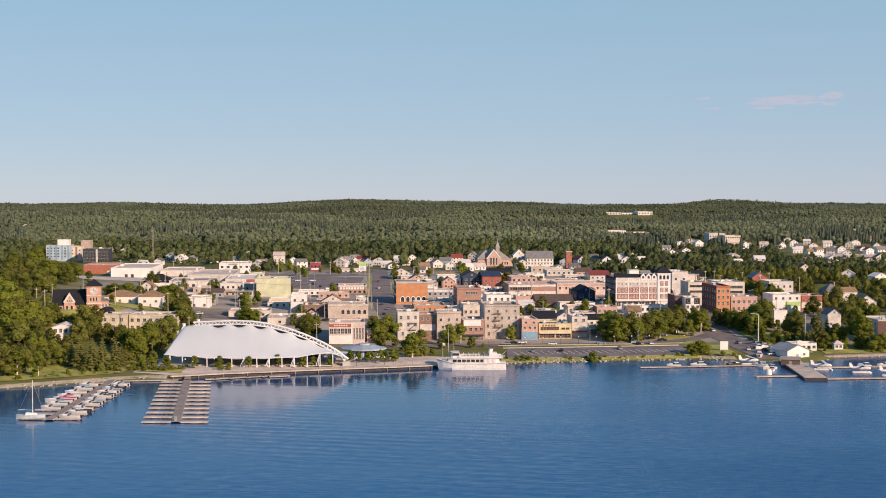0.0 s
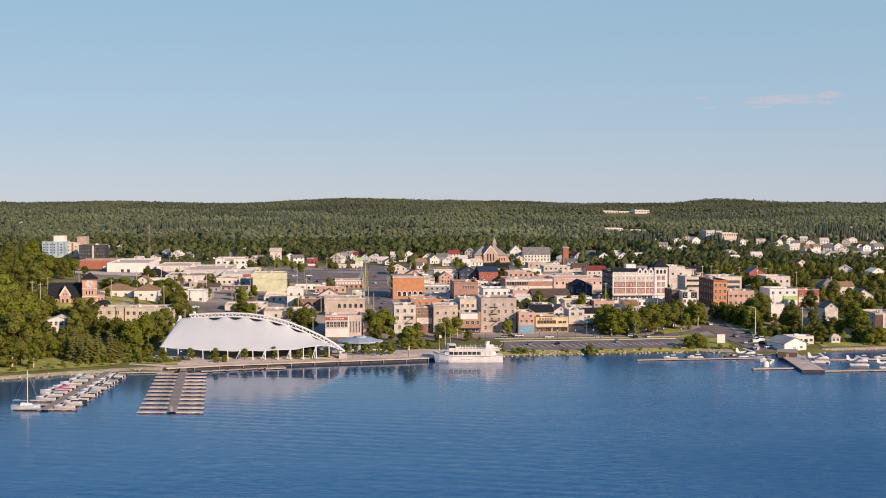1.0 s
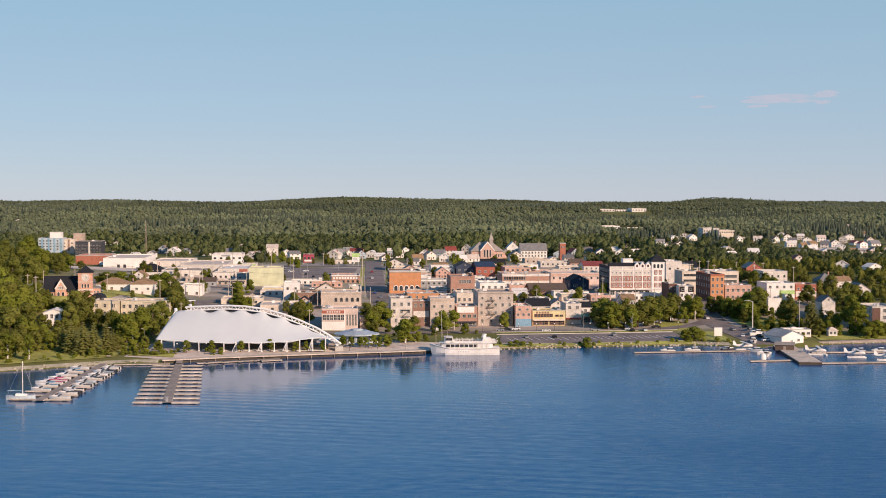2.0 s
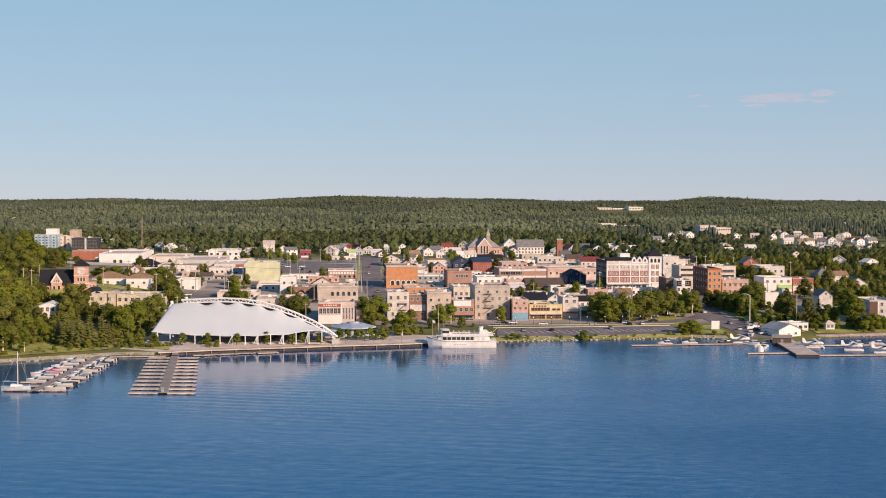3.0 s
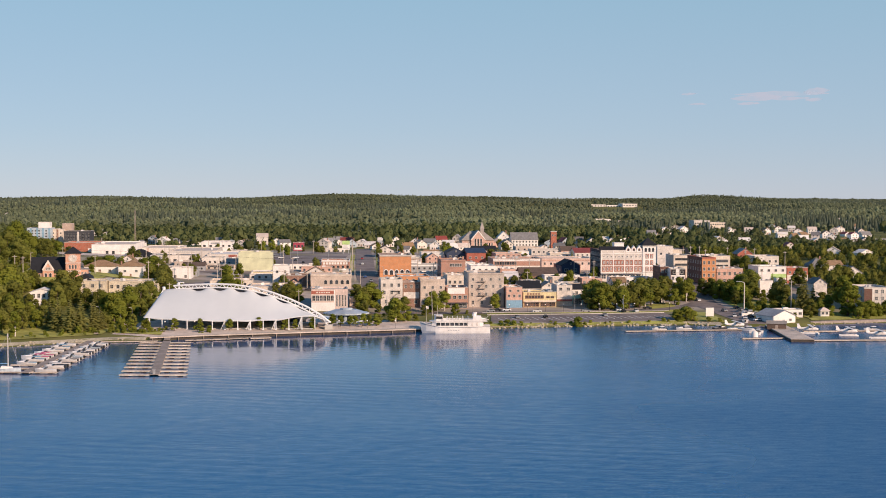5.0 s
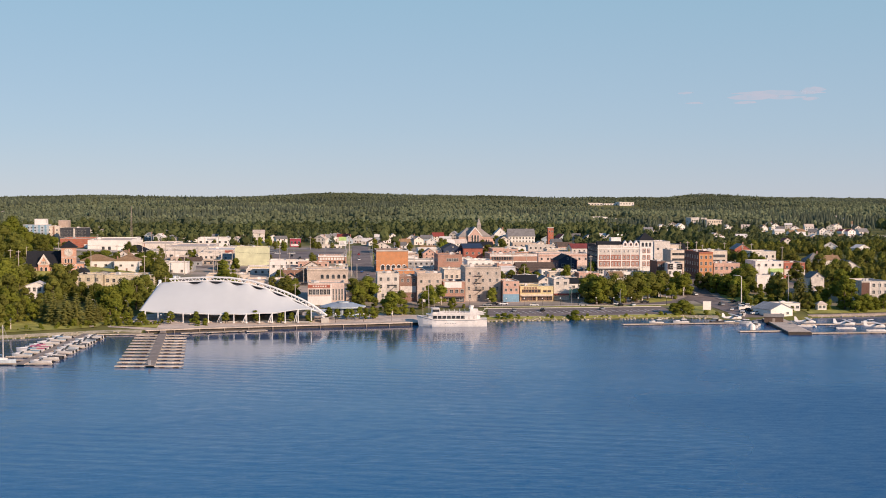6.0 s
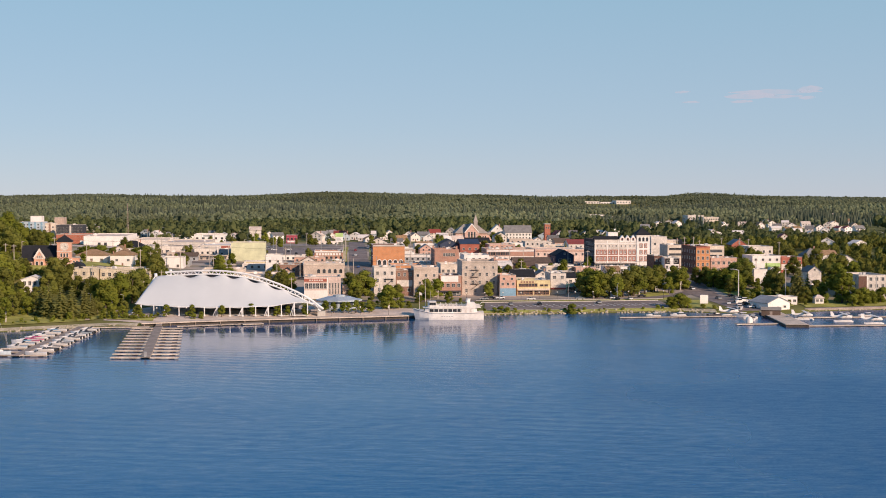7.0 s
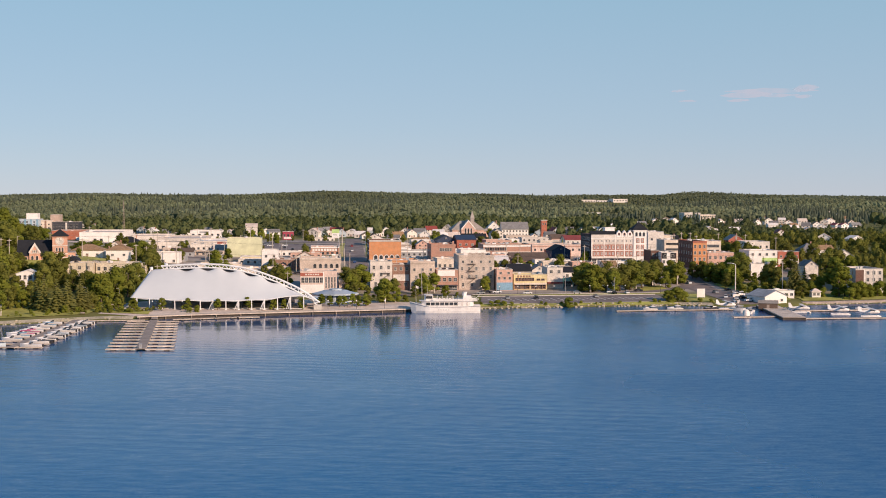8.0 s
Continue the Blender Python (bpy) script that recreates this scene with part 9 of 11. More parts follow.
    finger_dock("jetty", 163.0, 603.0, 158.5, 543.5, 9.5, "broad weathered timber jetty", z=1.1)
    finger_dock("dock_walkway", 135.0, 553.0, 153.6, 555.5, 2.6, "short floating timber dock")
    finger_dock("dock_walkway", 163.6, 546.5, 214.0, 551.0, 2.6, "floating timber plane dock")
    finger_dock("dock_walkway", 170.0, 583.0, 240.0, 590.0, 3.0, "floating timber plane dock")
    floatplane(146.5, 595.0, 186, "white float plane moored at a dock", BLUE)
    floatplane(175.0, 576.0, 172, "white float plane moored at the jetty", REDPAINT)
    floatplane(189.5, 567.0, 175, "white float plane moored at the dock", BLUE)
    floatplane(199.5, 557.5, 178, "white float plane at the dock end", GREY)
    motorboat(109.0, 587.5, 188, 6.4)
    motorboat(121.0, 590.0, 188, 7.0, None, WHITE)
    motorboat(131.5, 591.6, 10, 6.5, CHARCOAL, GREY)
    motorboat(146.0, 571.0, 60, 6.0)
    motorboat(149.5, 588.0, 160, 7.4, None, WHITE)
    motorboat(151.0, 581.0, 200, 6.6, None, GREY)
    for bx, by, bt in ((151.0, 611.0, 75), (155.0, 637.0, 20), (163.0, 641.0, 160)):
        motorboat(bx, by, bt, 6.2, None, WHITE, "white motorboat stored ashore by the ramp", True, True)
    motorboat(206.0, 588.5, 185, 6.5)
    motorboat(196.0, 587.0, 185, 6.0)
    # float hangar and sheds
    h = thing("boat_shed", pose(169.4, 610.5, 1.4, 0, 0, 24), "white boat shed with a grey metal roof", "shed")
    part("wall", Mesh().box(-6.5, 6.5, 0, 13, -2, 3.4), WHITE, h)
    r, g = gable_roof(13, 13, 3.4, 6.0, 0.5, "y")
    part("roof", r, GREY, h, "grey metal roof")
    for piece in g:
        part("gable", piece, WHITE, h)
    part("door", Mesh().box(-1.2, 0.2, -0.08, 0, -1.2, 1.6), GREY, h)
    add_window(h, pose(3.5, 0, 1.4), 1.2, 0.9)
    h2 = block("office_building", 178.0, 632.0, 2.2, 13.0, 8.0, 3.6, WHITE, ROOF_WHITE, "low white dockside office with flat roof", rows=((1.7, 5, 1.3, 1.1),), units=1, turn=3)
    s = thing("storage_hut", pose(159.0, 586.0, 0.86, 0, 0, -14), "small brown timber storage hut", "hut")
    part("wall", Mesh().box(-4.2, 4.2, 0, 5, 0, 2.7), DARKWOOD_PANEL, s)
    r, g = gable_roof(8.4, 5, 2.7, 3.7, 0.35, "x")
    part("roof", r, ROOF_GREY, s)
    for piece in g:
        part("gable", piece, DARKWOOD_PANEL, s)
    part("door", Mesh().box(-0.6, 0.6, -0.06, 0, 0, 2.0), WOOD, s)
    for tx, ty in ((141.5, 556.3),):
        t = thing("fuel_tank", pose(tx, ty, 0.72), "white upright dockside tank", "tank")
        part("shell", Mesh().tube([(0, 0, 0), (0, 0, 1.3), (0, 0, 2.0), (0, 0, 2.5), (0, 0, 2.75)], [1.5, 1.5, 1.3, 0.85, 0.15], 16), WHITE, t)
        part("skid", Mesh().box(-1.2, 1.2, -1.2, 1.2, -0.1, 0.0), DARKWOOD, t)
    k = thing("kiosk", pose(196.5, 636.0, 2.0, 0, 0, 4), "small white lakeside hut with a hipped roof", "hut")
    part("wall", Mesh().box(-2.2, 2.2, 0, 3.5, -1, 3.0), WHITE, k)
    part("roof", hip_roof(4.4, 3.5, 3.0, 4.5), ROOF_PALE, k)
    window_row(k, -2, 2, 1.7, 2, 1.1, 1.1)
    p = thing("notice_board", pose(138.5, 631.0, 2.4, 0, 0, 4), "plain white panel stand beside the ramp", "sign")
    part("panel", Mesh().box(-2.0, 2.0, 0, 0.35, 0.25, 4.4), WHITE, p)
    part("leg", Mesh().box(-1.8, -1.6, 0.05, 0.3, -0.3, 0.25), METAL, p)
    part("leg", Mesh().box(1.6, 1.8, 0.05, 0.3, -0.3, 0.25), METAL, p)
    # round glazed pavilion beside the tent
    g = thing("round_pavilion", pose(-37.2, 602.0, 3.2) @ Matrix.Diagonal((0.90, 0.95, 1.05, 1)), "low round pavilion with a blue-grey metal roof", "pavilion")
    ring = [(math.cos(a), math.sin(a)) for a in [i * math.pi / 6 for i in range(12)]]
    part("roof", Mesh().loft([[(x * 11.5, y * 9, 3.2) for x, y in ring], [(x * 11.7, y * 9.2, 3.5) for x, y in ring], [(x * 6.5, y * 5.2, 4.7) for x, y in ring], [(x * 6.0, y * 4.8, 4.9) for x, y in ring]]), BLUEROOF, g)
    part("wall", Mesh().prism([(x * 9, y * 7) for x, y in ring], -1, 3.2), PALEBLUE, g)
    for i in range(12):
        a, c = ring[i], ring[(i + 1) % 12]
        mx, my = (a[0] + c[0]) / 2 * 9.04, (a[1] + c[1]) / 2 * 7.05
        ang = math.degrees(math.atan2(c[1] * 7 - a[1] * 7, c[0] * 9 - a[0] * 9))
        add_window(g, pose(mx, my, 1.5, 0, 0, ang), 2.6, 1.9, BLACKMETAL)
    part("roof_rim", Mesh().loft([[(x * 11.8, y * 9.3, 3.0) for x, y in ring], [(x * 11.9, y * 9.4, 3.6) for x, y in ring]]), PALEBLUE, g, "pale blue metal roof rim")
    part("lantern", Mesh().prism([(x * 3.2, y * 2.6) for x, y in ring], 4.9, 5.5), PALEBLUE, g)


DOCKRIM = mat("worn_edge_timber", (0.46, 0.38, 0.31), 0.85, 0.25, 1.5, 0.3, vary=0.3)
DARKWOOD_PANEL = mat("brown_boarding", (0.13, 0.09, 0.07), 0.85, 0.2, 2)
BLUEROOF = mat("blue_grey_metal_roof", (0.33, 0.37, 0.43), 0.35, 0.08, 1.0)
build_lakeside()


# ---- trees of the park, the promenade and the town ----
plant("sapling", -128.3, 564.7, 5.8, 2, 1.4)
plant("sapling", -121.6, 564.7, 6.0, 0, 1.4)
plant("sapling", -109.9, 566.2, 6.0, 1, 1.4)
plant("sapling", -99.2, 567.9, 5.8, 1, 1.4)
plant("sapling", -86.5, 569.9, 5.3, 3, 1.4)
plant("sapling", -73.5, 572.1, 6.1, 3, 1.4)
plant("sapling", -62.8, 573.9, 5.7, 1, 1.4)
plant("sapling", -57.8, 574.7, 5.2, 1, 1.4)
plant("sapling", -50.6, 575.9, 5.6, 1, 1.4)
plant("sapling", -42.6, 585.3, 6.1, 3, 1.4)
plant("sapling", -38.8, 585.9, 5.4, 0, 1.4)
plant("sapling", -34.4, 586.7, 5.3, 3, 1.4)
plant("sapling", -32.1, 587.2, 5.3, 0, 1.4)
plant("sapling", -28.8, 587.8, 6.2, 0, 1.4)
plant("sapling", -26.0, 588.3, 5.4, 1, 1.4)
plant("sapling", -22.6, 589.0, 6.2, 1, 1.4)
plant("sapling", -124.7, 572.0, 4.0, 1, 1.26)
plant("sapling", -131.5, 571.0, 4.0, 1, 1.32)
plant("sapling", -134.5, 571.0, 4.0, 1, 1.24)
plant("broadleaf", -185.3, 539.0, 14.7, 1, 1.09)
plant("broadleaf", -182.2, 546.0, 13.2, 2, 0.92)
plant("broadleaf", -190.3, 576.0, 19.0, 1, 1.09)
plant("broadleaf", -187.9, 590.0, 18.1, 0, 0.98)
plant("broadleaf", -178.6, 580.0, 9.2, 0, 1.03)
plant("broadleaf", -197.2, 579.0, 17.8, 2, 0.93)
plant("broadleaf", -183.3, 566.0, 12.4, 2, 1.01)
plant("broadleaf", -174.6, 615.0, 12.4, 1, 1.01)
plant("broadleaf", -175.0, 626.0, 16.5, 1, 0.93)
plant("linden", -142.8, 595.0, 13.6, 2, 1.07)
plant("linden", -139.3, 605.0, 16.5, 3, 0.99)
plant("broadleaf", -135.6, 615.0, 15.7, 0, 1.00)
plant("broadleaf", -134.7, 631.0, 15.0, 1, 1.03)
plant("linden", -148.7, 603.0, 12.2, 0, 1.06)
plant("broadleaf", -132.6, 651.0, 16.0, 2, 1.01)
plant("broadleaf", -130.6, 660.0, 12.2, 2, 1.06)
plant("linden", -205.5, 610.0, 20.1, 2, 1.07)
plant("linden", -198.6, 618.0, 19.0, 3, 1.09)
plant("linden", -214.9, 626.0, 19.2, 1, 0.98)
plant("broadleaf", -171.6, 629.0, 15.5, 2, 1.09)
plant("broadleaf", -162.1, 619.0, 10.9, 2, 1.09)
plant("broadleaf", -155.1, 615.0, 11.3, 0, 0.98)
plant("birch", -171.0, 541.0, 11.4, 2, 0.98)
plant("broadleaf", -175.2, 564.0, 9.4, 0, 1.03)
plant("linden", -170.2, 568.0, 8.5, 2, 1.10)
plant("broadleaf", -171.0, 582.0, 8.7, 1, 1.05)
plant("linden", -178.0, 583.0, 9.2, 0, 1.10)
plant("broadleaf", -180.0, 552.0, 10.7, 3, 0.93)
plant("linden", -183.3, 542.0, 10.0, 2, 1.07)
plant("linden", -183.0, 573.0, 15.1, 3, 1.04)
plant("linden", -134.5, 571.0, 5.5, 1, 0.93)
plant("broadleaf", -129.9, 575.0, 6.6, 0, 1.06)
plant("broadleaf", -141.6, 574.0, 7.6, 2, 1.07)
plant("broadleaf", -184.3, 613.0, 4.8, 1, 1.21)
plant("broadleaf", -179.7, 612.0, 5.4, 1, 1.14)
plant("broadleaf", -177.1, 614.0, 6.5, 3, 1.03)
plant("broadleaf", -188.0, 616.0, 6.0, 3, 1.09)
plant("poplar", -140.9, 587.0, 8.8, 0, 1.61)
plant("conifer", -158.9, 561.0, 15.3, 2, 1.32)
plant("conifer", -152.9, 558.0, 14.7, 1, 1.53)
plant("conifer", -148.8, 560.0, 14.3, 3, 1.53)
plant("conifer", -145.1, 567.0, 13.9, 2, 1.41)
plant("conifer", -164.4, 568.0, 12.5, 2, 1.41)
plant("conifer", -143.1, 571.0, 10.0, 1, 1.32)
plant("linden", -218.5, 649.0, 18.8, 1, 1.03)
plant("broadleaf", -198.3, 658.0, 6.4, 2, 1.01)
plant("linden", -235.2, 681.0, 17.9, 2, 0.93)
plant("broadleaf", -228.3, 695.0, 18.3, 0, 1.06)
plant("broadleaf", -221.0, 708.0, 18.7, 2, 1.07)
plant("broadleaf", -264.1, 780.0, 19.9, 2, 1.09)
plant("broadleaf", -260.1, 805.0, 21.2, 1, 1.02)
plant("linden", -252.3, 820.0, 20.2, 3, 1.02)
plant("broadleaf", -248.4, 850.0, 12.7, 2, 1.04)
plant("broadleaf", -288.6, 864.0, 21.2, 2, 1.07)
plant("linden", -281.6, 890.0, 22.7, 2, 0.98)
plant("linden", -280.2, 931.0, 11.4, 2, 1.05)
plant("broadleaf", -290.9, 1011.0, 10.7, 2, 1.09)
plant("broadleaf", -203.6, 640.0, 12.9, 3, 1.12)
plant("broadleaf", -205.8, 619.0, 19.6, 0, 1.21)
plant("broadleaf", -256.9, 866.0, 12.9, 3, 1.09)
plant("broadleaf", -392.2, 1249.0, 15.4, 3, 1.12)
plant("shrub", -131.9, 565.0, 3.0, 2, 1.26)
plant("shrub", -160.3, 547.0, 2.4, 0, 1.15)
plant("shrub", -164.8, 542.0, 2.1, 3, 1.24)
plant("shrub", -154.2, 551.0, 2.2, 1, 1.15)
plant("shrub", -176.8, 531.0, 1.9, 1, 1.24)
plant("shrub", -143.6, 557.0, 2.7, 0, 1.32)
plant("shrub", -136.4, 560.0, 2.2, 1, 1.14)
plant("shrub", -136.2, 563.0, 3.2, 1, 1.13)
plant("shrub", -148.2, 554.0, 3.4, 1, 1.21)
plant("shrub", -121.1, 567.0, 2.5, 0, 1.19)
plant("shrub", -101.3, 568.0, 2.2, 2, 1.19)
plant("shrub", -95.2, 569.0, 2.5, 0, 1.23)
plant("shrub", -142.1, 556.0, 2.4, 1, 1.26)
plant("shrub", -113.8, 568.0, 2.0, 2, 1.10)
plant("broadleaf", 87.2, 670.0, 14.0, 2, 1.2)
plant("linden", 91.2, 666.0, 14.6, 2, 1.15)
plant("broadleaf", 97.8, 669.0, 16.0, 2, 1.08)
plant("broadleaf", 105.6, 673.0, 14.8, 2, 1.25)
plant("broadleaf", 111.8, 678.0, 16.7, 2, 1.23)
plant("broadleaf", 119.5, 688.0, 15.7, 3, 1.23)
plant("broadleaf", 126.6, 699.0, 13.8, 2, 1.15)
plant("linden", 142.4, 704.0, 13.0, 3, 1.17)
plant("linden", 139.5, 713.0, 11.3, 1, 1.18)
plant("broadleaf", 152.5, 715.0, 9.8, 0, 1.14)
plant("broadleaf", 156.9, 712.0, 10.7, 1, 1.13)
plant("linden", 160.2, 707.0, 11.2, 3, 1.15)
plant("linden", 164.3, 702.0, 12.1, 3, 1.12)
plant("linden", 172.2, 709.0, 13.3, 3, 1.14)
plant("linden", 178.3, 715.0, 14.4, 2, 1.21)
plant("broadleaf", 186.7, 733.0, 10.6, 3, 1.11)
plant("linden", 88.5, 697.0, 13.8, 2, 1.25)
plant("broadleaf", 134.7, 726.0, 9.6, 3, 1.25)
plant("linden", -33.0, 655.0, 10.6, 3, 1.06)
plant("broadleaf", -32.7, 662.0, 11.6, 3, 1.11)
plant("linden", -27.6, 666.0, 12.9, 1, 1.23)
plant("broadleaf", -36.7, 682.0, 9.0, 1, 1.25)
plant("linden", 3.1, 648.0, 10.8, 1, 1.16)
plant("linden", 35.8, 672.0, 7.7, 2, 1.12)
plant("broadleaf", -72.1, 693.0, 7.9, 3, 1.17)
plant("broadleaf", -80.1, 702.0, 6.8, 0, 1.06)
plant("linden", -68.0, 708.0, 6.2, 2, 1.12)
plant("broadleaf", -143.1, 700.0, 10.5, 2, 1.19)
plant("broadleaf", -169.1, 802.0, 9.2, 0, 1.15)
plant("broadleaf", -169.2, 781.0, 8.2, 1, 1.07)
plant("broadleaf", -140.5, 790.0, 8.3, 3, 1.20)
plant("linden", -125.3, 827.0, 3.6, 1, 1.06)
plant("broadleaf", -11.1, 648.0, 8.5, 3, 1.24)
plant("broadleaf", -21.9, 592.0, 5.2, 3, 1.14)
plant("broadleaf", 47.7, 977.0, 9.4, 1, 1.24)
plant("broadleaf", 37.5, 1015.0, 8.0, 0, 1.12)
plant("linden", 64.9, 1152.0, 9.1, 3, 1.18)
plant("broadleaf", 217.6, 753.0, 11.2, 1, 1.14)
plant("linden", 210.0, 800.0, 10.5, 0, 1.19)
plant("linden", 209.2, 847.0, 10.4, 0, 1.19)
plant("broadleaf", 240.0, 783.0, 13.8, 0, 1.12)
plant("broadleaf", 227.0, 798.0, 12.6, 0, 1.21)
plant("linden", 232.9, 728.0, 16.0, 1, 1.06)
plant("linden", 19.2, 778.0, 4.8, 2, 1.20)
plant("broadleaf", 78.6, 790.0, 5.6, 3, 1.13)
plant("broadleaf", -1.7, 940.0, 7.4, 2, 1.25)
plant("linden", -20.8, 963.0, 5.9, 2, 1.09)
plant("broadleaf", -37.5, 1014.0, 8.0, 2, 1.25)
plant("broadleaf", -85.3, 1054.0, 6.5, 1, 1.11)
plant("broadleaf", -68.3, 800.0, 5.6, 1, 1.11)
plant("broadleaf", 61.2, 790.0, 7.6, 1, 1.23)
plant("broadleaf", 51.0, 767.0, 6.7, 3, 1.21)
plant("birch", 9.0, 657.0, 11.0, 3, 1.36)
plant("birch", -14.4, 603.0, 12.2, 2, 1.27)
plant("birch", -9.6, 607.0, 8.0, 0, 1.37)
plant("birch", -109.2, 710.0, 7.5, 3, 1.26)
plant("birch", -17.0, 622.0, 8.2, 1, 1.47)
plant("birch", 89.0, 664.0, 12.8, 0, 1.48)
plant("birch", 100.7, 664.0, 11.7, 3, 1.44)
plant("birch", 114.8, 678.0, 12.5, 1, 1.41)
plant("birch", 140.9, 701.0, 12.3, 3, 1.33)
plant("birch", 127.4, 695.0, 11.6, 1, 1.31)
plant("birch", 161.9, 709.0, 9.2, 2, 1.44)
plant("birch", 180.4, 713.0, 10.2, 3, 1.28)
plant("birch", -179.7, 540.0, 11.9, 2, 1.40)
plant("birch", -138.3, 587.0, 9.3, 3, 1.48)
plant("shrub", 124.9, 621.0, 7.1, 2, 1.52)
plant("shrub", 120.6, 620.0, 5.4, 1, 1.58)
plant("shrub", 128.0, 620.0, 4.9, 3, 1.40)
plant("shrub", 71.1, 606.0, 4.8, 0, 1.39)
plant("shrub", 60.4, 606.0, 1.9, 1, 1.43)
plant("shrub", 34.7, 601.0, 2.4, 3, 1.62)
plant("shrub", 37.4, 601.0, 3.2, 3, 1.56)
plant("shrub", 40.9, 602.0, 2.6, 2, 1.38)
plant("shrub", 44.2, 603.0, 2.1, 3, 1.46)
plant("shrub", 84.5, 610.0, 1.3, 3, 1.47)
plant("shrub", -208.2, 846.0, 3.7, 2, 1.47)
plant("shrub", -214.6, 835.0, 3.3, 0, 1.57)
plant("shrub", -201.7, 858.0, 3.8, 3, 1.51)
plant("shrub", -193.4, 855.0, 3.4, 1, 1.41)
plant("shrub", 26.6, 598.0, 1.6, 2, 1.46)
plant("shrub", 74.6, 608.0, 1.6, 1, 1.58)
plant("shrub", 95.6, 612.0, 1.3, 1, 1.39)
plant("shrub", 113.2, 617.0, 2.2, 0, 1.54)
plant("broadleaf", 162.3, 891.3, 7.9, 0, 1.0)
plant("linden", 132.0, 716.2, 5.3, 0, 1.0)
plant("linden", -206.7, 730.3, 5.0, 3, 1.0)
plant("linden", -137.5, 1082.6, 9.0, 1, 1.0)
plant("linden", 116.2, 892.8, 7.8, 2, 1.0)
plant("linden", 137.4, 825.0, 4.5, 2, 1.0)
plant("linden", 166.5, 971.3, 4.6, 1, 1.0)
plant("linden", 165.8, 805.1, 7.3, 2, 1.0)
plant("broadleaf", 124.9, 717.3, 5.1, 1, 1.0)
plant("broadleaf", 155.3, 879.8, 7.2, 3, 1.0)
plant("broadleaf", -75.7, 1069.2, 5.5, 1, 1.0)
plant("broadleaf", 191.8, 1018.8, 6.3, 1, 1.0)
plant("broadleaf", -146.3, 1014.1, 8.5, 2, 1.0)
plant("broadleaf", -144.9, 729.2, 7.1, 1, 1.0)
plant("conifer", 53.9, 1028.7, 7.3, 0, 1.0)
plant("broadleaf", 181.5, 920.8, 9.3, 0, 1.0)
plant("linden", 125.0, 1106.7, 5.4, 1, 1.0)
plant("conifer", 44.9, 972.0, 8.9, 3, 1.0)
plant("broadleaf", 30.5, 739.7, 6.7, 2, 1.0)
plant("broadleaf", 149.1, 986.8, 9.3, 1, 1.0)
plant("linden", 102.4, 788.5, 8.7, 0, 1.0)
plant("broadleaf", -175.2, 773.2, 6.2, 2, 1.0)
plant("broadleaf", 158.4, 1016.0, 8.1, 0, 1.0)
plant("broadleaf", 195.3, 1114.8, 6.5, 3, 1.0)
plant("broadleaf", 123.6, 721.0, 4.6, 3, 1.0)
plant("broadleaf", 185.4, 1119.6, 9.1, 3, 1.0)
plant("conifer", 201.1, 750.9, 8.0, 0, 1.0)
plant("linden", -42.0, 1109.0, 7.1, 2, 1.0)
plant("linden", 212.1, 947.3, 7.0, 0, 1.0)
plant("linden", 135.7, 758.8, 6.7, 0, 1.0)
plant("linden", 206.4, 1001.0, 9.1, 3, 1.0)
plant("broadleaf", -183.8, 772.0, 5.9, 0, 1.0)
plant("broadleaf", 173.8, 1020.8, 4.9, 3, 1.0)
plant("broadleaf", 165.1, 821.9, 4.7, 3, 1.0)
plant("broadleaf", 49.0, 1079.7, 8.1, 3, 1.0)
plant("broadleaf", -145.9, 1114.9, 7.5, 0, 1.0)
plant("broadleaf", -88.9, 1070.6, 5.8, 2, 1.0)
plant("broadleaf", -175.9, 798.5, 8.0, 3, 1.0)
plant("broadleaf", -103.1, 1077.7, 4.5, 0, 1.0)
plant("conifer", 22.5, 938.1, 4.8, 0, 1.0)
plant("broadleaf", 204.7, 818.6, 7.1, 3, 1.0)
plant("broadleaf", -202.4, 890.2, 9.2, 2, 1.0)
plant("broadleaf", 42.7, 882.3, 6.7, 3, 1.0)
plant("linden", 199.4, 872.9, 5.8, 0, 1.0)
plant("broadleaf", -110.2, 1021.0, 8.9, 2, 1.0)
plant("linden", 210.1, 1095.7, 6.5, 3, 1.0)
plant("broadleaf", -24.5, 1096.8, 5.4, 1, 1.0)
plant("linden", 170.3, 830.0, 4.9, 2, 1.0)
plant("linden", 206.6, 713.0, 6.0, 2, 1.0)
plant("broadleaf", 149.5, 988.8, 6.7, 1, 1.0)
plant("linden", -109.9, 1018.6, 6.9, 3, 1.0)
plant("linden", 15.0, 1066.2, 5.9, 2, 1.0)
plant("broadleaf", 17.3, 1083.3, 8.1, 0, 1.0)
plant("linden", 132.5, 690.5, 8.7, 0, 1.0)
plant("broadleaf", 173.2, 1107.6, 9.4, 1, 1.0)
plant("linden", 27.8, 730.3, 8.4, 0, 1.0)
plant("broadleaf", 21.7, 1073.5, 5.2, 0, 1.0)
plant("linden", -166.9, 771.6, 9.0, 3, 1.0)
plant("linden", 182.1, 1032.0, 6.8, 1, 1.0)
plant("linden", -147.4, 714.9, 5.3, 0, 1.0)
plant("broadleaf", 134.2, 1074.6, 5.2, 3, 1.0)
plant("conifer", 43.1, 1076.9, 8.2, 1, 1.0)
plant("broadleaf", 42.1, 777.1, 5.5, 1, 1.0)
plant("broadleaf", -120.3, 1048.6, 6.9, 2, 1.0)
plant("linden", -201.9, 692.9, 6.3, 3, 1.0)
plant("linden", -120.7, 1071.0, 6.6, 3, 1.0)
plant("broadleaf", -186.3, 1043.8, 5.0, 0, 1.0)
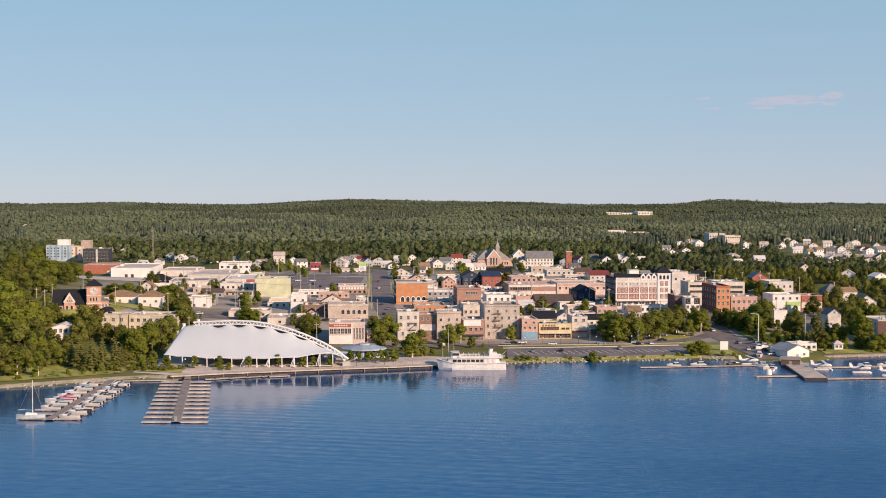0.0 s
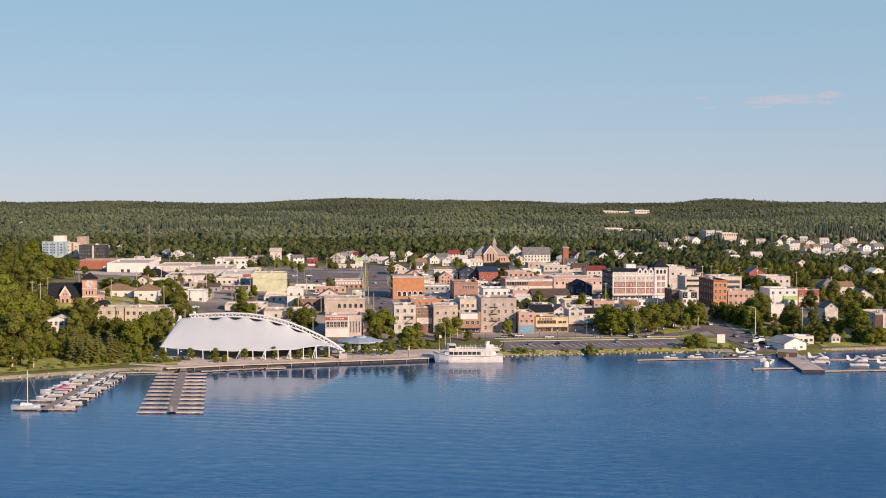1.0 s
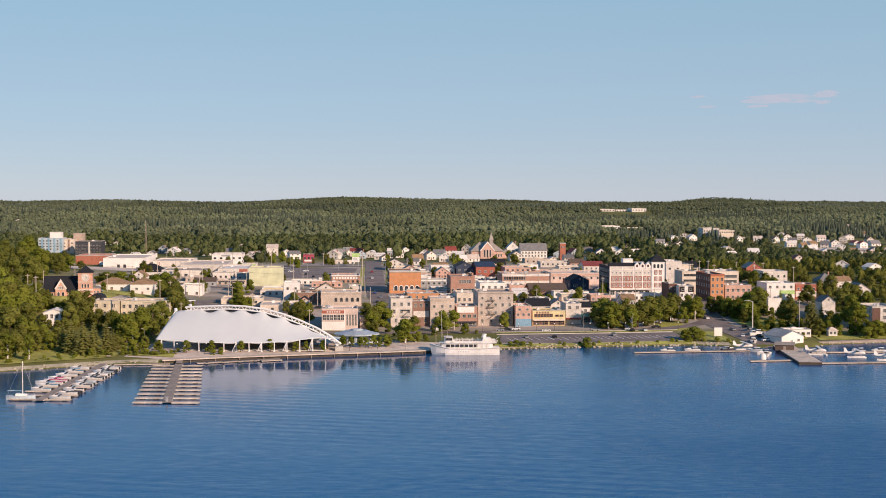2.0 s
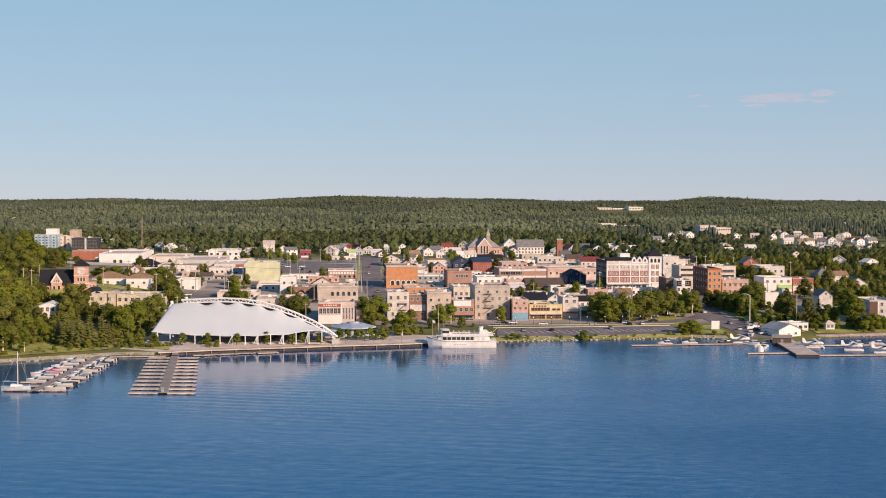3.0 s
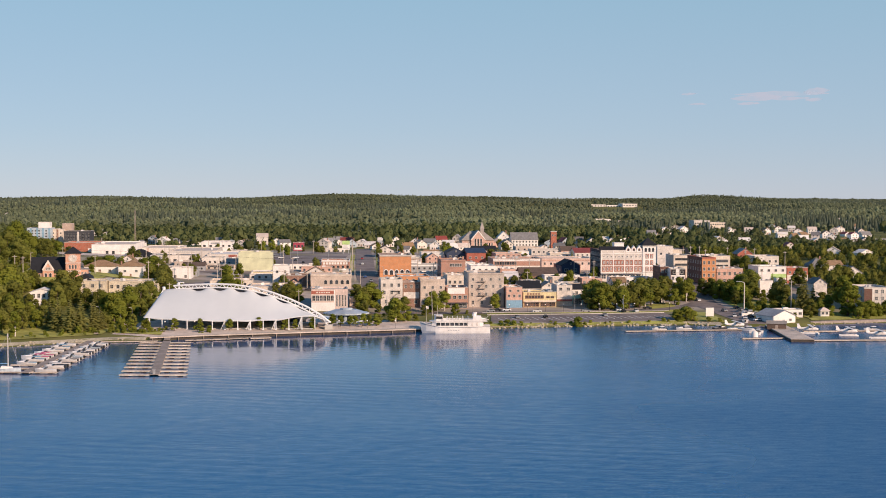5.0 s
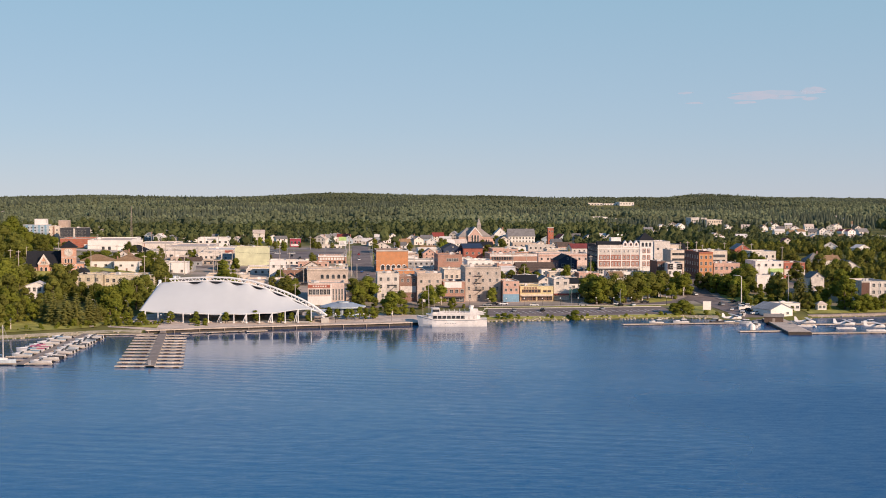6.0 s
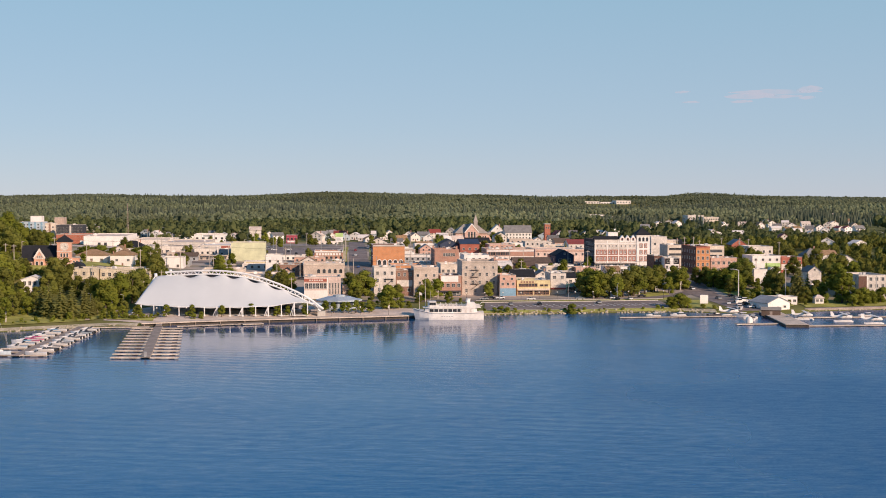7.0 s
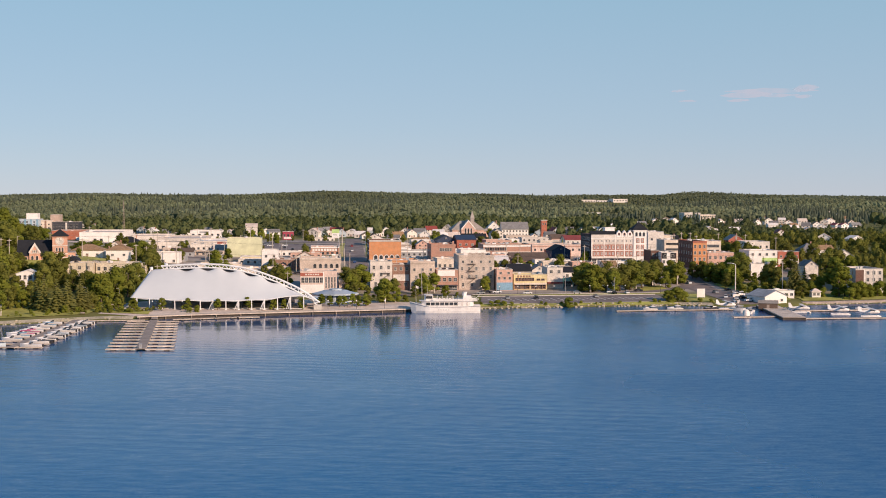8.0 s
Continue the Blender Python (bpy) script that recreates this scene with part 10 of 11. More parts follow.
plant("broadleaf", -10.8, 1023.9, 7.8, 2, 1.0)
plant("broadleaf", -102.4, 865.1, 6.0, 0, 1.0)
plant("broadleaf", 146.2, 1105.2, 7.5, 2, 1.0)
plant("linden", 18.4, 1072.5, 7.0, 3, 1.0)
plant("conifer", -173.9, 867.6, 6.5, 3, 1.0)
plant("broadleaf", -163.5, 694.0, 4.7, 0, 1.0)
plant("broadleaf", 198.0, 710.5, 7.6, 2, 1.0)
plant("linden", -154.9, 875.7, 6.8, 1, 1.0)
plant("linden", 18.3, 988.7, 8.8, 3, 1.0)
plant("broadleaf", -91.5, 1070.7, 9.2, 0, 1.0)
plant("broadleaf", 202.0, 857.8, 5.2, 3, 1.0)
plant("linden", -175.9, 773.8, 7.1, 0, 1.0)
plant("broadleaf", 198.1, 1077.4, 5.0, 2, 1.0)
plant("conifer", -151.0, 742.5, 6.1, 1, 1.0)
plant("broadleaf", -166.0, 1026.5, 8.4, 2, 1.0)
plant("conifer", -153.8, 718.1, 9.3, 0, 1.0)
plant("broadleaf", -20.3, 1019.9, 8.8, 1, 1.0)
plant("conifer", 200.0, 899.4, 4.5, 2, 1.0)
plant("linden", -151.2, 805.2, 6.0, 1, 1.0)
plant("broadleaf", 45.8, 1081.3, 5.6, 1, 1.0)
plant("linden", 72.2, 950.6, 6.9, 3, 1.0)
plant("broadleaf", 13.0, 894.3, 4.6, 1, 1.0)
plant("broadleaf", -50.0, 759.4, 7.7, 2, 1.0)
plant("linden", -113.9, 788.4, 8.5, 0, 1.0)
plant("linden", 83.2, 754.3, 9.2, 0, 1.0)
plant("conifer", 107.1, 954.1, 8.6, 1, 1.0)
plant("broadleaf", 207.2, 896.2, 8.3, 3, 1.0)
plant("broadleaf", 14.6, 1115.5, 8.1, 1, 1.0)
plant("linden", -131.9, 1102.5, 9.4, 1, 1.0)
plant("linden", 44.1, 977.0, 5.7, 3, 1.0)
plant("broadleaf", 146.2, 825.3, 8.3, 2, 1.0)
plant("broadleaf", 213.6, 752.5, 6.1, 1, 1.0)
plant("linden", 184.9, 708.8, 5.2, 0, 1.0)
plant("linden", -172.9, 1024.4, 5.0, 1, 1.0)
plant("conifer", -174.3, 857.5, 7.9, 2, 1.0)
plant("linden", -23.0, 1102.9, 5.7, 2, 1.0)
plant("linden", -123.2, 798.8, 7.2, 3, 1.0)
plant("broadleaf", 182.2, 709.8, 6.4, 0, 1.0)
plant("broadleaf", -196.0, 881.2, 6.9, 3, 1.0)
plant("broadleaf", 129.0, 1080.7, 8.2, 2, 1.0)
plant("broadleaf", -176.3, 874.0, 6.5, 0, 1.0)
plant("broadleaf", -178.4, 787.7, 5.9, 2, 1.0)
plant("broadleaf", 144.0, 1029.6, 5.0, 1, 1.0)
plant("conifer", 124.6, 910.9, 5.8, 0, 1.0)
plant("broadleaf", -26.0, 860.9, 6.2, 2, 1.0)
plant("linden", -186.4, 722.6, 5.0, 3, 1.0)
plant("linden", 66.1, 1115.1, 7.8, 3, 1.0)
plant("broadleaf", -157.1, 871.0, 6.9, 3, 1.0)
plant("conifer", 173.2, 1095.6, 8.9, 1, 1.0)
plant("linden", 141.4, 978.5, 9.2, 2, 1.0)
plant("conifer", -204.1, 723.0, 8.7, 1, 1.0)
plant("broadleaf", -193.2, 947.5, 4.9, 2, 1.0)
plant("broadleaf", 66.2, 1079.2, 8.9, 2, 1.0)
plant("broadleaf", 66.0, 1101.3, 4.6, 3, 1.0)
plant("linden", 174.9, 916.7, 4.8, 0, 1.0)
plant("broadleaf", 198.7, 932.4, 8.6, 3, 1.0)
plant("linden", 129.1, 739.0, 6.1, 1, 1.0)
plant("conifer", -153.2, 766.0, 7.5, 3, 1.0)
plant("linden", 173.7, 696.8, 6.9, 0, 1.0)
plant("broadleaf", 206.5, 751.6, 5.4, 0, 1.0)
plant("broadleaf", -151.0, 986.9, 6.3, 2, 1.0)
plant("broadleaf", -74.4, 869.4, 8.1, 2, 1.0)
plant("broadleaf", 202.0, 941.5, 9.5, 2, 1.0)
plant("broadleaf", -80.1, 724.2, 7.9, 3, 1.0)
plant("conifer", -188.7, 832.8, 6.7, 0, 1.0)
plant("linden", -89.6, 1067.7, 5.2, 2, 1.0)
plant("shrub", -110.3, 716.0, 6.6, 1, 1.25)
plant("shrub", -71.0, 700.0, 5.4, 2, 1.2)
plant("broadleaf", -74.5, 698.0, 6.4, 1, 1.3)
plant("broadleaf", 44.0, 740.0, 7.0, 2, 1.4)
plant("linden", 60.5, 752.0, 6.0, 1, 1.4)
plant("linden", 66.0, 754.0, 5.4, 3, 1.4)
plant("broadleaf", -150.5, 706.0, 9.5, 1, 1.2)
plant("linden", -118.0, 770.0, 8.0, 2, 1.3)
plant("broadleaf", -121.0, 776.0, 7.4, 0, 1.3)
plant("linden", -158.0, 742.0, 9.0, 0, 1.3)
plant("broadleaf", -152.0, 752.0, 8.2, 3, 1.3)
plant("shrub", -130.0, 559.0, 2.2, 1, 1.6)
plant("shrub", -126.0, 560.0, 2.6, 2, 1.6)
plant("shrub", -122.0, 558.0, 2.0, 0, 1.7)
plant("shrub", -118.5, 560.0, 2.4, 3, 1.6)
plant("shrub", -97.5, 563.0, 2.4, 2, 1.5)
plant("shrub", -94.5, 564.0, 2.0, 1, 1.5)
plant("shrub", 135.0, 617.0, 2.4, 2, 1.6)
plant("shrub", 140.0, 616.0, 1.9, 0, 1.6)
plant("linden", 172.2, 662.0, 6.8, 1, 1.3)
plant("shrub", 163.7, 650.0, 5.2, 2, 1.2)
plant("shrub", 175.9, 655.0, 5.7, 1, 1.2)
plant("broadleaf", 184.5, 672.0, 15.5, 2, 0.95)
plant("broadleaf", 185.8, 666.0, 11.9, 0, 1.0)
plant("conifer", 190.4, 650.0, 19.4, 1, 1.15)
plant("conifer", 185.4, 644.0, 10.7, 2, 1.3)
plant("broadleaf", 190.5, 640.0, 8.9, 1, 1.15)
plant("linden", 196.8, 646.0, 7.4, 2, 1.1)
plant("poplar", 208.9, 640.0, 18.9, 3, 1.3)
plant("poplar", 213.7, 645.0, 15.6, 1, 1.35)
plant("poplar", 210.2, 652.0, 20.1, 0, 1.3)
plant("broadleaf", 219.8, 694.0, 17.2, 3, 0.95)
plant("broadleaf", 227.2, 700.0, 17.5, 1, 1.0)
plant("linden", 231.3, 690.0, 13.6, 0, 0.95)
plant("shrub", 217.1, 640.0, 4.6, 1, 1.3)
plant("shrub", 221.1, 642.0, 4.9, 2, 1.3)
plant("shrub", 230.3, 648.0, 4.7, 0, 1.3)
plant("shrub", 237.8, 652.0, 3.0, 3, 1.3)
plant("linden", 200.7, 640.0, 4.5, 2, 1.2)
plant("shrub", 180.1, 632.0, 2.5, 3, 1.1)
plant("shrub", 187.9, 630.0, 2.0, 1, 1.2)
plant("broadleaf", 175.1, 702.0, 16.5, 2, 1.0)
plant("linden", 171.9, 708.0, 13.1, 1, 1.1)
plant("broadleaf", -203.6, 668.0, 5.0, 1, 1.1)
plant("linden", -208.9, 672.0, 7.2, 2, 1.1)
plant("linden", -208.7, 800.0, 6.5, 1, 1.5)
plant("linden", -203.1, 796.0, 8.1, 2, 1.5)
plant("broadleaf", -196.7, 790.0, 8.5, 3, 1.5)
plant("linden", -192.4, 794.0, 9.2, 0, 1.5)
plant("broadleaf", -186.2, 788.0, 8.2, 1, 1.5)
plant("linden", -169.0, 782.0, 9.6, 2, 1.4)
plant("linden", -162.9, 776.0, 11.0, 0, 1.5)
plant("broadleaf", -159.6, 780.0, 9.6, 3, 1.4)
plant("linden", -206.3, 760.0, 2.1, 1, 1.3)
plant("linden", -199.1, 748.0, 1.4, 2, 1.3)
plant("linden", -280.8, 930.0, 11.7, 1, 1.3)
plant("linden", -268.9, 920.0, 10.6, 2, 1.3)
plant("linden", -256.6, 905.0, 9.1, 0, 1.3)
plant("broadleaf", -248.1, 900.0, 6.4, 3, 1.3)
plant("broadleaf", -261.9, 880.0, 6.6, 1, 1.3)
plant("linden", -248.8, 868.0, 4.7, 3, 1.3)
plant("linden", -237.1, 860.0, 3.7, 2, 1.3)
plant("broadleaf", -196.5, 634.0, 10.7, 1, 1.1)
plant("linden", -194.5, 640.0, 6.9, 2, 1.1)
plant("broadleaf", -191.1, 640.0, 5.7, 0, 1.1)
plant("linden", -187.7, 640.0, 5.0, 2, 1.1)
plant("broadleaf", -184.4, 640.0, 6.2, 3, 1.1)
plant("broadleaf", -176.5, 626.0, 12.0, 1, 1.1)
plant("broadleaf", -171.0, 622.0, 13.1, 2, 1.1)
plant("linden", -198.6, 630.0, 9.5, 3, 1.1)
plant("shrub", 214.4, 634.0, 7.8, 1, 1.2)
plant("shrub", 218.2, 636.0, 8.6, 2, 1.2)
plant("shrub", 223.2, 640.0, 7.1, 0, 1.2)
plant("shrub", 229.7, 644.0, 7.8, 3, 1.2)
plant("shrub", 235.7, 648.0, 6.5, 1, 1.2)
plant("shrub", 211.6, 632.0, 5.9, 2, 1.3)
plant("conifer", 199.0, 664.0, 13.2, 3, 1.25)
plant("broadleaf", 204.7, 668.0, 8.9, 1, 1.1)
plant("linden", 205.7, 660.0, 8.5, 2, 1.1)
plant("conifer", 192.8, 664.0, 13.9, 0, 1.2)
plant("linden", 183.7, 650.0, 7.3, 1, 1.2)
plant("broadleaf", 187.3, 690.0, 12.5, 1, 1.1)
plant("linden", 168.6, 694.0, 11.9, 3, 1.1)
plant("shrub", -133.0, 559.5, 1.9, 0, 1.62)
plant("shrub", -131.2, 561.6, 1.9, 1, 1.67)
plant("shrub", -129.5, 555.7, 1.6, 2, 1.68)
plant("shrub", -127.8, 559.7, 2.0, 3, 1.35)
plant("shrub", -126.0, 558.5, 1.4, 0, 1.52)
plant("shrub", -124.2, 559.2, 1.2, 1, 1.39)
plant("shrub", -122.5, 557.3, 2.0, 2, 1.61)
plant("shrub", -120.8, 556.5, 1.9, 3, 1.36)
plant("shrub", -119.0, 559.5, 1.3, 0, 1.30)
plant("shrub", -117.2, 561.2, 1.4, 1, 1.39)
plant("shrub", -115.5, 561.9, 2.0, 2, 1.42)
plant("shrub", -113.8, 561.7, 1.7, 3, 1.57)
plant("shrub", -176.0, 532.5, 1.7, 0, 1.65)
plant("shrub", -171.5, 537.0, 1.6, 1, 1.45)
plant("shrub", -167.0, 538.1, 1.0, 2, 1.37)
plant("shrub", -162.5, 540.0, 1.1, 3, 1.60)
plant("shrub", -158.0, 542.4, 1.4, 0, 1.47)
plant("shrub", -153.5, 545.8, 1.6, 1, 1.54)
plant("shrub", -149.0, 548.4, 1.3, 2, 1.65)
plant("shrub", -144.5, 550.3, 1.7, 3, 1.31)
plant("shrub", -140.0, 554.7, 1.6, 0, 1.31)
plant("shrub", 30.0, 603.2, 1.5, 0, 1.58)
plant("shrub", 39.5, 604.7, 1.3, 1, 1.40)
plant("shrub", 49.0, 606.1, 0.9, 2, 1.49)
plant("shrub", 58.5, 607.6, 1.6, 3, 1.50)
plant("shrub", 68.0, 609.1, 1.4, 0, 1.86)
plant("shrub", 77.5, 610.6, 1.6, 1, 1.57)
plant("shrub", 87.0, 612.0, 1.1, 2, 1.66)
plant("shrub", 96.5, 613.5, 1.4, 3, 1.45)
plant("shrub", 106.0, 615.0, 1.4, 0, 1.80)
plant("shrub", 115.5, 616.5, 1.5, 1, 1.42)
plant("shrub", 166.5, 664.0, 4.2, 1, 1.2)
plant("shrub", 169.0, 656.0, 3.6, 2, 1.3)
plant("linden", 167.5, 676.0, 7.4, 3, 1.1)
plant("broadleaf", 164.8, 688.0, 8.0, 1, 1.1)
plant("linden", -110.2, 702.0, 6.0, 1, 1.35)
plant("linden", -105.9, 700.0, 7.4, 2, 1.35)
plant("linden", -102.2, 702.0, 6.8, 3, 1.3)
plant("broadleaf", -73.6, 664.0, 8.5, 1, 1.2)
plant("broadleaf", -69.7, 660.0, 11.5, 2, 1.2)
plant("linden", -66.4, 662.0, 10.1, 0, 1.2)
plant("broadleaf", -133.8, 690.0, 3.9, 2, 1.1)
plant("linden", -131.0, 694.0, 2.5, 1, 1.1)
plant("linden", -15.1, 606.0, 10.9, 1, 1.2)
plant("shrub", -8.8, 610.0, 3.0, 2, 1.3)
plant("shrub", -5.1, 614.0, 3.0, 1, 1.3)
plant("broadleaf", -0.8, 634.0, 5.6, 0, 1.2)
plant("linden", 14.4, 640.0, 5.6, 2, 1.1)
plant("shrub", 20.1, 642.0, 2.0, 1, 1.2)
plant("shrub", -20.6, 626.0, 2.0, 2, 1.3)
plant("broadleaf", -23.9, 640.0, 5.3, 3, 1.1)
plant("broadleaf", -30.9, 640.0, 7.0, 1, 1.1)


# ---- cars, poles, lamps ----
CAR_DATA = {}
CAR_PAINT = {"white": mat("white_car_paint", (0.70, 0.70, 0.70), 0.3), "silver": mat("silver_car_paint", (0.40, 0.41, 0.42), 0.3, metal=0.5), "black": mat("black_car_paint", (0.02, 0.02, 0.022), 0.25),
             "red": mat("red_car_paint", (0.40, 0.03, 0.03), 0.3), "blue": mat("blue_car_paint", (0.04, 0.10, 0.28), 0.3)}
TYRE = mat("tyre_rubber", (0.02, 0.02, 0.02), 0.9)


def car(x, y, turn, paint):
    y = clear_y(x, y, 3.0)
    if "glass" not in CAR_DATA:
        body = [(0, 0.35), (0, 0.75), (0.15, 0.92), (1.2, 1.0), (3.5, 1.02), (4.45, 0.95), (4.5, 0.4)]
        cab = [(1.1, 1.0), (1.75, 1.48), (3.1, 1.5), (3.9, 1.02)]
        for colour, m in CAR_PAINT.items():
            CAR_DATA[colour] = Mesh().loft([[(a, s * 0.88, b) for a, b in body] for s in (-1, 1)]).data("body", m)
        CAR_DATA["glass"] = Mesh().loft([[(a, s * (0.8 - 0.12 * (b > 1.2)), b) for a, b in cab] for s in (-1, 1)]).data("cabin", PANE)
        CAR_DATA["wheel"] = Mesh().tube([(0, -0.12, 0), (0, 0.12, 0)], 0.33, 12).data("wheel", TYRE)
        for colour, m in CAR_PAINT.items():
            CAR_DATA[colour + "_roof"] = Mesh().box(1.72, 3.15, -0.66, 0.66, 1.5, 1.54).data("roof", m)
    b = thing("car", pose(x, y, ground_z(x, y) + 0.18, 0, 0, turn), paint + " parked car on the asphalt", "car", "parked cars")
    part("body", CAR_DATA[paint], None, b)
    part("cabin", CAR_DATA["glass"], None, b, "dark car windows")
    part("roof", CAR_DATA[paint + "_roof"], None, b)
    for wx in (0.9, 3.6):
        for wy in (-0.8, 0.8):
            part("wheel", CAR_DATA["wheel"], None, b, at=pose(wx, wy, 0.33))


POLEWOOD = mat("bleached_pole_timber", (0.46, 0.40, 0.34), 0.85, 0.2, 2.0)


def utility_pole(x, y, height=10.5, turn=5):
    y = clear_y(x, y, 1.0)
    b = thing("utility_pole", pose(x, y, ground_z(x, y), 0, 0, turn), "grey wooden utility pole with a crossarm", "pole", "utility poles")
    part("pole", Mesh().tube([(0, 0, -1), (0, 0, height)], [0.24, 0.17], 6), POLEWOOD, b)
    part("crossarm", Mesh().box(-1.2, 1.2, -0.07, 0.07, height - 0.95, height - 0.72), POLEWOOD, b)
    return b


def street_lamp(x, y, height=9.0, turn=0, arm=2.2, thick=1.0):
    b = thing("street_lamp", pose(x, y, ground_z(x, y), 0, 0, turn), "tall grey street lamp with a curved arm", "street lamp", "street lamps")
    part("pole", Mesh().tube([(0, 0, -0.5), (0, 0, height)], [0.14 * thick, 0.08 * thick], 7), METAL if thick == 1.0 else OFFWHITE, b)
    part("arm", Mesh().tube([(0, 0, height - 0.1), (-arm * 0.5, 0, height + 0.5), (-arm, 0, height + 0.6)], 0.06 * thick, 5), METAL, b)
    part("lamp_head", Mesh().box(-arm - 0.7, -arm, -0.16, 0.16, height + 0.48, height + 0.64), OFFWHITE, b)


def globe_lamp(x, y):
    b = thing("promenade_lamp", pose(x, y, ground_z(x, y) + 0.1), "dark post lamp with a white globe", "street lamp", "post lamps")
    part("post", Mesh().tube([(0, 0, -0.4), (0, 0, 3.6)], [0.1, 0.06], 6), BLACKMETAL, b)
    rings = [[(0.34 * math.sin(q) * math.cos(a), 0.34 * math.sin(q) * math.sin(a), 3.9 - 0.34 * math.cos(q)) for a in [k * math.pi / 4 for k in range(8)]] for q in (0.4, 1.0, 1.57, 2.2, 2.8)]
    part("globe", Mesh().loft(rings), WHITE, b, "white glass globe")


def wire(a, c, sag=0.7):
    pts = [Vector(a).lerp(Vector(c), i / 8) - Vector((0, 0, sag * 4 * (i / 8) * (1 - i / 8))) for i in range(9)]
    tagged(new("power_line", Mesh().tube(pts, 0.03, 3).data("power_line", BLACKMETAL)), "thin black overhead power line", "cable", "power lines")


def build_small():
    rng = random.Random(21)
    colours = list(CAR_PAINT)
    for x, y, a, c in ((33.5, 655, 8, "black"), (38.5, 656.5, 8, "white"), (58, 625, 95, "black"), (100, 652, 95, "black"), (106.5, 653, 95, "white"), (124, 640, 95, "black"), (126.5, 628, 100, "silver"),
                       (112, 668, 10, "black"), (-33, 770, 95, "silver"), (-38, 800, 95, "blue"), (-34, 742, 95, "black"), (-45, 905, 95, "white"), (-48, 960, 95, "red"),
                       (148, 700, 100, "white"), (152, 655, 100, "silver"), (147, 745, 95, "black"), (161, 640, 20, "white"), (166, 645, 10, "blue"), (171, 643, 30, "silver")):
        car(x, y, a, c)
    for i in range(7):
        car(rng.uniform(-120, -66), rng.uniform(905, 1005), rng.choice((5, 95, 185)), rng.choice(colours[:3]))
    for i in range(17):
        x = rng.uniform(-200, 190)
        car(x, 716 + 0.09 * (x + 40) + rng.choice((-2.6, 2.6)), 5, rng.choice(colours[:3] * 2 + colours))
    for i in range(13):
        x = rng.uniform(-220, 180)
        car(x, 828 + 0.07 * (x + 40) + rng.choice((-2.6, 2.6)), 4, rng.choice(colours[:3] * 2 + colours))
    for i in range(5):
        car(rng.uniform(-290, -190), rng.uniform(910, 946), rng.choice((5, 95)), rng.choice(colours))
    for y0, slope, x0, x1, step in ((722, 0.09, -215, 200, 34), (834, 0.07, -230, 180, 36), (1054, 0.08, -260, 240, 42), (651, 0.05, -160, -60, 32)):
        last, x = None, x0
        while x <= x1:
            y = clear_y(x, y0 + slope * (x + 40), 1.0)
            if abs(x + 38) > 12 and abs(x - 150) > 9:
                utility_pole(x, y)
                z = ground_z(x, y) + 9.9
                if last:
                    for off in (-0.9, 0.9):
                        wire((last[0], last[1] + off, last[2]), (x, y + off, z))
                last = (x, y, z)
            x += step
    for i in range(9):
        y = 730 + i * 42
        x = float(np.interp(y, [690, 740, 790, 900, 1010, 1130], [-22, -30, -36, -43, -49, -56]))
        utility_pole(x - 9, y, 10.5, 95)
        if i % 2:
            street_lamp(x + 8, y, 9.0, 0)
    for x, y, h in ((176, 862, 13), (186, 870, 14), (196, 858, 12), (205, 880, 14), (214, 866, 13), (168, 900, 13), (226, 890, 12), (236, 850, 12), (150, 905, 13), (190, 905, 14)):
        utility_pole(x, y, h)
    for x, y, h in ((-206, 664, 12), (-214, 676, 11), (-150, 700, 12), (-137, 745, 12), (-124, 768, 11), (-128, 812, 12), (-150, 838, 12), (-183, 846, 12), (-172, 866, 12), (-155, 892, 11),
                    (-188, 930, 11), (-160, 1012, 12), (-145, 1044, 12), (-119, 880, 11), (-98, 884, 11), (-98, 687, 10), (-66, 716, 10), (-88, 742, 11), (4, 790, 12), (-6, 830, 12), (22, 846, 12), (66, 830, 12),
                    (101, 781, 13), (114, 742, 11), (139, 770, 13), (160, 875, 15), (171, 880, 15), (181, 886, 15), (30, 700, 10), (52, 732, 10)):
        utility_pole(x, y, h, (x * 7) % 40 - 10)
    for i in range(13):
        x = 14 + i * 9.2
        globe_lamp(x, 648.6 + (x - 30) * 0.135 - (1.6 if x < 30 else 0))
    for i in range(9):
        globe_lamp(-114 + i * 12.5, 566.5 + i * 2.05)
    for x, y, t, c in ((30, 651.2, 5, 1), (58, 652.0, 186, 0), (83, 655.0, 187, 1), (101, 659.0, 188, 0), (44, 622.5, 95, 1), (88, 633.0, 98, 1)):
        car(x, y, t, colours[c % len(colours)])
    street_lamp(162.9, 662.0, 14.4, 0, 3.6, 2.4)
    for cx, cy, ct, cc in ((153.5, 622, 70, 0), (158.5, 627, 100, 2), (156.0, 615, 20, 0), (161.0, 633, 60, 1), (150.5, 630, 80, 0)):
        car(cx, cy, ct, colours[cc])
    for cy, cc in ((644, 1), (651, 0), (659, 1), (668, 2)):
        car(161.4 + (660 - cy) * 0.05, cy, 95, colours[cc])
    utility_pole(182.5, 646.0, 17.0)
    for x in (-20, 40, 75, 100):
        street_lamp(x, 648 + x * 0.08, 8.0, 90)
    for x in (-150, -135, -118):
        street_lamp(x, 596, 6.0, 0, 0.8)
    for x, y in ((-118, 892), (-90, 900), (-100, 950), (-75, 985), (-112, 990)):
        street_lamp(x, y, 10.0, 0)
    s = thing("pylon_sign", pose(-65.5, 1046, ground_z(-65.5, 1046), 0, 0, 5), "tall roadside sign with yellow and white panels", "sign")
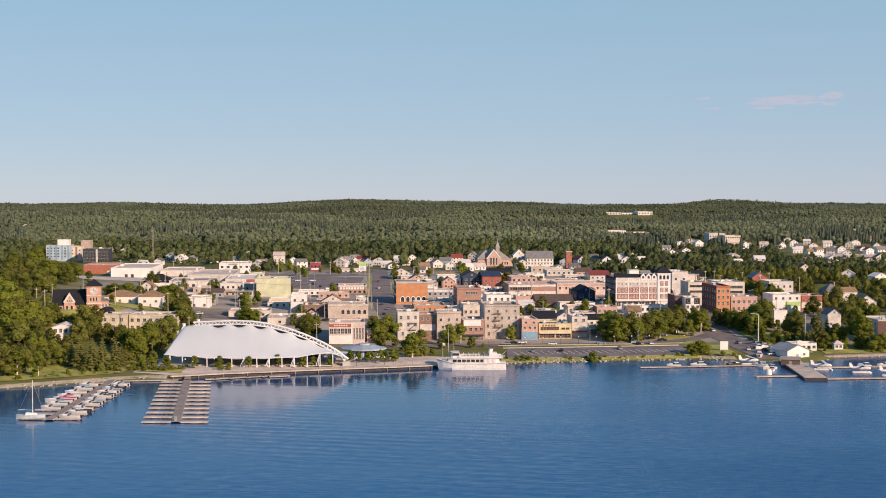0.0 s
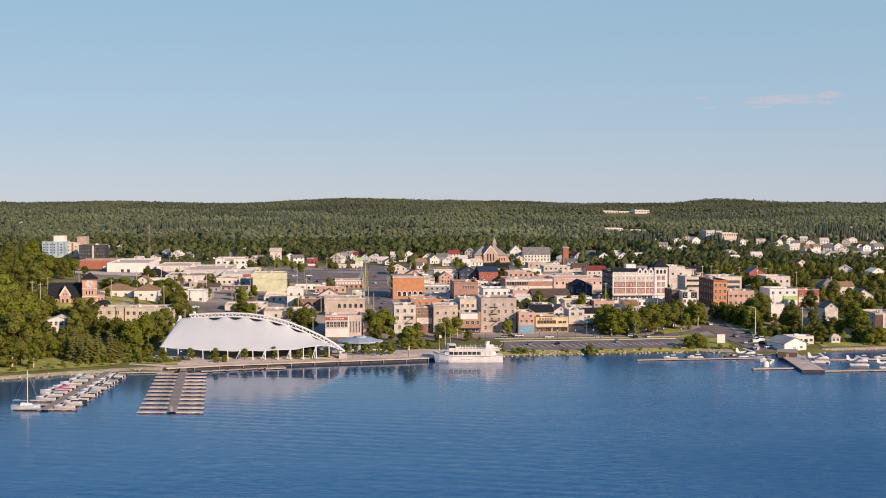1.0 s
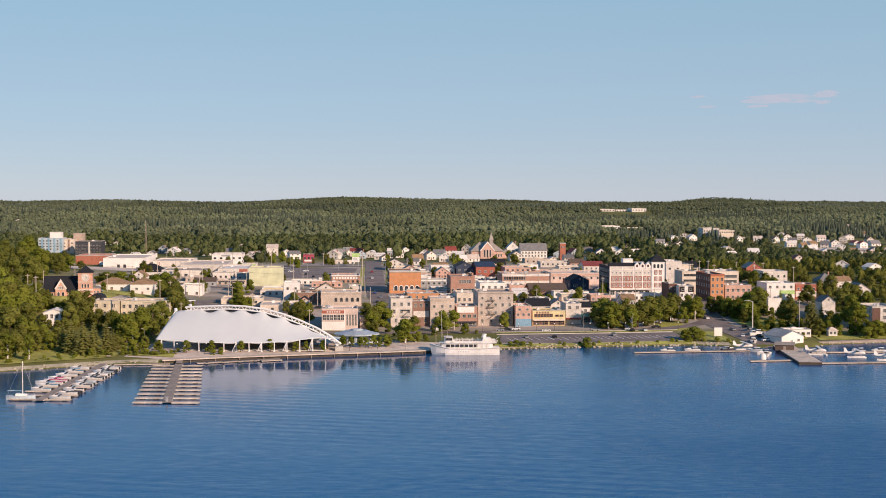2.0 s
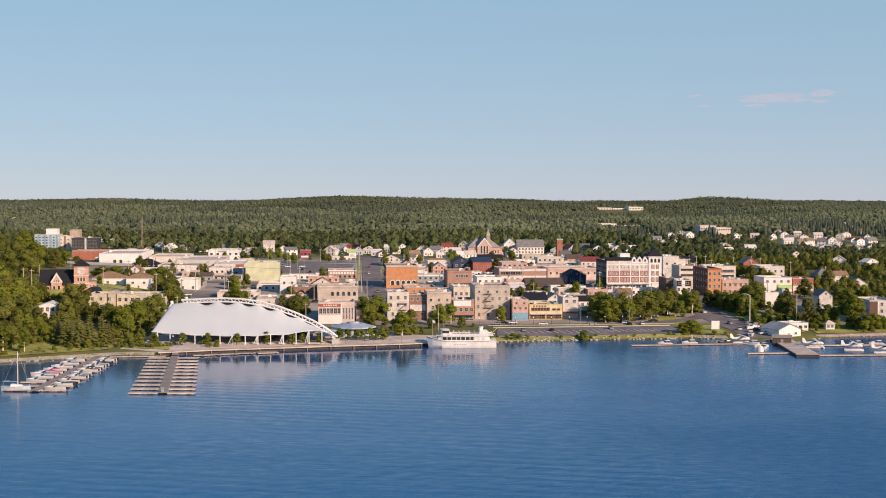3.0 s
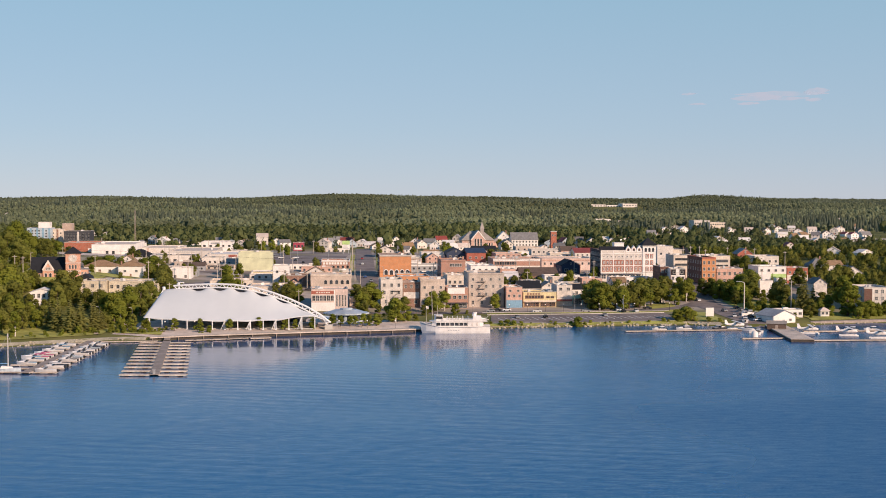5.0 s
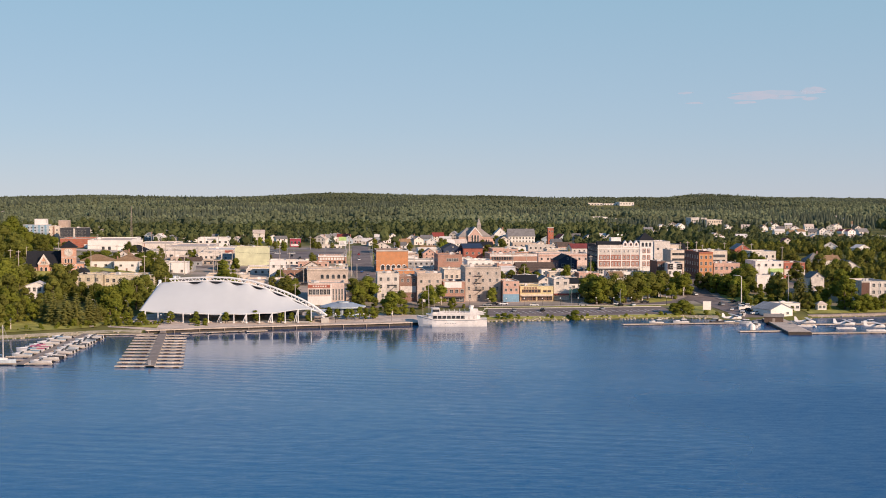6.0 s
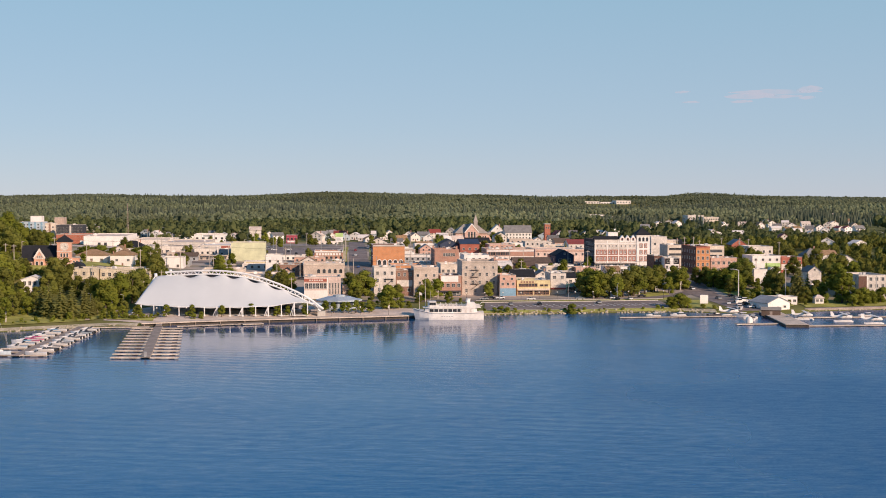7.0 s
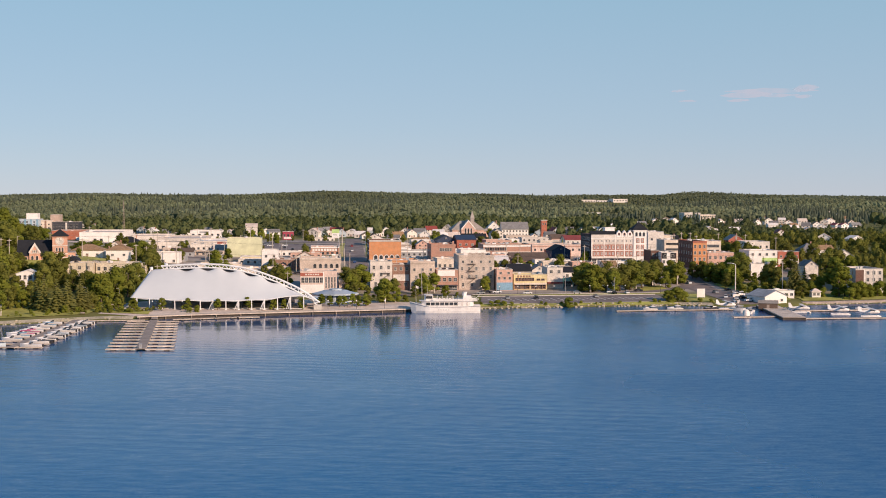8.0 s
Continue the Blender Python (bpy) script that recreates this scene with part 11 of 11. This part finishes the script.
    part("post", Mesh().box(-2.4, -1.9, -0.2, 0.2, -1, 3.5).box(1.9, 2.4, -0.2, 0.2, -1, 3.5), METAL, s)
    part("panel", Mesh().box(-3, 3, -0.35, 0.35, 7.6, 10.6), GREEN, s, "yellow-green upper sign panel")
    part("panel", Mesh().box(-3, 3, -0.35, 0.35, 3.4, 7.5), WHITE, s, "white lower sign panel")
    for i in range(3):
        part("text_bar", Mesh().box(-2.2, 2.2 - 0.7 * i, -0.42, -0.35, 4.2 + i * 1.0, 4.6 + i * 1.0), GREY, s)
    m = thing("radio_mast", pose(-293, 1300, ground_z(-293, 1300)), "slender lattice radio mast above the trees", "mast")
    legs = [(-1.1, -0.7), (1.1, -0.7), (0, 1.2)]
    for lx, ly in legs:
        part("leg", Mesh().tube([(lx, ly, -1), (lx * 0.25, ly * 0.25, 36)], 0.12, 5), WOOD, m)
    for i in range(14):
        z0, z1 = i * 2.55, (i + 1) * 2.55
        k0, k1 = 1 - 0.75 * z0 / 36, 1 - 0.75 * z1 / 36
        for j in range(3):
            a, c = legs[j], legs[(j + 1) % 3]
            part("lattice_bar", Mesh().tube([(a[0] * k0, a[1] * k0, z0), (c[0] * k1, c[1] * k1, z1)], 0.07, 4), WOOD, m)
    for x in (-140, -100, -60, -30):
        q = thing("bench", pose(x, shore(x) + 10, ground_z(x, shore(x) + 10) + 0.15, 0, 0, 8), "wooden bench on the promenade", "bench", "benches")
        part("seat", Mesh().box(-0.9, 0.9, -0.25, 0.25, 0.42, 0.5), WOOD, q)
        part("backrest", Mesh().box(-0.9, 0.9, 0.25, 0.32, 0.55, 0.95), WOOD, q)
        for u in (-0.75, 0.75):
            part("leg", Mesh().box(u - 0.05, u + 0.05, -0.2, 0.3, 0, 0.42), BLACKMETAL, q)
    # thin streak of cloud far behind the ridge
    cl = Mesh()
    for k, (cx, cz, w, h) in enumerate(((1345, 447.6, 180, 9.7), (1248, 432.3, 98, 11.8), (1476, 458.7, 51, 12.9), (1468, 426.6, 34, 6.5), (993, 446.4, 30, 3.9), (1024, 408.0, 34, 3.0), (1218, 410.8, 43, 4.7), (1367, 430.5, 86, 6.5))):
        ring = []
        for i in range(13):
            q = -1 + i / 6
            r = max(0.02, 1 - q * q) * (1 + 0.5 * noise.noise(Vector((q * 3.1, k, 2.0))))
            ring.append([(cx + q * w, 4900 + math.cos(a) * 30 * r, cz + q * h * 0.3 + math.sin(a) * h * r + 3 * noise.noise(Vector((q * 2, a, k)))) for a in [j * math.pi / 6 for j in range(12)]])
        cl.loft(ring)
    cloud_mat = bpy.data.materials.new("cloud_vapour")
    cloud_mat.use_nodes = True
    nt = cloud_mat.node_tree
    out = nt.nodes["Material Output"]
    nt.nodes.remove(nt.nodes["Principled BSDF"])
    clear, body, mix = nt.nodes.new("ShaderNodeBsdfTransparent"), nt.nodes.new("ShaderNodeEmission"), nt.nodes.new("ShaderNodeMixShader")
    # the cloud's lit tone is emitted by its own material
    body.inputs["Color"].default_value = (0.44, 0.47, 0.57, 1)
    pos = nt.nodes.new("ShaderNodeNewGeometry").outputs["Position"]
    nt.links.new(ramp_noise(nt, pos, 0.016, -0.1, 1.2, 7), mix.inputs["Fac"])
    nt.links.new(clear.outputs[0], mix.inputs[1])
    nt.links.new(body.outputs[0], mix.inputs[2])
    nt.links.new(mix.outputs[0], out.inputs["Surface"])
    ob = tagged(new("backdrop_cloud", cl.data("backdrop_cloud", cloud_mat, smooth_faces=True)), "thin grey-mauve streak of evening cloud", "cloud", kind="structure")
    ob.visible_shadow = False


build_small()
